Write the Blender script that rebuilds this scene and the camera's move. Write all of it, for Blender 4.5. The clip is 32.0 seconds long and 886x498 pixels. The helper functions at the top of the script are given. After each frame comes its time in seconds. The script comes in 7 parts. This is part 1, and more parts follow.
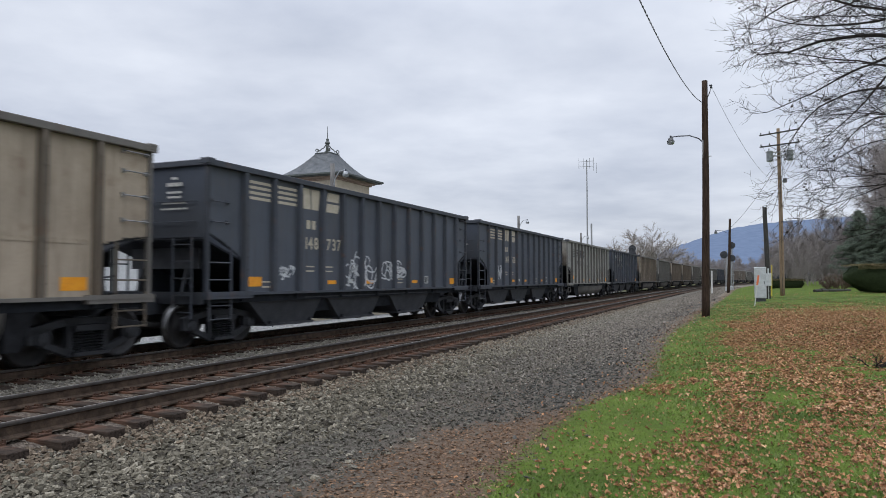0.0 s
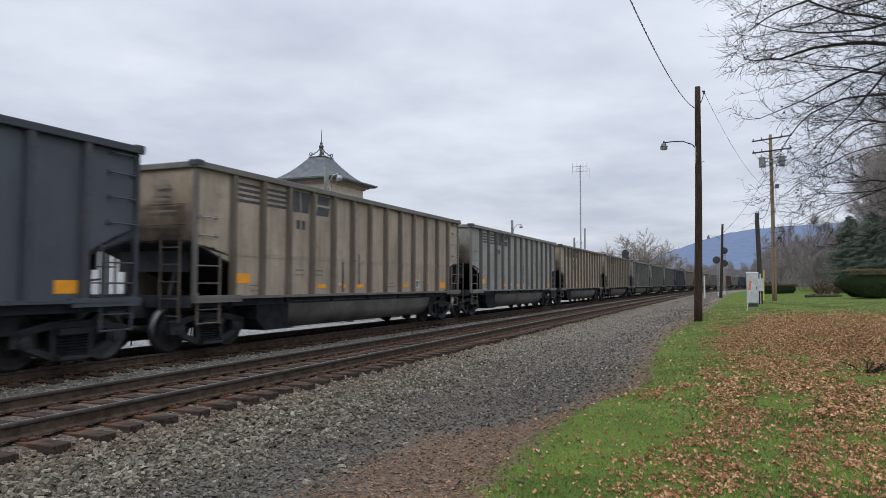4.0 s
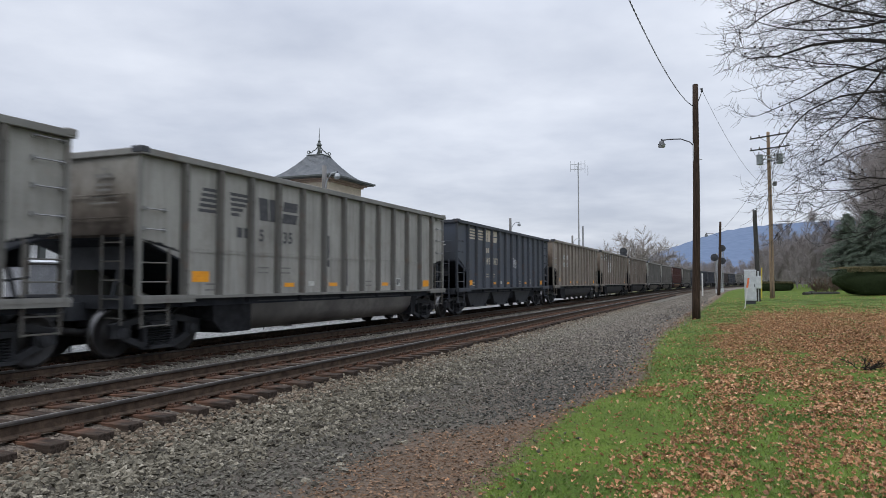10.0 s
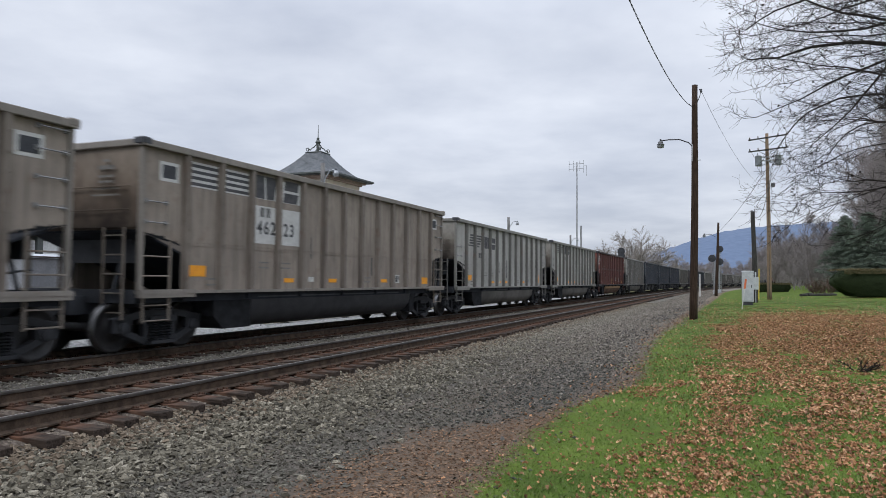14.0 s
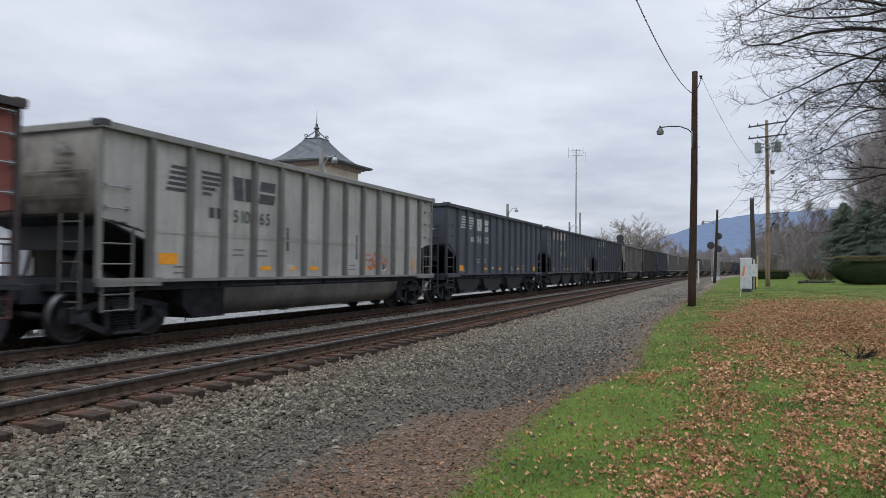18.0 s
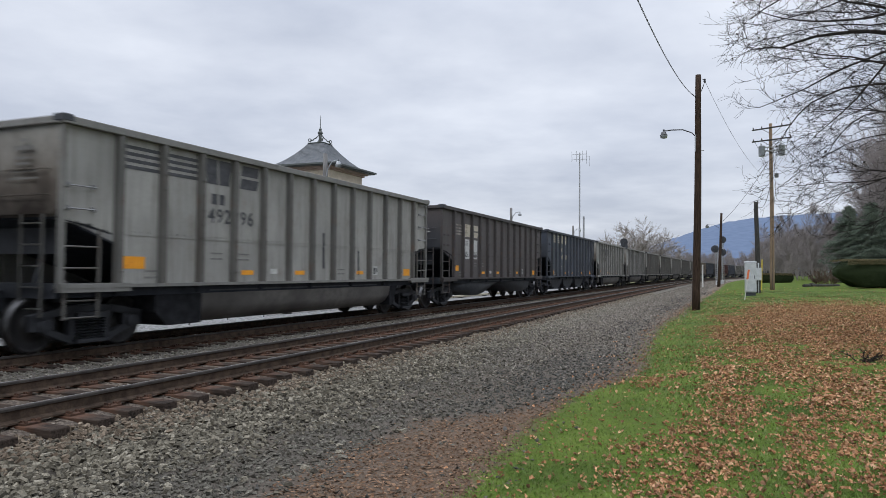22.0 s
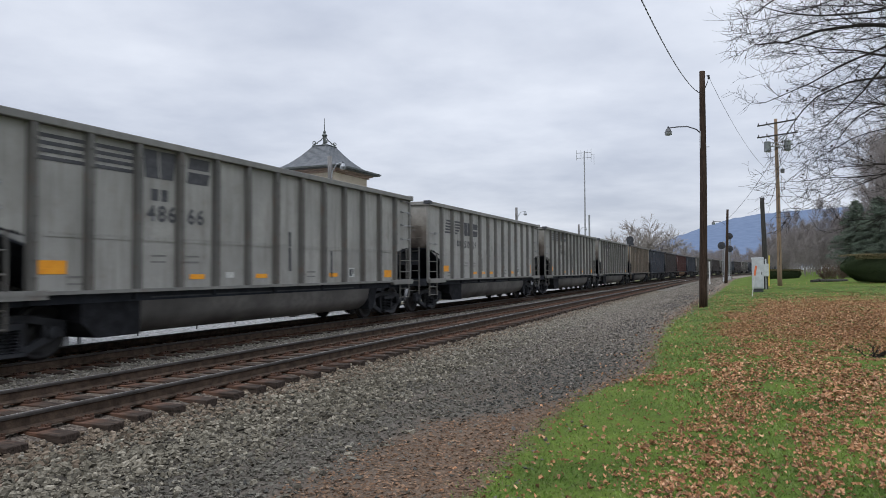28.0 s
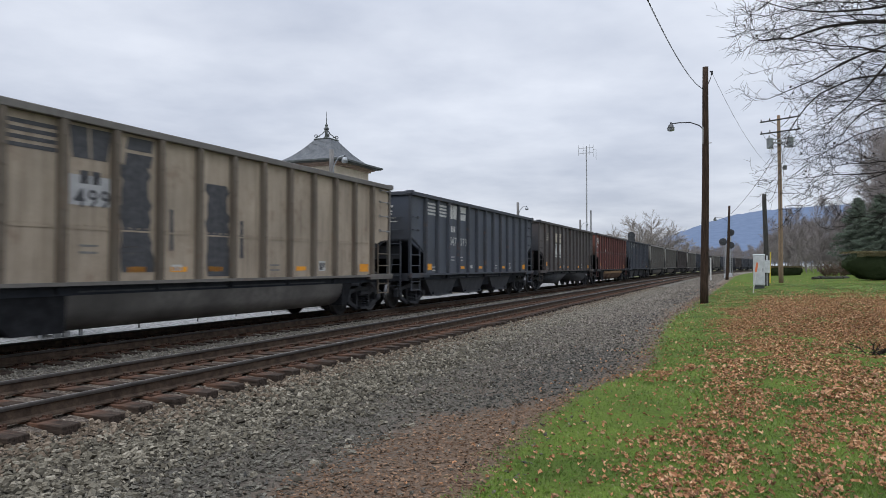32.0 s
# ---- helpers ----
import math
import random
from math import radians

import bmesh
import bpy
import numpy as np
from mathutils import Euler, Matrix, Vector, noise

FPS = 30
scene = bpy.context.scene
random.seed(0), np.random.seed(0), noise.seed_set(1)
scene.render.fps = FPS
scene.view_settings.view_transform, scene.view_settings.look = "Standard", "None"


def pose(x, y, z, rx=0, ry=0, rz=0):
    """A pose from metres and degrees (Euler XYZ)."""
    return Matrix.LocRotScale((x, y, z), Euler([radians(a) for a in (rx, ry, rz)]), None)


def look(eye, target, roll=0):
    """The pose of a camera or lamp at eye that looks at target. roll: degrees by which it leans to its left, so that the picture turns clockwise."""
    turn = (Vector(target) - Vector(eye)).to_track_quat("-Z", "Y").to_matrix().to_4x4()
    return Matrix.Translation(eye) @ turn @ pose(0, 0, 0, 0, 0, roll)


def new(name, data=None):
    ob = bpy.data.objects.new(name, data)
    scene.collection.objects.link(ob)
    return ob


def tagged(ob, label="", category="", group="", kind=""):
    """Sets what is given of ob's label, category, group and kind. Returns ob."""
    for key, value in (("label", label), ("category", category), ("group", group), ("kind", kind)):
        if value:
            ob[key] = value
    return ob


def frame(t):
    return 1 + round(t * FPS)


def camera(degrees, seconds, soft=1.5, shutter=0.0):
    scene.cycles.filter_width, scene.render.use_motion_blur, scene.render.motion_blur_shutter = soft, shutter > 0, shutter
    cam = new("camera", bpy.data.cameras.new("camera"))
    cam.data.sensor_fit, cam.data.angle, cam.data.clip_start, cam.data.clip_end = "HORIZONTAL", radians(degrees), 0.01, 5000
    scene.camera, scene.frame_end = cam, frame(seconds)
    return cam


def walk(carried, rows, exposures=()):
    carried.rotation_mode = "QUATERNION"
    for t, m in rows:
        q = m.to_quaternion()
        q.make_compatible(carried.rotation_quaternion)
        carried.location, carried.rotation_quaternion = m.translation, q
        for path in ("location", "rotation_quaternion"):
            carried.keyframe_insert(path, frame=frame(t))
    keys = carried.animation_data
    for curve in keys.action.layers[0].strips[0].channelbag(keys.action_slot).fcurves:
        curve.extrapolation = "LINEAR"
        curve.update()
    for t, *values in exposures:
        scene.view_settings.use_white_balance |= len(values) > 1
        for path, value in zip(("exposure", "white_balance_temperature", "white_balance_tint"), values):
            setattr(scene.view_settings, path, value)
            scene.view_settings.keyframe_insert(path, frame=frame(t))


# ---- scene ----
# ---- camera ----
EYE = (0.0, 0.0, 1.44)                     # over the rail heads, which are z = 0
cam = camera(64.83, 32.0, 0.75, 0.2)
# seconds, turn to the right, tilt up, lean (degrees): held by a person who stands still
TURNS = [
    (0, -0.73, 2.45, -0.02), (0.5, -0.78, 2.39, -0.17), (1, -0.71, 2.39, -0.18), (1.5, -0.52, 2.40, -0.05),
    (2, -0.30, 2.69, -0.04), (2.5, -0.21, 2.76, -0.07), (3, -0.22, 2.84, 0.13), (3.5, -0.20, 2.83, 0.18),
    (5.5, -0.20, 2.69, 0.15), (6, -0.23, 2.70, 0.05), (6.5, -0.07, 2.70, 0.09), (7, -0.08, 2.69, 0.11),
    (7.5, -0.12, 2.70, 0.05), (8, -0.17, 2.70, 0.04), (8.5, -0.13, 2.63, 0.10), (9, -0.00, 2.66, 0.00),
    (9.5, 0.04, 2.68, -0.01), (10, -0.05, 2.64, 0.05), (10.5, -0.02, 2.56, 0.06), (11, -0.06, 2.52, 0.24),
    (11.5, -0.09, 2.50, 0.43), (12, -0.14, 2.52, 0.33), (12.5, -0.16, 2.49, 0.36), (13, -0.08, 2.44, 0.49),
    (13.5, -0.02, 2.48, 0.43), (14, 0.11, 2.51, 0.55), (14.5, 0.65, 2.57, 0.86), (16.5, 0.63, 1.84, 0.76),
    (17, 0.36, 1.62, 0.76), (17.5, 0.29, 1.49, 0.63), (18, 0.21, 1.42, 0.62), (18.5, 0.16, 1.30, 0.63),
    (19, 0.15, 1.32, 0.60), (19.5, 0.14, 1.37, 0.66), (20, 0.13, 1.42, 0.59), (20.5, 0.09, 1.59, 0.50),
    (21, 0.02, 1.68, 0.50), (21.5, -0.08, 1.71, 0.44), (22, -0.09, 1.75, 0.52), (22.5, -0.13, 1.76, 0.57),
    (23, -0.17, 1.81, 0.51), (23.5, -0.13, 1.82, 0.49), (24, -0.18, 1.84, 0.44), (24.5, -0.24, 1.90, 0.37),
    (25, -0.29, 1.90, 0.52), (25.5, -0.30, 1.90, 0.37), (27.5, -0.58, 1.80, -0.23), (28, -0.56, 1.80, -0.30),
    (28.5, -0.52, 1.82, -0.18), (29, -0.53, 1.82, -0.10), (29.5, -0.44, 1.76, -0.06), (30, -0.45, 1.71, 0.05),
    (30.5, -0.45, 1.71, 0.03), (31, -0.52, 1.68, -0.06), (31.5, -0.60, 1.46, 0.11), (32, -0.66, 1.33, 0.13),
]

def held(turn, tilt, lean):
    return pose(*EYE, 0, 0, -turn) @ pose(0, 0, 0, 90 + tilt) @ pose(0, 0, 0, 0, 0, lean)


walk(cam, [(t, held(a, b, c)) for t, a, b, c in TURNS])

# ---- light ----
scene.view_settings.exposure = 0.0
world = bpy.data.worlds.new("overcast")
scene.world = world
world.use_nodes = True


def build_world():
    nt = world.node_tree
    nt.nodes.clear()
    N = nt.nodes.new
    out, bg = N("ShaderNodeOutputWorld"), N("ShaderNodeBackground")
    sky = N("ShaderNodeTexSky")
    sky.sky_type, sky.sun_disc = 'NISHITA', False
    sky.sun_elevation, sky.sun_rotation = radians(32), radians(200)
    co, sep, cmb = N("ShaderNodeTexCoord"), N("ShaderNodeSeparateXYZ"), N("ShaderNodeCombineXYZ")
    nt.links.new(co.outputs["Generated"], sep.inputs[0])
    # a flat deck of cloud: the direction is laid on a plane overhead
    mx = N("ShaderNodeMath"); mx.operation = 'MAXIMUM'; mx.inputs[1].default_value = 0.0
    ad = N("ShaderNodeMath"); ad.operation = 'ADD'; ad.inputs[1].default_value = 0.13
    nt.links.new(sep.outputs[2], mx.inputs[0]); nt.links.new(mx.outputs[0], ad.inputs[0])
    for i in (0, 1):
        dv = N("ShaderNodeMath"); dv.operation = 'DIVIDE'
        nt.links.new(sep.outputs[i], dv.inputs[0]); nt.links.new(ad.outputs[0], dv.inputs[1])
        nt.links.new(dv.outputs[0], cmb.inputs[i])
    tone = None
    for scale, detail, rough, lo, hi, a, b in ((0.55, 5, 0.52, 0.36, 0.66, 0.0, 0.62), (1.7, 7, 0.55, 0.35, 0.70, 0.0, 0.38)):
        nz = N("ShaderNodeTexNoise")
        nz.inputs["Scale"].default_value, nz.inputs["Detail"].default_value, nz.inputs["Roughness"].default_value = scale, detail, rough
        nt.links.new(cmb.outputs[0], nz.inputs["Vector"])
        mr = N("ShaderNodeMapRange")
        for k, v in zip(("From Min", "From Max", "To Min", "To Max"), (lo, hi, a, b)):
            mr.inputs[k].default_value = v
        nt.links.new(nz.outputs["Fac"], mr.inputs["Value"])
        if tone is None:
            tone = mr.outputs[0]
        else:
            sm = N("ShaderNodeMath"); sm.operation = 'ADD'
            nt.links.new(tone, sm.inputs[0]); nt.links.new(mr.outputs[0], sm.inputs[1])
            tone = sm.outputs[0]
    ramp = N("ShaderNodeValToRGB")
    ramp.color_ramp.elements[0].position, ramp.color_ramp.elements[0].color = 0.12, (0.47, 0.512, 0.61, 1)
    ramp.color_ramp.elements[1].position, ramp.color_ramp.elements[1].color = 0.95, (0.74, 0.778, 0.86, 1)
    nt.links.new(tone, ramp.inputs[0])
    dim = N("ShaderNodeMixRGB"); dim.blend_type = 'MULTIPLY'; dim.inputs[0].default_value = 1.0
    dim.inputs[2].default_value = (0.07, 0.07, 0.07, 1)
    nt.links.new(sky.outputs[0], dim.inputs[1])
    mix = N("ShaderNodeMixRGB"); mix.inputs[0].default_value = 0.93
    nt.links.new(dim.outputs[0], mix.inputs[1]); nt.links.new(ramp.outputs[0], mix.inputs[2])
    nt.links.new(mix.outputs[0], bg.inputs[0])
    # an overcast sky is brightest overhead
    up = N("ShaderNodeMapRange"); up.interpolation_type = 'SMOOTHSTEP'
    for k, v in zip(("From Min", "From Max", "To Min", "To Max"), (0.3, 0.95, 1.22, 3.3)):
        up.inputs[k].default_value = v
    nt.links.new(sep.outputs[2], up.inputs["Value"])
    low = N("ShaderNodeMapRange")            # and a little duller towards the horizon
    for k, v in zip(("From Min", "From Max", "To Min", "To Max"), (0.02, 0.2, 0.86, 1.0)):
        low.inputs[k].default_value = v
    nt.links.new(sep.outputs[2], low.inputs["Value"])
    fade = N("ShaderNodeMath"); fade.operation = 'MULTIPLY'
    nt.links.new(up.outputs[0], fade.inputs[0]); nt.links.new(low.outputs[0], fade.inputs[1])
    nt.links.new(fade.outputs[0], bg.inputs[1])
    nt.links.new(bg.outputs[0], out.inputs[0])


build_world()
sun_data = bpy.data.lights.new("sun", 'SUN')
sun_data.energy, sun_data.angle, sun_data.color = 0.7, radians(25), (1.0, 0.96, 0.9)
sun = new("sun", sun_data)
sun.matrix_world = look((0, 0, 40), (20, 30, 0))


# ---- materials ----
def shader(name, rough=0.7, metal=0.0):
    m = bpy.data.materials.new(name)
    m.use_nodes = True
    nt = m.node_tree
    b = nt.nodes["Principled BSDF"]
    b.inputs["Roughness"].default_value, b.inputs["Metallic"].default_value = rough, metal
    if rough > 0.7:
        b.inputs["Specular IOR Level"].default_value = 0.12      # dusty, matt things
    return m, nt, b


def coords(nt, kind="Object", scale=(1, 1, 1)):
    c, mp = nt.nodes.new("ShaderNodeTexCoord"), nt.nodes.new("ShaderNodeMapping")
    mp.inputs["Scale"].default_value = scale
    nt.links.new(c.outputs[kind], mp.inputs[0])
    return mp.outputs[0]


def noise_fac(nt, vec, scale, detail=4, lo=0.35, hi=0.65, rough=0.55):
    n, r = nt.nodes.new("ShaderNodeTexNoise"), nt.nodes.new("ShaderNodeMapRange")
    n.inputs["Scale"].default_value, n.inputs["Detail"].default_value, n.inputs["Roughness"].default_value = scale, detail, rough
    r.inputs["From Min"].default_value, r.inputs["From Max"].default_value = lo, hi
    nt.links.new(vec, n.inputs["Vector"])
    nt.links.new(n.outputs["Fac"], r.inputs["Value"])
    return r.outputs[0]


def mixc(nt, fac, a, b, mode='MIX'):
    n = nt.nodes.new("ShaderNodeMixRGB")
    n.blend_type = mode
    for i, v in enumerate((fac, a, b)):
        if isinstance(v, (int, float)):
            n.inputs[i].default_value = v
        elif isinstance(v, tuple):
            n.inputs[i].default_value = (*v, 1)
        else:
            nt.links.new(v, n.inputs[i])
    return n.outputs[0]


def math2(nt, op, a, b=0.0, clamp=False):
    n = nt.nodes.new("ShaderNodeMath")
    n.operation, n.use_clamp = op, clamp
    for i, v in enumerate((a, b)):
        if isinstance(v, (int, float)):
            n.inputs[i].default_value = v
        else:
            nt.links.new(v, n.inputs[i])
    return n.outputs[0]


def relief(nt, b, height, strength=0.3, distance=0.01):
    n = nt.nodes.new("ShaderNodeBump")
    n.inputs["Strength"].default_value, n.inputs["Distance"].default_value = strength, distance
    nt.links.new(height, n.inputs["Height"])
    nt.links.new(n.outputs[0], b.inputs["Normal"])


def rough_surface(name, dark, light, scale=4.0, rough=0.75, metal=0.0, stretch=(1, 1, 1), bump=0.25, fine=8.0, vary=0.0, third=None):
    """Two scales of colour change and a fine relief; vary: change from piece to piece."""
    m, nt, b = shader(name, rough, metal)
    v = coords(nt, "Object", stretch)
    if vary:
        info, off = nt.nodes.new("ShaderNodeObjectInfo"), nt.nodes.new("ShaderNodeVectorMath")
        sc = math2(nt, 'MULTIPLY', info.outputs["Random"], 37.0)
        cb = nt.nodes.new("ShaderNodeCombineXYZ")
        for i in range(3):
            nt.links.new(sc, cb.inputs[i])
        nt.links.new(v, off.inputs[0]); nt.links.new(cb.outputs[0], off.inputs[1])
        v = off.outputs[0]
    big, small = noise_fac(nt, v, scale), noise_fac(nt, v, scale * fine, 3)
    col = mixc(nt, big, dark, light)
    col = mixc(nt, math2(nt, 'MULTIPLY', small, 0.45), col, tuple(c * 0.55 for c in dark))
    if third:
        col = mixc(nt, noise_fac(nt, v, scale * 0.45, 5, 0.5, 0.68), col, third)
    if vary:
        hv = nt.nodes.new("ShaderNodeHueSaturation")
        nt.links.new(col, hv.inputs["Color"])
        mr = nt.nodes.new("ShaderNodeMapRange")
        mr.inputs["To Min"].default_value, mr.inputs["To Max"].default_value = 1 - vary, 1 + vary
        nt.links.new(info.outputs["Random"], mr.inputs["Value"])
        nt.links.new(mr.outputs[0], hv.inputs["Value"])
        col = hv.outputs[0]
    nt.links.new(col, b.inputs["Base Color"])
    relief(nt, b, small, bump, 0.006)
    return m


def island_surface(name, tones, rough=0.85, bump=0.0, scale=30.0, patch=None):
    """Many small pieces in one mesh, each with a tone of its own."""
    m, nt, b = shader(name, rough)
    geo, ramp = nt.nodes.new("ShaderNodeNewGeometry"), nt.nodes.new("ShaderNodeValToRGB")
    nt.links.new(geo.outputs["Random Per Island"], ramp.inputs[0])
    e = ramp.color_ramp.elements
    for i, c in enumerate(tones):
        k = e[i] if i < 2 else e.new(0.5)
        k.position, k.color = i / (len(tones) - 1), (*c, 1)
    # positions are rewritten in order, as new stops are sorted in
    for i, c in enumerate(tones):
        e[i].position, e[i].color = i / (len(tones) - 1), (*c, 1)
    col = ramp.outputs[0]
    if patch:           # broad patches of another growth
        col = mixc(nt, math2(nt, 'MULTIPLY', noise_fac(nt, coords(nt), 0.9, 5, 0.42, 0.62), 0.6), col, patch)
    if bump:
        n = noise_fac(nt, coords(nt), scale, 3)
        col = mixc(nt, math2(nt, 'MULTIPLY', n, 0.5), col, tuple(0.45 * x for x in tones[0]))
        relief(nt, b, n, bump, 0.004)
    nt.links.new(col, b.inputs["Base Color"])
    return m


def car_paint(name, base, grime, streak=0.5, rough=0.6, rust=0.2):
    """Old railway paint: chalky patches, downward streaks of dust and rust."""
    m, nt, b = shader(name, rough)
    info = nt.nodes.new("ShaderNodeObjectInfo")
    v0 = coords(nt, "Object")
    off = nt.nodes.new("ShaderNodeVectorMath")
    cb = nt.nodes.new("ShaderNodeCombineXYZ")
    for i in range(3):
        nt.links.new(math2(nt, 'MULTIPLY', info.outputs["Random"], 53.0), cb.inputs[i])
    nt.links.new(v0, off.inputs[0]); nt.links.new(cb.outputs[0], off.inputs[1])
    v = off.outputs[0]
    mp = nt.nodes.new("ShaderNodeMapping")
    mp.inputs["Scale"].default_value = (5.0, 5.0, 0.45)
    nt.links.new(v, mp.inputs[0])
    runs = noise_fac(nt, mp.outputs[0], 1.3, 6, 0.46, 0.74)
    mq = nt.nodes.new("ShaderNodeMapping")
    mq.inputs["Scale"].default_value = (17.0, 17.0, 0.7)
    nt.links.new(v, mq.inputs[0])
    thin = noise_fac(nt, mq.outputs[0], 1.0, 5, 0.55, 0.75)
    patches = noise_fac(nt, v, 0.8, 5, 0.3, 0.7)
    grain = noise_fac(nt, v, 26.0, 3)
    col = mixc(nt, patches, tuple(c * 0.72 for c in base), tuple(min(1, c * 1.18) for c in base))
    col = mixc(nt, math2(nt, 'MULTIPLY', runs, streak), col, grime)
    col = mixc(nt, math2(nt, 'MULTIPLY', thin, streak * 1.2), col, tuple(c * 0.6 for c in grime))
    col = mixc(nt, math2(nt, 'MULTIPLY', noise_fac(nt, v, 1.6, 7, 0.5, 0.68, 0.65), 0.42), col, grime)
    col = mixc(nt, math2(nt, 'MULTIPLY', noise_fac(nt, v, 3.1, 7, 0.58, 0.72), rust), col, (0.13, 0.065, 0.035))
    col = mixc(nt, math2(nt, 'MULTIPLY', grain, 0.14), col, tuple(c * 0.4 for c in base))
    nt.links.new(col, b.inputs["Base Color"])
    relief(nt, b, grain, 0.12, 0.004)
    return m


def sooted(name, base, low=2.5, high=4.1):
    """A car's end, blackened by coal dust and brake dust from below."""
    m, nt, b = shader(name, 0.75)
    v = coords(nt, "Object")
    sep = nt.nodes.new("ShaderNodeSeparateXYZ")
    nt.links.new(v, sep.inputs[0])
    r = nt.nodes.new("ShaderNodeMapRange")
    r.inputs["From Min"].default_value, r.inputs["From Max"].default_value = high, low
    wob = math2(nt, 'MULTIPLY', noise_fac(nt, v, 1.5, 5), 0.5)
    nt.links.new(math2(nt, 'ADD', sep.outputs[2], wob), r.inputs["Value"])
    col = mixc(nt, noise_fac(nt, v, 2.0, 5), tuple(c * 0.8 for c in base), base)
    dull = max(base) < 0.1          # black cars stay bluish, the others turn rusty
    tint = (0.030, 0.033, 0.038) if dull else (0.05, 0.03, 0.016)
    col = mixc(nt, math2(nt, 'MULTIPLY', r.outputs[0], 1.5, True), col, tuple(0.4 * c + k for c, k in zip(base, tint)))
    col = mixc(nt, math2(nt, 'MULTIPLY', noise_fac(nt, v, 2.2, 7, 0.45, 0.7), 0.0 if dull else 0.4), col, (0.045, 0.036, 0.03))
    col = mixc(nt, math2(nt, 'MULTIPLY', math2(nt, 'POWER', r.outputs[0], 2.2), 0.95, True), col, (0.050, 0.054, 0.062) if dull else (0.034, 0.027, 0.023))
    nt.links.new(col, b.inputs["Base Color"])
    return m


GREY = (0.322, 0.316, 0.288)
PALE = (0.388, 0.38, 0.348)
TAN = (0.395, 0.325, 0.244)
BROWN = (0.278, 0.236, 0.196)
MAROON = (0.238, 0.090, 0.077)
BLACK = (0.064, 0.075, 0.097)
DARK = (0.092, 0.081, 0.079)
PAINTS = {
    "grey": car_paint("grey_car_paint", GREY, (0.12, 0.11, 0.095), 0.45),
    "pale": car_paint("pale_car_paint", PALE, (0.18, 0.18, 0.17), 0.45),
    "tan": car_paint("tan_car_paint", TAN, (0.14, 0.105, 0.07), 0.5, 0.65, 0.35),
    "brown": car_paint("brown_car_paint", BROWN, (0.075, 0.06, 0.045), 0.5, 0.7, 0.3),
    "maroon": car_paint("maroon_car_paint", MAROON, (0.075, 0.028, 0.022), 0.5, 0.75),
    "black": car_paint("black_car_paint", BLACK, (0.055, 0.055, 0.055), 0.35, 0.55, 0.10),
    "dark": car_paint("dark_brown_car_paint", DARK, (0.045, 0.036, 0.03), 0.5, 0.65, 0.3),
}
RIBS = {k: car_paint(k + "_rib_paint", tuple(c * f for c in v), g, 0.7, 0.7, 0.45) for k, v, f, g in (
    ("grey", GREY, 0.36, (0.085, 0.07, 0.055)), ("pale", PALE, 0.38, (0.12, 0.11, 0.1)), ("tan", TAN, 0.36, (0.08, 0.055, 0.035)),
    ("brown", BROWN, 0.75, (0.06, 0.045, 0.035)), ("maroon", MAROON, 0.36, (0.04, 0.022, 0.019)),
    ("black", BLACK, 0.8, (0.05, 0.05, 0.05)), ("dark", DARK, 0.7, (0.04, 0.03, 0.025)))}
CHORDS = {k: car_paint(k + "_chord_paint", tuple(c * f for c in v), tuple(c * f * 0.55 for c in v), 0.5, 0.6, 0.3) for k, v, f in (("grey", GREY, 0.62), ("pale", PALE, 0.6), ("tan", (0.2, 0.185, 0.165), 0.75), ("brown", (0.25, 0.225, 0.195), 0.9), ("maroon", (0.06, 0.045, 0.045), 0.9), ("black", BLACK, 0.6), ("dark", DARK, 0.6))}
LIGHT_STEEL = rough_surface("worn_handrail_steel", (0.17, 0.17, 0.17), (0.34, 0.34, 0.34), 9, 0.5, 0.3)
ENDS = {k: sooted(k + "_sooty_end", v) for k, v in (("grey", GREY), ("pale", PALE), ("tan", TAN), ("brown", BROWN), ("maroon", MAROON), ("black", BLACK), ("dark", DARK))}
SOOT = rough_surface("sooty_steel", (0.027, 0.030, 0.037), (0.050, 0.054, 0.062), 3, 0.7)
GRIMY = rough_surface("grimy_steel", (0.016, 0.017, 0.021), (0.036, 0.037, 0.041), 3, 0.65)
# coal dust on the corner fringes; on the tub ends, shade as black paint
COAL_SHADE = rough_surface("caked_coal_dust", (0.012, 0.0125, 0.014), (0.024, 0.025, 0.028), 6, 0.9)
# a darker copy of SOOT with the under-car shade put into it
SHADED_SOOT = rough_surface("coal_black_steel", (0.021, 0.024, 0.030), (0.036, 0.040, 0.048), 3, 0.8)
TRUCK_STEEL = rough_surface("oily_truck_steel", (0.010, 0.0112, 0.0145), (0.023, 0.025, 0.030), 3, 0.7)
WHEEL = rough_surface("wheel_steel", (0.017, 0.0165, 0.0175), (0.036, 0.034, 0.034), 6, 0.5, 0.3)
TREAD = rough_surface("bright_tread", (0.09, 0.09, 0.09), (0.16, 0.16, 0.16), 9, 0.25, 0.9)
ORANGE = rough_surface("amber_reflector", (0.80, 0.30, 0.008), (0.90, 0.38, 0.015), 6, 0.45, 0, (1, 1, 1), 0.05)
WHITE_INK = rough_surface("worn_white_stencil", (0.42, 0.42, 0.40), (0.62, 0.62, 0.58), 8, 0.7)
DARK_INK = rough_surface("worn_dark_stencil", (0.035, 0.037, 0.042), (0.085, 0.085, 0.09), 8, 0.7)
CREAM_INK = rough_surface("cream_stencil", (0.45, 0.40, 0.30), (0.56, 0.5, 0.4), 8, 0.7)
FAINT_INK = rough_surface("faint_stencil", (0.13, 0.127, 0.118), (0.22, 0.215, 0.2), 8, 0.7)
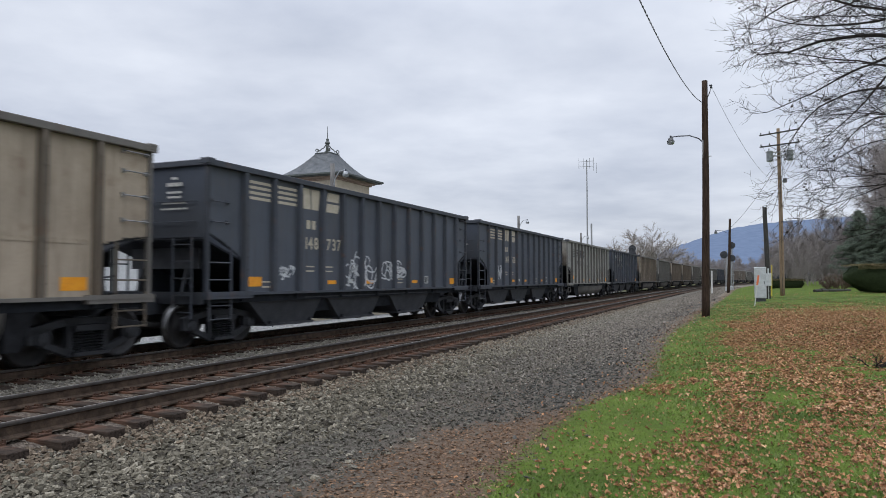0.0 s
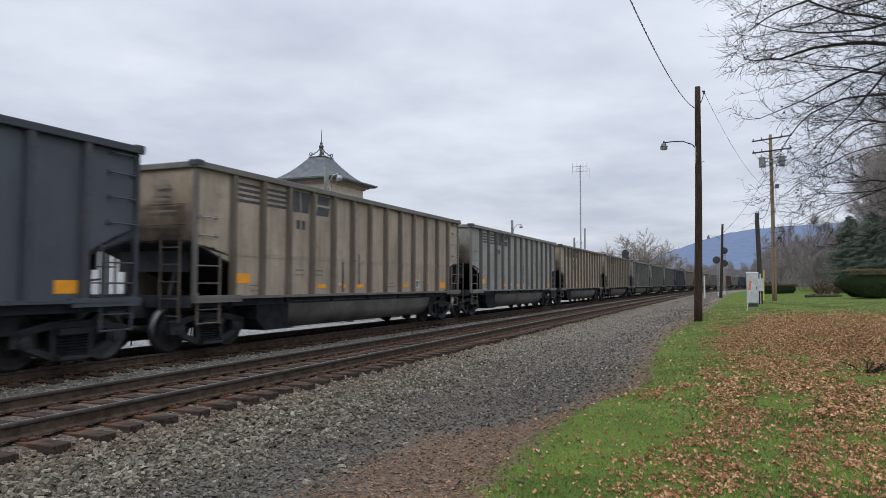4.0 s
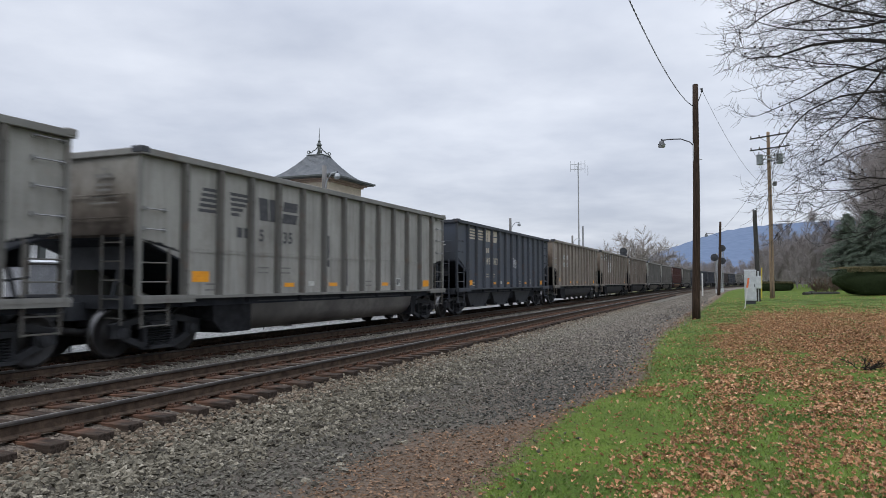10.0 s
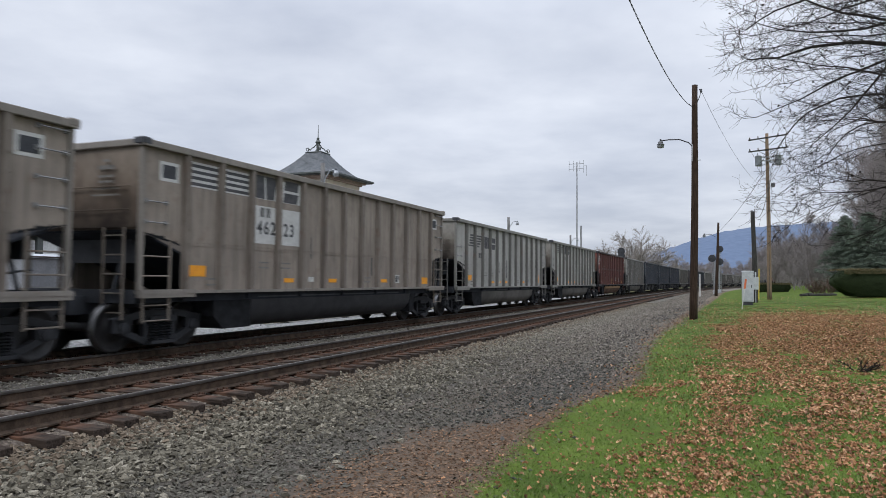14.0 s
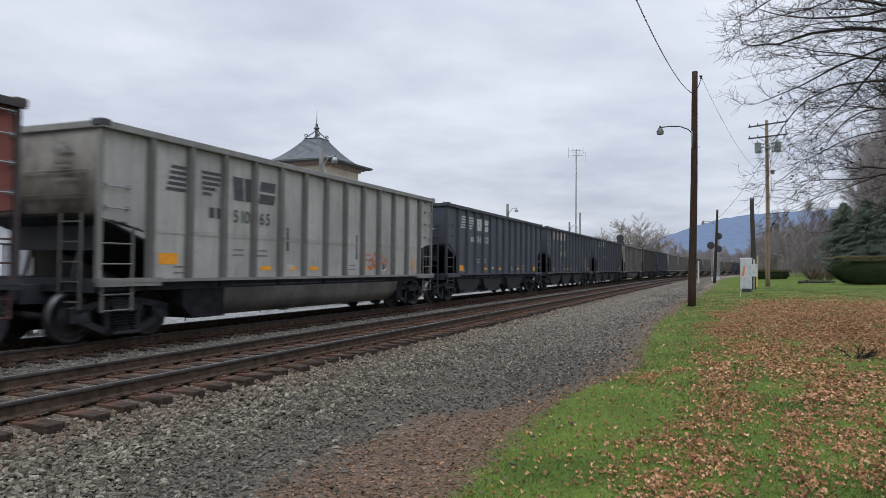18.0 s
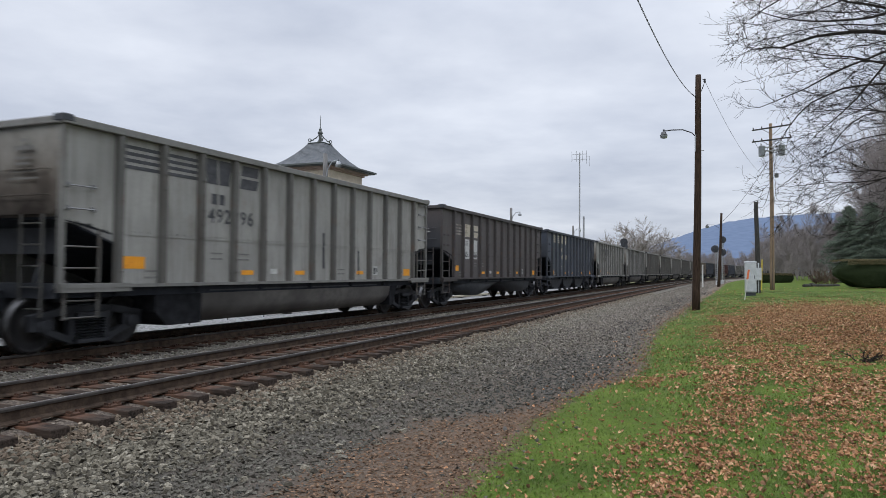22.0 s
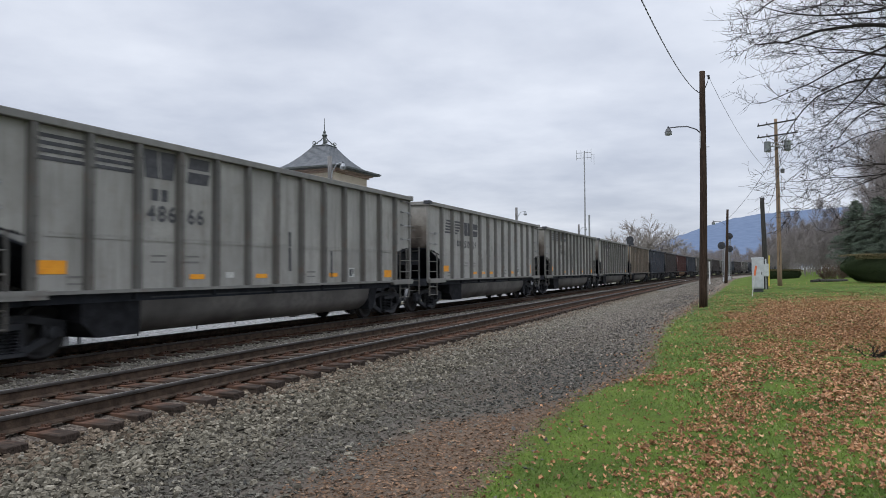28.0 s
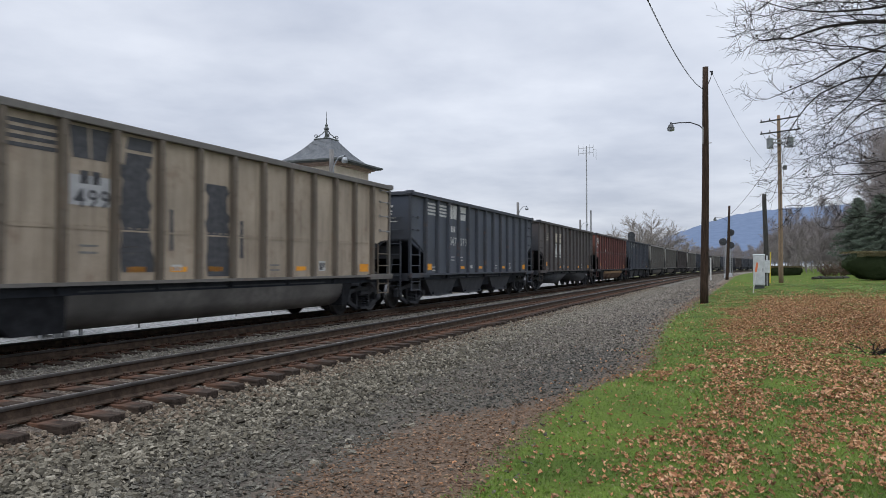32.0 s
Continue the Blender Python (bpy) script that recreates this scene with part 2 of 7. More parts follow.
PATCH = rough_surface("grey_repaint_patch", (0.36, 0.36, 0.36), (0.44, 0.44, 0.44), 8, 0.7)
WHITE_PATCH = rough_surface("white_repaint_patch", (0.5, 0.5, 0.48), (0.62, 0.62, 0.6), 8, 0.7)
SPRAY = rough_surface("spray_paint", (0.5, 0.52, 0.54), (0.7, 0.71, 0.71), 5, 0.6)
RAIL_SIDE = rough_surface("rusty_rail_side", (0.047, 0.034, 0.025), (0.108, 0.076, 0.055), 7, 0.85, 0, (1, 1, 1), 0.4)
RAIL_TOP = rough_surface("worn_rail_head", (0.5, 0.5, 0.49), (0.64, 0.64, 0.63), 5, 0.45, 0.85, (1, 1, 1), 0.05)
# dull head steel; on the head's side its dark tone is painted shade
RAIL_DULL_SHADE = rough_surface("dull_rail_head", (0.026, 0.022, 0.019), (0.06, 0.05, 0.042), 5, 0.6, 0.3)
TIE_WOOD = rough_surface("tie_timber", (0.060, 0.050, 0.043), (0.135, 0.108, 0.088), 5, 0.9, 0, (1, 6, 6), 0.6, 6, 0.4, (0.11, 0.067, 0.046))


def stained_tie():
    """Creosoted timber, nearly black at the ends, stained with rust round the rails."""
    m, nt, b = shader("stained_tie_timber", 0.9)
    v = coords(nt, "Object")
    info = nt.nodes.new("ShaderNodeObjectInfo")
    sep = nt.nodes.new("ShaderNodeSeparateXYZ")
    nt.links.new(v, sep.inputs[0])
    shift = nt.nodes.new("ShaderNodeVectorMath")
    nt.links.new(v, shift.inputs[0])
    cb = nt.nodes.new("ShaderNodeCombineXYZ")
    for i in range(3):
        nt.links.new(math2(nt, 'MULTIPLY', info.outputs["Random"], 37.0), cb.inputs[i])
    nt.links.new(cb.outputs[0], shift.inputs[1])
    mp = nt.nodes.new("ShaderNodeMapping")
    mp.inputs["Scale"].default_value = (14.0, 1.2, 14.0)
    nt.links.new(shift.outputs[0], mp.inputs[0])
    grain = noise_fac(nt, mp.outputs[0], 2.2, 6, 0.35, 0.68)
    blot = noise_fac(nt, shift.outputs[0], 6.0, 5)
    col = mixc(nt, grain, (0.020, 0.016, 0.013), (0.072, 0.053, 0.042))
    near = math2(nt, 'ABSOLUTE', math2(nt, 'SUBTRACT', math2(nt, 'ABSOLUTE', sep.outputs[1]), 0.755))
    r = nt.nodes.new("ShaderNodeMapRange")
    r.inputs["From Min"].default_value, r.inputs["From Max"].default_value = 0.47, 0.06
    nt.links.new(math2(nt, 'ADD', near, math2(nt, 'MULTIPLY', blot, 0.16)), r.inputs["Value"])
    col = mixc(nt, math2(nt, 'MULTIPLY', r.outputs[0], 0.85), col, (0.17, 0.088, 0.057))
    nt.links.new(col, b.inputs["Base Color"])
    relief(nt, b, grain, 0.6, 0.01)
    return m


TIE_NEAR = stained_tie()
PLATE = rough_surface("rusty_tie_plate", (0.05, 0.031, 0.023), (0.135, 0.076, 0.052), 9, 0.9)
POLE_DARK = rough_surface("creosoted_pole", (0.026, 0.018, 0.014), (0.075, 0.049, 0.034), 5, 0.85, 0, (6, 6, 0.5), 0.5)
POLE_PALE = rough_surface("weathered_pole", (0.185, 0.130, 0.086), (0.30, 0.222, 0.155), 5, 0.85, 0, (6, 6, 0.5), 0.5)
POLE_GREY = rough_surface("grey_timber_pole", (0.036, 0.035, 0.032), (0.072, 0.069, 0.063), 5, 0.85, 0, (6, 6, 0.5), 0.5)
GALV = rough_surface("galvanised_steel", (0.30, 0.31, 0.32), (0.44, 0.45, 0.46), 6, 0.5, 0.5)
ALU = rough_surface("aluminium_cabinet", (0.46, 0.48, 0.5), (0.6, 0.62, 0.64), 3, 0.45, 0.3)
TRANSFORMER = rough_surface("grey_enamel", (0.22, 0.24, 0.26), (0.32, 0.34, 0.36), 3, 0.4)
WIRE = rough_surface("black_cable", (0.012, 0.012, 0.013), (0.03, 0.03, 0.03), 9, 0.6)
YELLOW = rough_surface("yellow_marker", (0.55, 0.42, 0.05), (0.68, 0.53, 0.08), 6, 0.5)
TUB_RUST = rough_surface("rusty_tub_steel", (0.10, 0.062, 0.046), (0.18, 0.12, 0.088), 1.2, 0.8)
TUB_BAND = rough_surface("rust_washed_band", (0.20, 0.125, 0.068), (0.33, 0.22, 0.125), 1.5, 0.8, 0, (0.4, 1, 3))
OCHRE = rough_surface("faded_ochre_paint", (0.30, 0.175, 0.085), (0.42, 0.26, 0.13), 3, 0.8)
TUB_GREY = rough_surface("dusty_tub_steel", (0.06, 0.056, 0.052), (0.165, 0.156, 0.143), 0.8, 0.7)
ROOF = rough_surface("slate_roof", (0.095, 0.105, 0.115), (0.15, 0.16, 0.17), 3, 0.7, 0, (1, 1, 1), 0.3)
STUCCO = rough_surface("cream_stucco", (0.58, 0.50, 0.39), (0.68, 0.60, 0.49), 2, 0.9, 0, (1, 1, 1), 0.3, 14)
CORNICE = rough_surface("painted_cornice", (0.34, 0.25, 0.20), (0.44, 0.34, 0.28), 3, 0.8)
TRIM_DARK = rough_surface("dark_eaves_trim", (0.06, 0.07, 0.065), (0.1, 0.11, 0.105), 4, 0.6)
BRICK = rough_surface("brown_brick_base", (0.20, 0.10, 0.07), (0.30, 0.16, 0.11), 6, 0.9)
POLE_ASH = rough_surface("pale_grey_pole", (0.16, 0.155, 0.15), (0.25, 0.245, 0.24), 5, 0.8, 0, (6, 6, 0.5), 0.4)
LAMP_PALE = rough_surface("pale_lamp_casing", (0.34, 0.36, 0.38), (0.46, 0.48, 0.5), 6, 0.5, 0.2)
LAMP_GREY = rough_surface("lamp_casing", (0.07, 0.072, 0.075), (0.13, 0.132, 0.135), 6, 0.5, 0.3)
LENS = rough_surface("lamp_refractor", (0.30, 0.32, 0.33), (0.42, 0.44, 0.45), 8, 0.25)
BARK = rough_surface("bare_bark", (0.024, 0.021, 0.019), (0.052, 0.045, 0.041), 4, 0.9, 0, (4, 4, 1), 0.5)
# far twigs are lightened: distance haze is put into their base colour
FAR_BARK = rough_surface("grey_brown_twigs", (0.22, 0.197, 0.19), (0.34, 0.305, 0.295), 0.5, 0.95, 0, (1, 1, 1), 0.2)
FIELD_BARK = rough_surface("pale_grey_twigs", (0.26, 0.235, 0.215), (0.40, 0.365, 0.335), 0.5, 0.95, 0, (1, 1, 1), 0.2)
SPRUCE = island_surface("spruce_needles", [(0.072, 0.094, 0.072), (0.118, 0.150, 0.114), (0.172, 0.205, 0.157)], 0.8)
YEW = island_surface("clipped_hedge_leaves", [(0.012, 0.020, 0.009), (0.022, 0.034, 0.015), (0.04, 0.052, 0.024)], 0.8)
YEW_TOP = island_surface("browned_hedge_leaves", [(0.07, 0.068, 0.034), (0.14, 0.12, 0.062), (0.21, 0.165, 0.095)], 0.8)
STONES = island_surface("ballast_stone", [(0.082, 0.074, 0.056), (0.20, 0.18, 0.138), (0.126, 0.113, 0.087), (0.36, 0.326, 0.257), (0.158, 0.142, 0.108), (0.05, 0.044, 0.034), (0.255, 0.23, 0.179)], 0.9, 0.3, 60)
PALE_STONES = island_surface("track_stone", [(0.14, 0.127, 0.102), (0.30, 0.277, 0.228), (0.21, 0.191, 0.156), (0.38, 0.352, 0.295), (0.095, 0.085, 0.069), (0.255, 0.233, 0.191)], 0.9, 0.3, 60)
CRIB_STONES = island_surface("crib_stone", [(0.09, 0.073, 0.058), (0.19, 0.155, 0.124), (0.13, 0.105, 0.084), (0.28, 0.24, 0.197), (0.065, 0.052, 0.042)], 0.9, 0.3, 60)
RUSTY_STONES = island_surface("rust_stained_stone", [(0.085, 0.065, 0.047), (0.215, 0.17, 0.125), (0.138, 0.106, 0.077), (0.33, 0.27, 0.203), (0.052, 0.039, 0.029)], 0.9, 0.3, 60)
LITTER = island_surface("leaf_litter_scrap", [(0.10, 0.058, 0.036), (0.16, 0.098, 0.06), (0.27, 0.172, 0.11), (0.068, 0.041, 0.026), (0.14, 0.098, 0.065), (0.12, 0.068, 0.041)], 0.9)
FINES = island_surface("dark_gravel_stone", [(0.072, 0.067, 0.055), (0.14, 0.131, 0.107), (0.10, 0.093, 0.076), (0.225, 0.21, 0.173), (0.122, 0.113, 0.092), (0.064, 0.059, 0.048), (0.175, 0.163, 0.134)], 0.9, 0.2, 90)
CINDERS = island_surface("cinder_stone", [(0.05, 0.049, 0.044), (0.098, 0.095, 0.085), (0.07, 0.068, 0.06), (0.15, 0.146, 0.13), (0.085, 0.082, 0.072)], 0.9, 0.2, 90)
# same gravel in raised tones, for lit stone tops at a low view
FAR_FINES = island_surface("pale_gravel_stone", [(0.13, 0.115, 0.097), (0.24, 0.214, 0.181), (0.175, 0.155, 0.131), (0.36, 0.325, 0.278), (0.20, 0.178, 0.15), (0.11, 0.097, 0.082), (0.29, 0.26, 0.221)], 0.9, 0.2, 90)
GRASS = island_surface("lawn_blade", [(0.080, 0.145, 0.019), (0.118, 0.198, 0.025), (0.150, 0.240, 0.035), (0.19, 0.235, 0.058), (0.100, 0.173, 0.023), (0.23, 0.205, 0.105)], 0.6, patch=(0.052, 0.105, 0.014))
LEAVES = island_surface("fallen_leaf", [(0.265, 0.132, 0.068), (0.50, 0.277, 0.151), (0.35, 0.177, 0.094), (0.17, 0.094, 0.06), (0.64, 0.405, 0.242), (0.155, 0.078, 0.046), (0.45, 0.24, 0.123), (0.30, 0.172, 0.102)], 0.8)


# ---- building blocks ----
def box(bm, x0, x1, y0, y1, z0, z1, m=None):
    vs = [bm.verts.new(v) for v in ((x0, y0, z0), (x1, y0, z0), (x1, y1, z0), (x0, y1, z0), (x0, y0, z1), (x1, y0, z1), (x1, y1, z1), (x0, y1, z1))]
    for f in ((3, 2, 1, 0), (4, 5, 6, 7), (0, 1, 5, 4), (1, 2, 6, 5), (2, 3, 7, 6), (3, 0, 4, 7)):
        bm.faces.new([vs[i] for i in f])
    if m is not None:
        bmesh.ops.transform(bm, matrix=m, verts=vs)
    return vs


def prism(bm, outline, y0, y1, axis="y"):
    """A flat outline (two coordinates a point) drawn out from y0 to y1 along an axis."""
    def put(a, b, y):
        return {"y": (a, y, b), "x": (y, a, b), "z": (a, b, y)}[axis]
    lo = [bm.verts.new(put(a, b, y0)) for a, b in outline]
    hi = [bm.verts.new(put(a, b, y1)) for a, b in outline]
    n = len(outline)
    bm.faces.new(lo)
    bm.faces.new(hi[::-1])
    for i in range(n):
        bm.faces.new((lo[i], hi[i], hi[(i + 1) % n], lo[(i + 1) % n]))
    return lo + hi


def tube(bm, points, radii, sides=6, caps=True):
    """A tapered round bar through points."""
    pts = [Vector(p) for p in points]
    if isinstance(radii, (int, float)):
        radii = [radii] * len(pts)
    rings, ref = [], None
    for i, p in enumerate(pts):
        d = (pts[min(i + 1, len(pts) - 1)] - pts[max(i - 1, 0)]).normalized()
        if ref is None or abs(ref.dot(d)) > 0.95:
            ref = Vector((0, 0, 1)) if abs(d.z) < 0.9 else Vector((1, 0, 0))
        a = d.cross(ref).normalized()
        b = d.cross(a)
        rings.append([bm.verts.new(p + radii[i] * (a * math.cos(k * math.tau / sides) + b * math.sin(k * math.tau / sides))) for k in range(sides)])
    for r, q in zip(rings, rings[1:]):
        for k in range(sides):
            bm.faces.new((r[k], r[(k + 1) % sides], q[(k + 1) % sides], q[k]))
    if caps:
        bm.faces.new(rings[0][::-1])
        bm.faces.new(rings[-1])


def lathe(bm, profile, m=None, sides=16):
    """A turned form: (radius, height) points round z."""
    rings = []
    for r, z in profile:
        rings.append([bm.verts.new((r * math.cos(k * math.tau / sides), r * math.sin(k * math.tau / sides), z)) for k in range(sides)])
    for a, b in zip(rings, rings[1:]):
        for k in range(sides):
            bm.faces.new((a[k], a[(k + 1) % sides], b[(k + 1) % sides], b[k]))
    bm.faces.new(rings[0][::-1])
    bm.faces.new(rings[-1])
    if m is not None:
        bmesh.ops.transform(bm, matrix=m, verts=[v for r in rings for v in r])


def finish(name, bm, material, smooth=False, bevel=0.0):
    if bevel:
        bmesh.ops.bevel(bm, geom=bm.edges[:], offset=bevel, segments=1, affect='EDGES', clamp_overlap=True)
    bmesh.ops.recalc_face_normals(bm, faces=bm.faces[:])
    me = bpy.data.meshes.new(name)
    bm.to_mesh(me)
    bm.free()
    if smooth:
        me.polygons.foreach_set("use_smooth", [True] * len(me.polygons))
    me.materials.append(material)
    return me


def made(name, fn, material, smooth=False, bevel=0.0):
    bm = bmesh.new()
    fn(bm)
    return finish(name, bm, material, smooth, bevel)


def part(name, me, parent, m=None, label="", material=None):
    ob = new(name, me)
    ob.parent = parent
    if m is not None:
        ob.matrix_basis = m
    if label:
        tagged(ob, label)
    if material is not None:
        ob.material_slots[0].link = 'OBJECT'
        ob.material_slots[0].material = material
    return ob


def thing(name, label, category, m=None, group="", kind=""):
    ob = new(name)
    ob.empty_display_size = 0.3
    if m is not None:
        ob.matrix_basis = m
    return tagged(ob, label, category, group, kind)


def from_arrays(name, verts, faces, material, smooth=False):
    """A mesh from numpy arrays; faces all with the same number of corners."""
    me = bpy.data.meshes.new(name)
    n, k = faces.shape
    me.vertices.add(len(verts))
    me.vertices.foreach_set("co", np.ascontiguousarray(verts, dtype=np.float32).ravel())
    me.loops.add(n * k)
    me.loops.foreach_set("vertex_index", np.ascontiguousarray(faces, dtype=np.int32).ravel())
    me.polygons.add(n)
    me.polygons.foreach_set("loop_start", np.arange(0, n * k, k, dtype=np.int32))
    me.polygons.foreach_set("use_smooth", np.full(n, smooth, dtype=bool))
    me.update(calc_edges=True)
    me.materials.append(material)
    return me


def scatter(name, shape_v, shape_f, places, turns, sizes, material):
    """Many copies of a small shape in one mesh. turns: n x 3 x 3, sizes: n x 3."""
    n, k = len(places), len(shape_v)
    v = np.einsum("nij,nkj->nki", turns, shape_v[None] * sizes[:, None, :]) + places[:, None, :]
    f = shape_f[None] + (np.arange(n) * k)[:, None, None]
    return from_arrays(name, v.reshape(-1, 3), f.reshape(-1, shape_f.shape[1]), material)


def spins(n, rng, tilt=None):
    """Random rotation matrices; tilt: at most that many radians out of upright."""
    a = rng.uniform(0, math.tau, n)
    if tilt is None:
        q = rng.normal(size=(n, 4))
        q /= np.linalg.norm(q, axis=1)[:, None]
        w, x, y, z = q.T
    else:
        b, c = rng.uniform(0, math.tau, n), rng.uniform(-tilt, tilt, n)
        # lean c round a level axis, after a turn a round z
        ax, ay = np.cos(b) * np.sin(c / 2), np.sin(b) * np.sin(c / 2)
        cw, sz, cz = np.cos(c / 2), np.sin(a / 2), np.cos(a / 2)
        w, x, y, z = cw * cz, ax * cz + ay * sz, ay * cz - ax * sz, cw * sz
    return np.stack([np.stack([1 - 2 * (y * y + z * z), 2 * (x * y - w * z), 2 * (x * z + w * y)], -1),
                     np.stack([2 * (x * y + w * z), 1 - 2 * (x * x + z * z), 2 * (y * z - w * x)], -1),
                     np.stack([2 * (x * z - w * y), 2 * (y * z + w * x), 1 - 2 * (x * x + y * y)], -1)], 1)


# ---- the line of the railway ----
# Distance s along the near track and offset o to its right. Nearly straight, then bending to the right.
TRACK_GAP = 3.88
STEP = 0.25
LINE_S = np.arange(-680, 1000.01, STEP)
LINE_TH = 0.38379 + 0.0002 * LINE_S + 0.000621 * np.maximum(LINE_S - 110, 0)


def run_sum(a):
    c = np.concatenate([[0], np.cumsum((a[1:] + a[:-1]) / 2 * STEP)])
    return c - np.interp(0, LINE_S, c)


LINE_X, LINE_Y = run_sum(np.sin(LINE_TH)) - 8.143, run_sum(np.cos(LINE_TH))


def along(s, o):
    th = np.interp(s, LINE_S, LINE_TH)
    return np.interp(s, LINE_S, LINE_X) + o * np.cos(th), np.interp(s, LINE_S, LINE_Y) - o * np.sin(th)


def heading(s):
    return 90 - math.degrees(np.interp(s, LINE_S, LINE_TH))


def ground_z(s, o):
    """Height of the ground: ballast bed, cess, and a lawn that rises gently."""
    knots_o = [-400, -60, -9.5, -7.0, -6.4, -5.6, 0.9, 1.15, 1.45, 1.9, 3.1, 4.6, 5.6, 7.0, 10, 16, 30, 80, 400]
    knots_z = [-.45, -.45, -.42, -.42, -.40, -.225, -.212, -.265, -.31, -.325, -.42, -.43, -.36, -.22, -.12, 0.0, 0.25, 1.2, 3.0]
    z = np.interp(o, knots_o, knots_z)
    # away from the tracks the lawn climbs a little with distance
    return z + np.clip((o - 5.0) / 6.0, 0, 1) * np.clip((s - 25) / 90.0, 0, 1) * 0.45


def place(s, o, dz=0.0):
    x, y = along(s, o)
    return float(x), float(y), float(ground_z(s, o)) + dz


def rail_frame(s, o, z=0.0):
    x, y = along(s, o)
    return pose(float(x), float(y), z, 0, 0, heading(s))


# ---- ground ----
# where the lawn begins, by distance: it bulges at a corner and draws back behind it
LAWN_S = [4, 8.6, 10.9, 13, 14.2, 15.2, 17.1, 20.7, 28, 34, 48, 85, 120]
LAWN_O = [5.6, 5.55, 5.43, 5.47, 5.75, 6.1, 6.08, 5.74, 5.45, 5.62, 6.0, 6.3, 6.2]
LITTER_S, LITTER_O = [4, 11.0, 12.2, 13.5, 16, 20, 26, 34, 60], [4.1, 4.0, 5.15, 5.35, 5.75, 5.5, 5.1, 5.0, 5.4]


def ground_material():
    m, nt, b = shader("ground_surface", 0.95)
    uv = nt.nodes.new("ShaderNodeUVMap")
    uv.uv_map = "line"
    sep = nt.nodes.new("ShaderNodeSeparateXYZ")
    nt.links.new(uv.outputs[0], sep.inputs[0])
    v = coords(nt, "Object")
    s, o = sep.outputs[0], sep.outputs[1]
    wob = math2(nt, 'ADD', math2(nt, 'MULTIPLY', noise_fac(nt, v, 0.5, 6, 0.25, 0.75), 0.5), math2(nt, 'MULTIPLY', noise_fac(nt, v, 3.0, 4), 0.4))
    ow = math2(nt, 'ADD', o, math2(nt, 'MULTIPLY', math2(nt, 'SUBTRACT', wob, 0.45), 0.6))          # edges wander by about a third of a metre

    def past(edge, soft):
        r = nt.nodes.new("ShaderNodeMapRange")
        r.inputs["From Min"].default_value, r.inputs["From Max"].default_value = edge - soft, edge + soft
        nt.links.new(ow, r.inputs["Value"])
        return r.outputs[0]

    speck = noise_fac(nt, v, 22.0, 4)
    fine = noise_fac(nt, v, 70.0, 3)
    broad = noise_fac(nt, v, 0.9, 5)
    stone = mixc(nt, speck, (0.10, 0.09, 0.077), (0.25, 0.228, 0.195))
    stone = mixc(nt, fine, (0.07, 0.062, 0.053), stone)
    cinder = mixc(nt, speck, (0.074, 0.067, 0.057), (0.15, 0.137, 0.116))
    cinder = mixc(nt, math2(nt, 'MULTIPLY', fine, 0.6), cinder, (0.048, 0.044, 0.039))
    cinder = mixc(nt, math2(nt, 'MULTIPLY', broad, 0.6), cinder, (0.12, 0.09, 0.068))
    earth = mixc(nt, speck, (0.064, 0.045, 0.033), (0.132, 0.092, 0.065))
    earth = mixc(nt, math2(nt, 'MULTIPLY', fine, 0.6), earth, (0.20, 0.145, 0.102))
    turf = mixc(nt, noise_fac(nt, v, 0.9, 5, 0.42, 0.62), (0.102, 0.160, 0.022), (0.060, 0.108, 0.014))
    turf = mixc(nt, math2(nt, 'MULTIPLY', speck, 0.5), turf, (0.075, 0.06, 0.025))
    yard = mixc(nt, speck, (0.20, 0.20, 0.195), (0.44, 0.44, 0.43))
    yard = mixc(nt, noise_fac(nt, v, 7.0, 6, 0.42, 0.6), yard, (0.14, 0.14, 0.136))
    field = mixc(nt, noise_fac(nt, v, 0.05, 5), (0.09, 0.10, 0.045), (0.13, 0.12, 0.07))
    ry = nt.nodes.new("ShaderNodeMapRange")          # the yard ends before the bend
    ry.inputs["From Min"].default_value, ry.inputs["From Max"].default_value = 95.0, 112.0
    nt.links.new(s, ry.inputs["Value"])
    yard = mixc(nt, ry.outputs[0], yard, field)
    col = mixc(nt, past(-6.7, 0.25), yard, stone)
    bed = mixc(nt, speck, (0.06, 0.047, 0.038), (0.175, 0.142, 0.115))
    for centre, deep in ((0.0, 0.9), (TRACK_GAP, 0.45)):
        r = nt.nodes.new("ShaderNodeMapRange")
        r.inputs["From Min"].default_value, r.inputs["From Max"].default_value = 1.35, 0.95
        nt.links.new(math2(nt, 'ABSOLUTE', math2(nt, 'ADD', ow, centre)), r.inputs["Value"])
        col = mixc(nt, math2(nt, 'MULTIPLY', r.outputs[0], deep), col, bed)
    rd = nt.nodes.new("ShaderNodeMapRange")          # coarse shoulder stone close by, the shade in its gaps put into the colour
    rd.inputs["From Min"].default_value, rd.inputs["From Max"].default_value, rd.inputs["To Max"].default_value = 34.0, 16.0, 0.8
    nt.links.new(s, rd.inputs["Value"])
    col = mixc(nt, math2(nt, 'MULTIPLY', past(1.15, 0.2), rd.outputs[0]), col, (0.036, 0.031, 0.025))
    rp = nt.nodes.new("ShaderNodeMapRange")          # grit tone rises with distance: lit stone tops put into the colour
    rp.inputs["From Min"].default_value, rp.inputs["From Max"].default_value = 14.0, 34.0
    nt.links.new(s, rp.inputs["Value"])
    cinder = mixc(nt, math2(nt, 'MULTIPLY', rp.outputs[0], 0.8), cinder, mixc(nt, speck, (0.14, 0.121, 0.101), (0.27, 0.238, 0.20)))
    col = mixc(nt, past(2.85, 0.3), col, cinder)
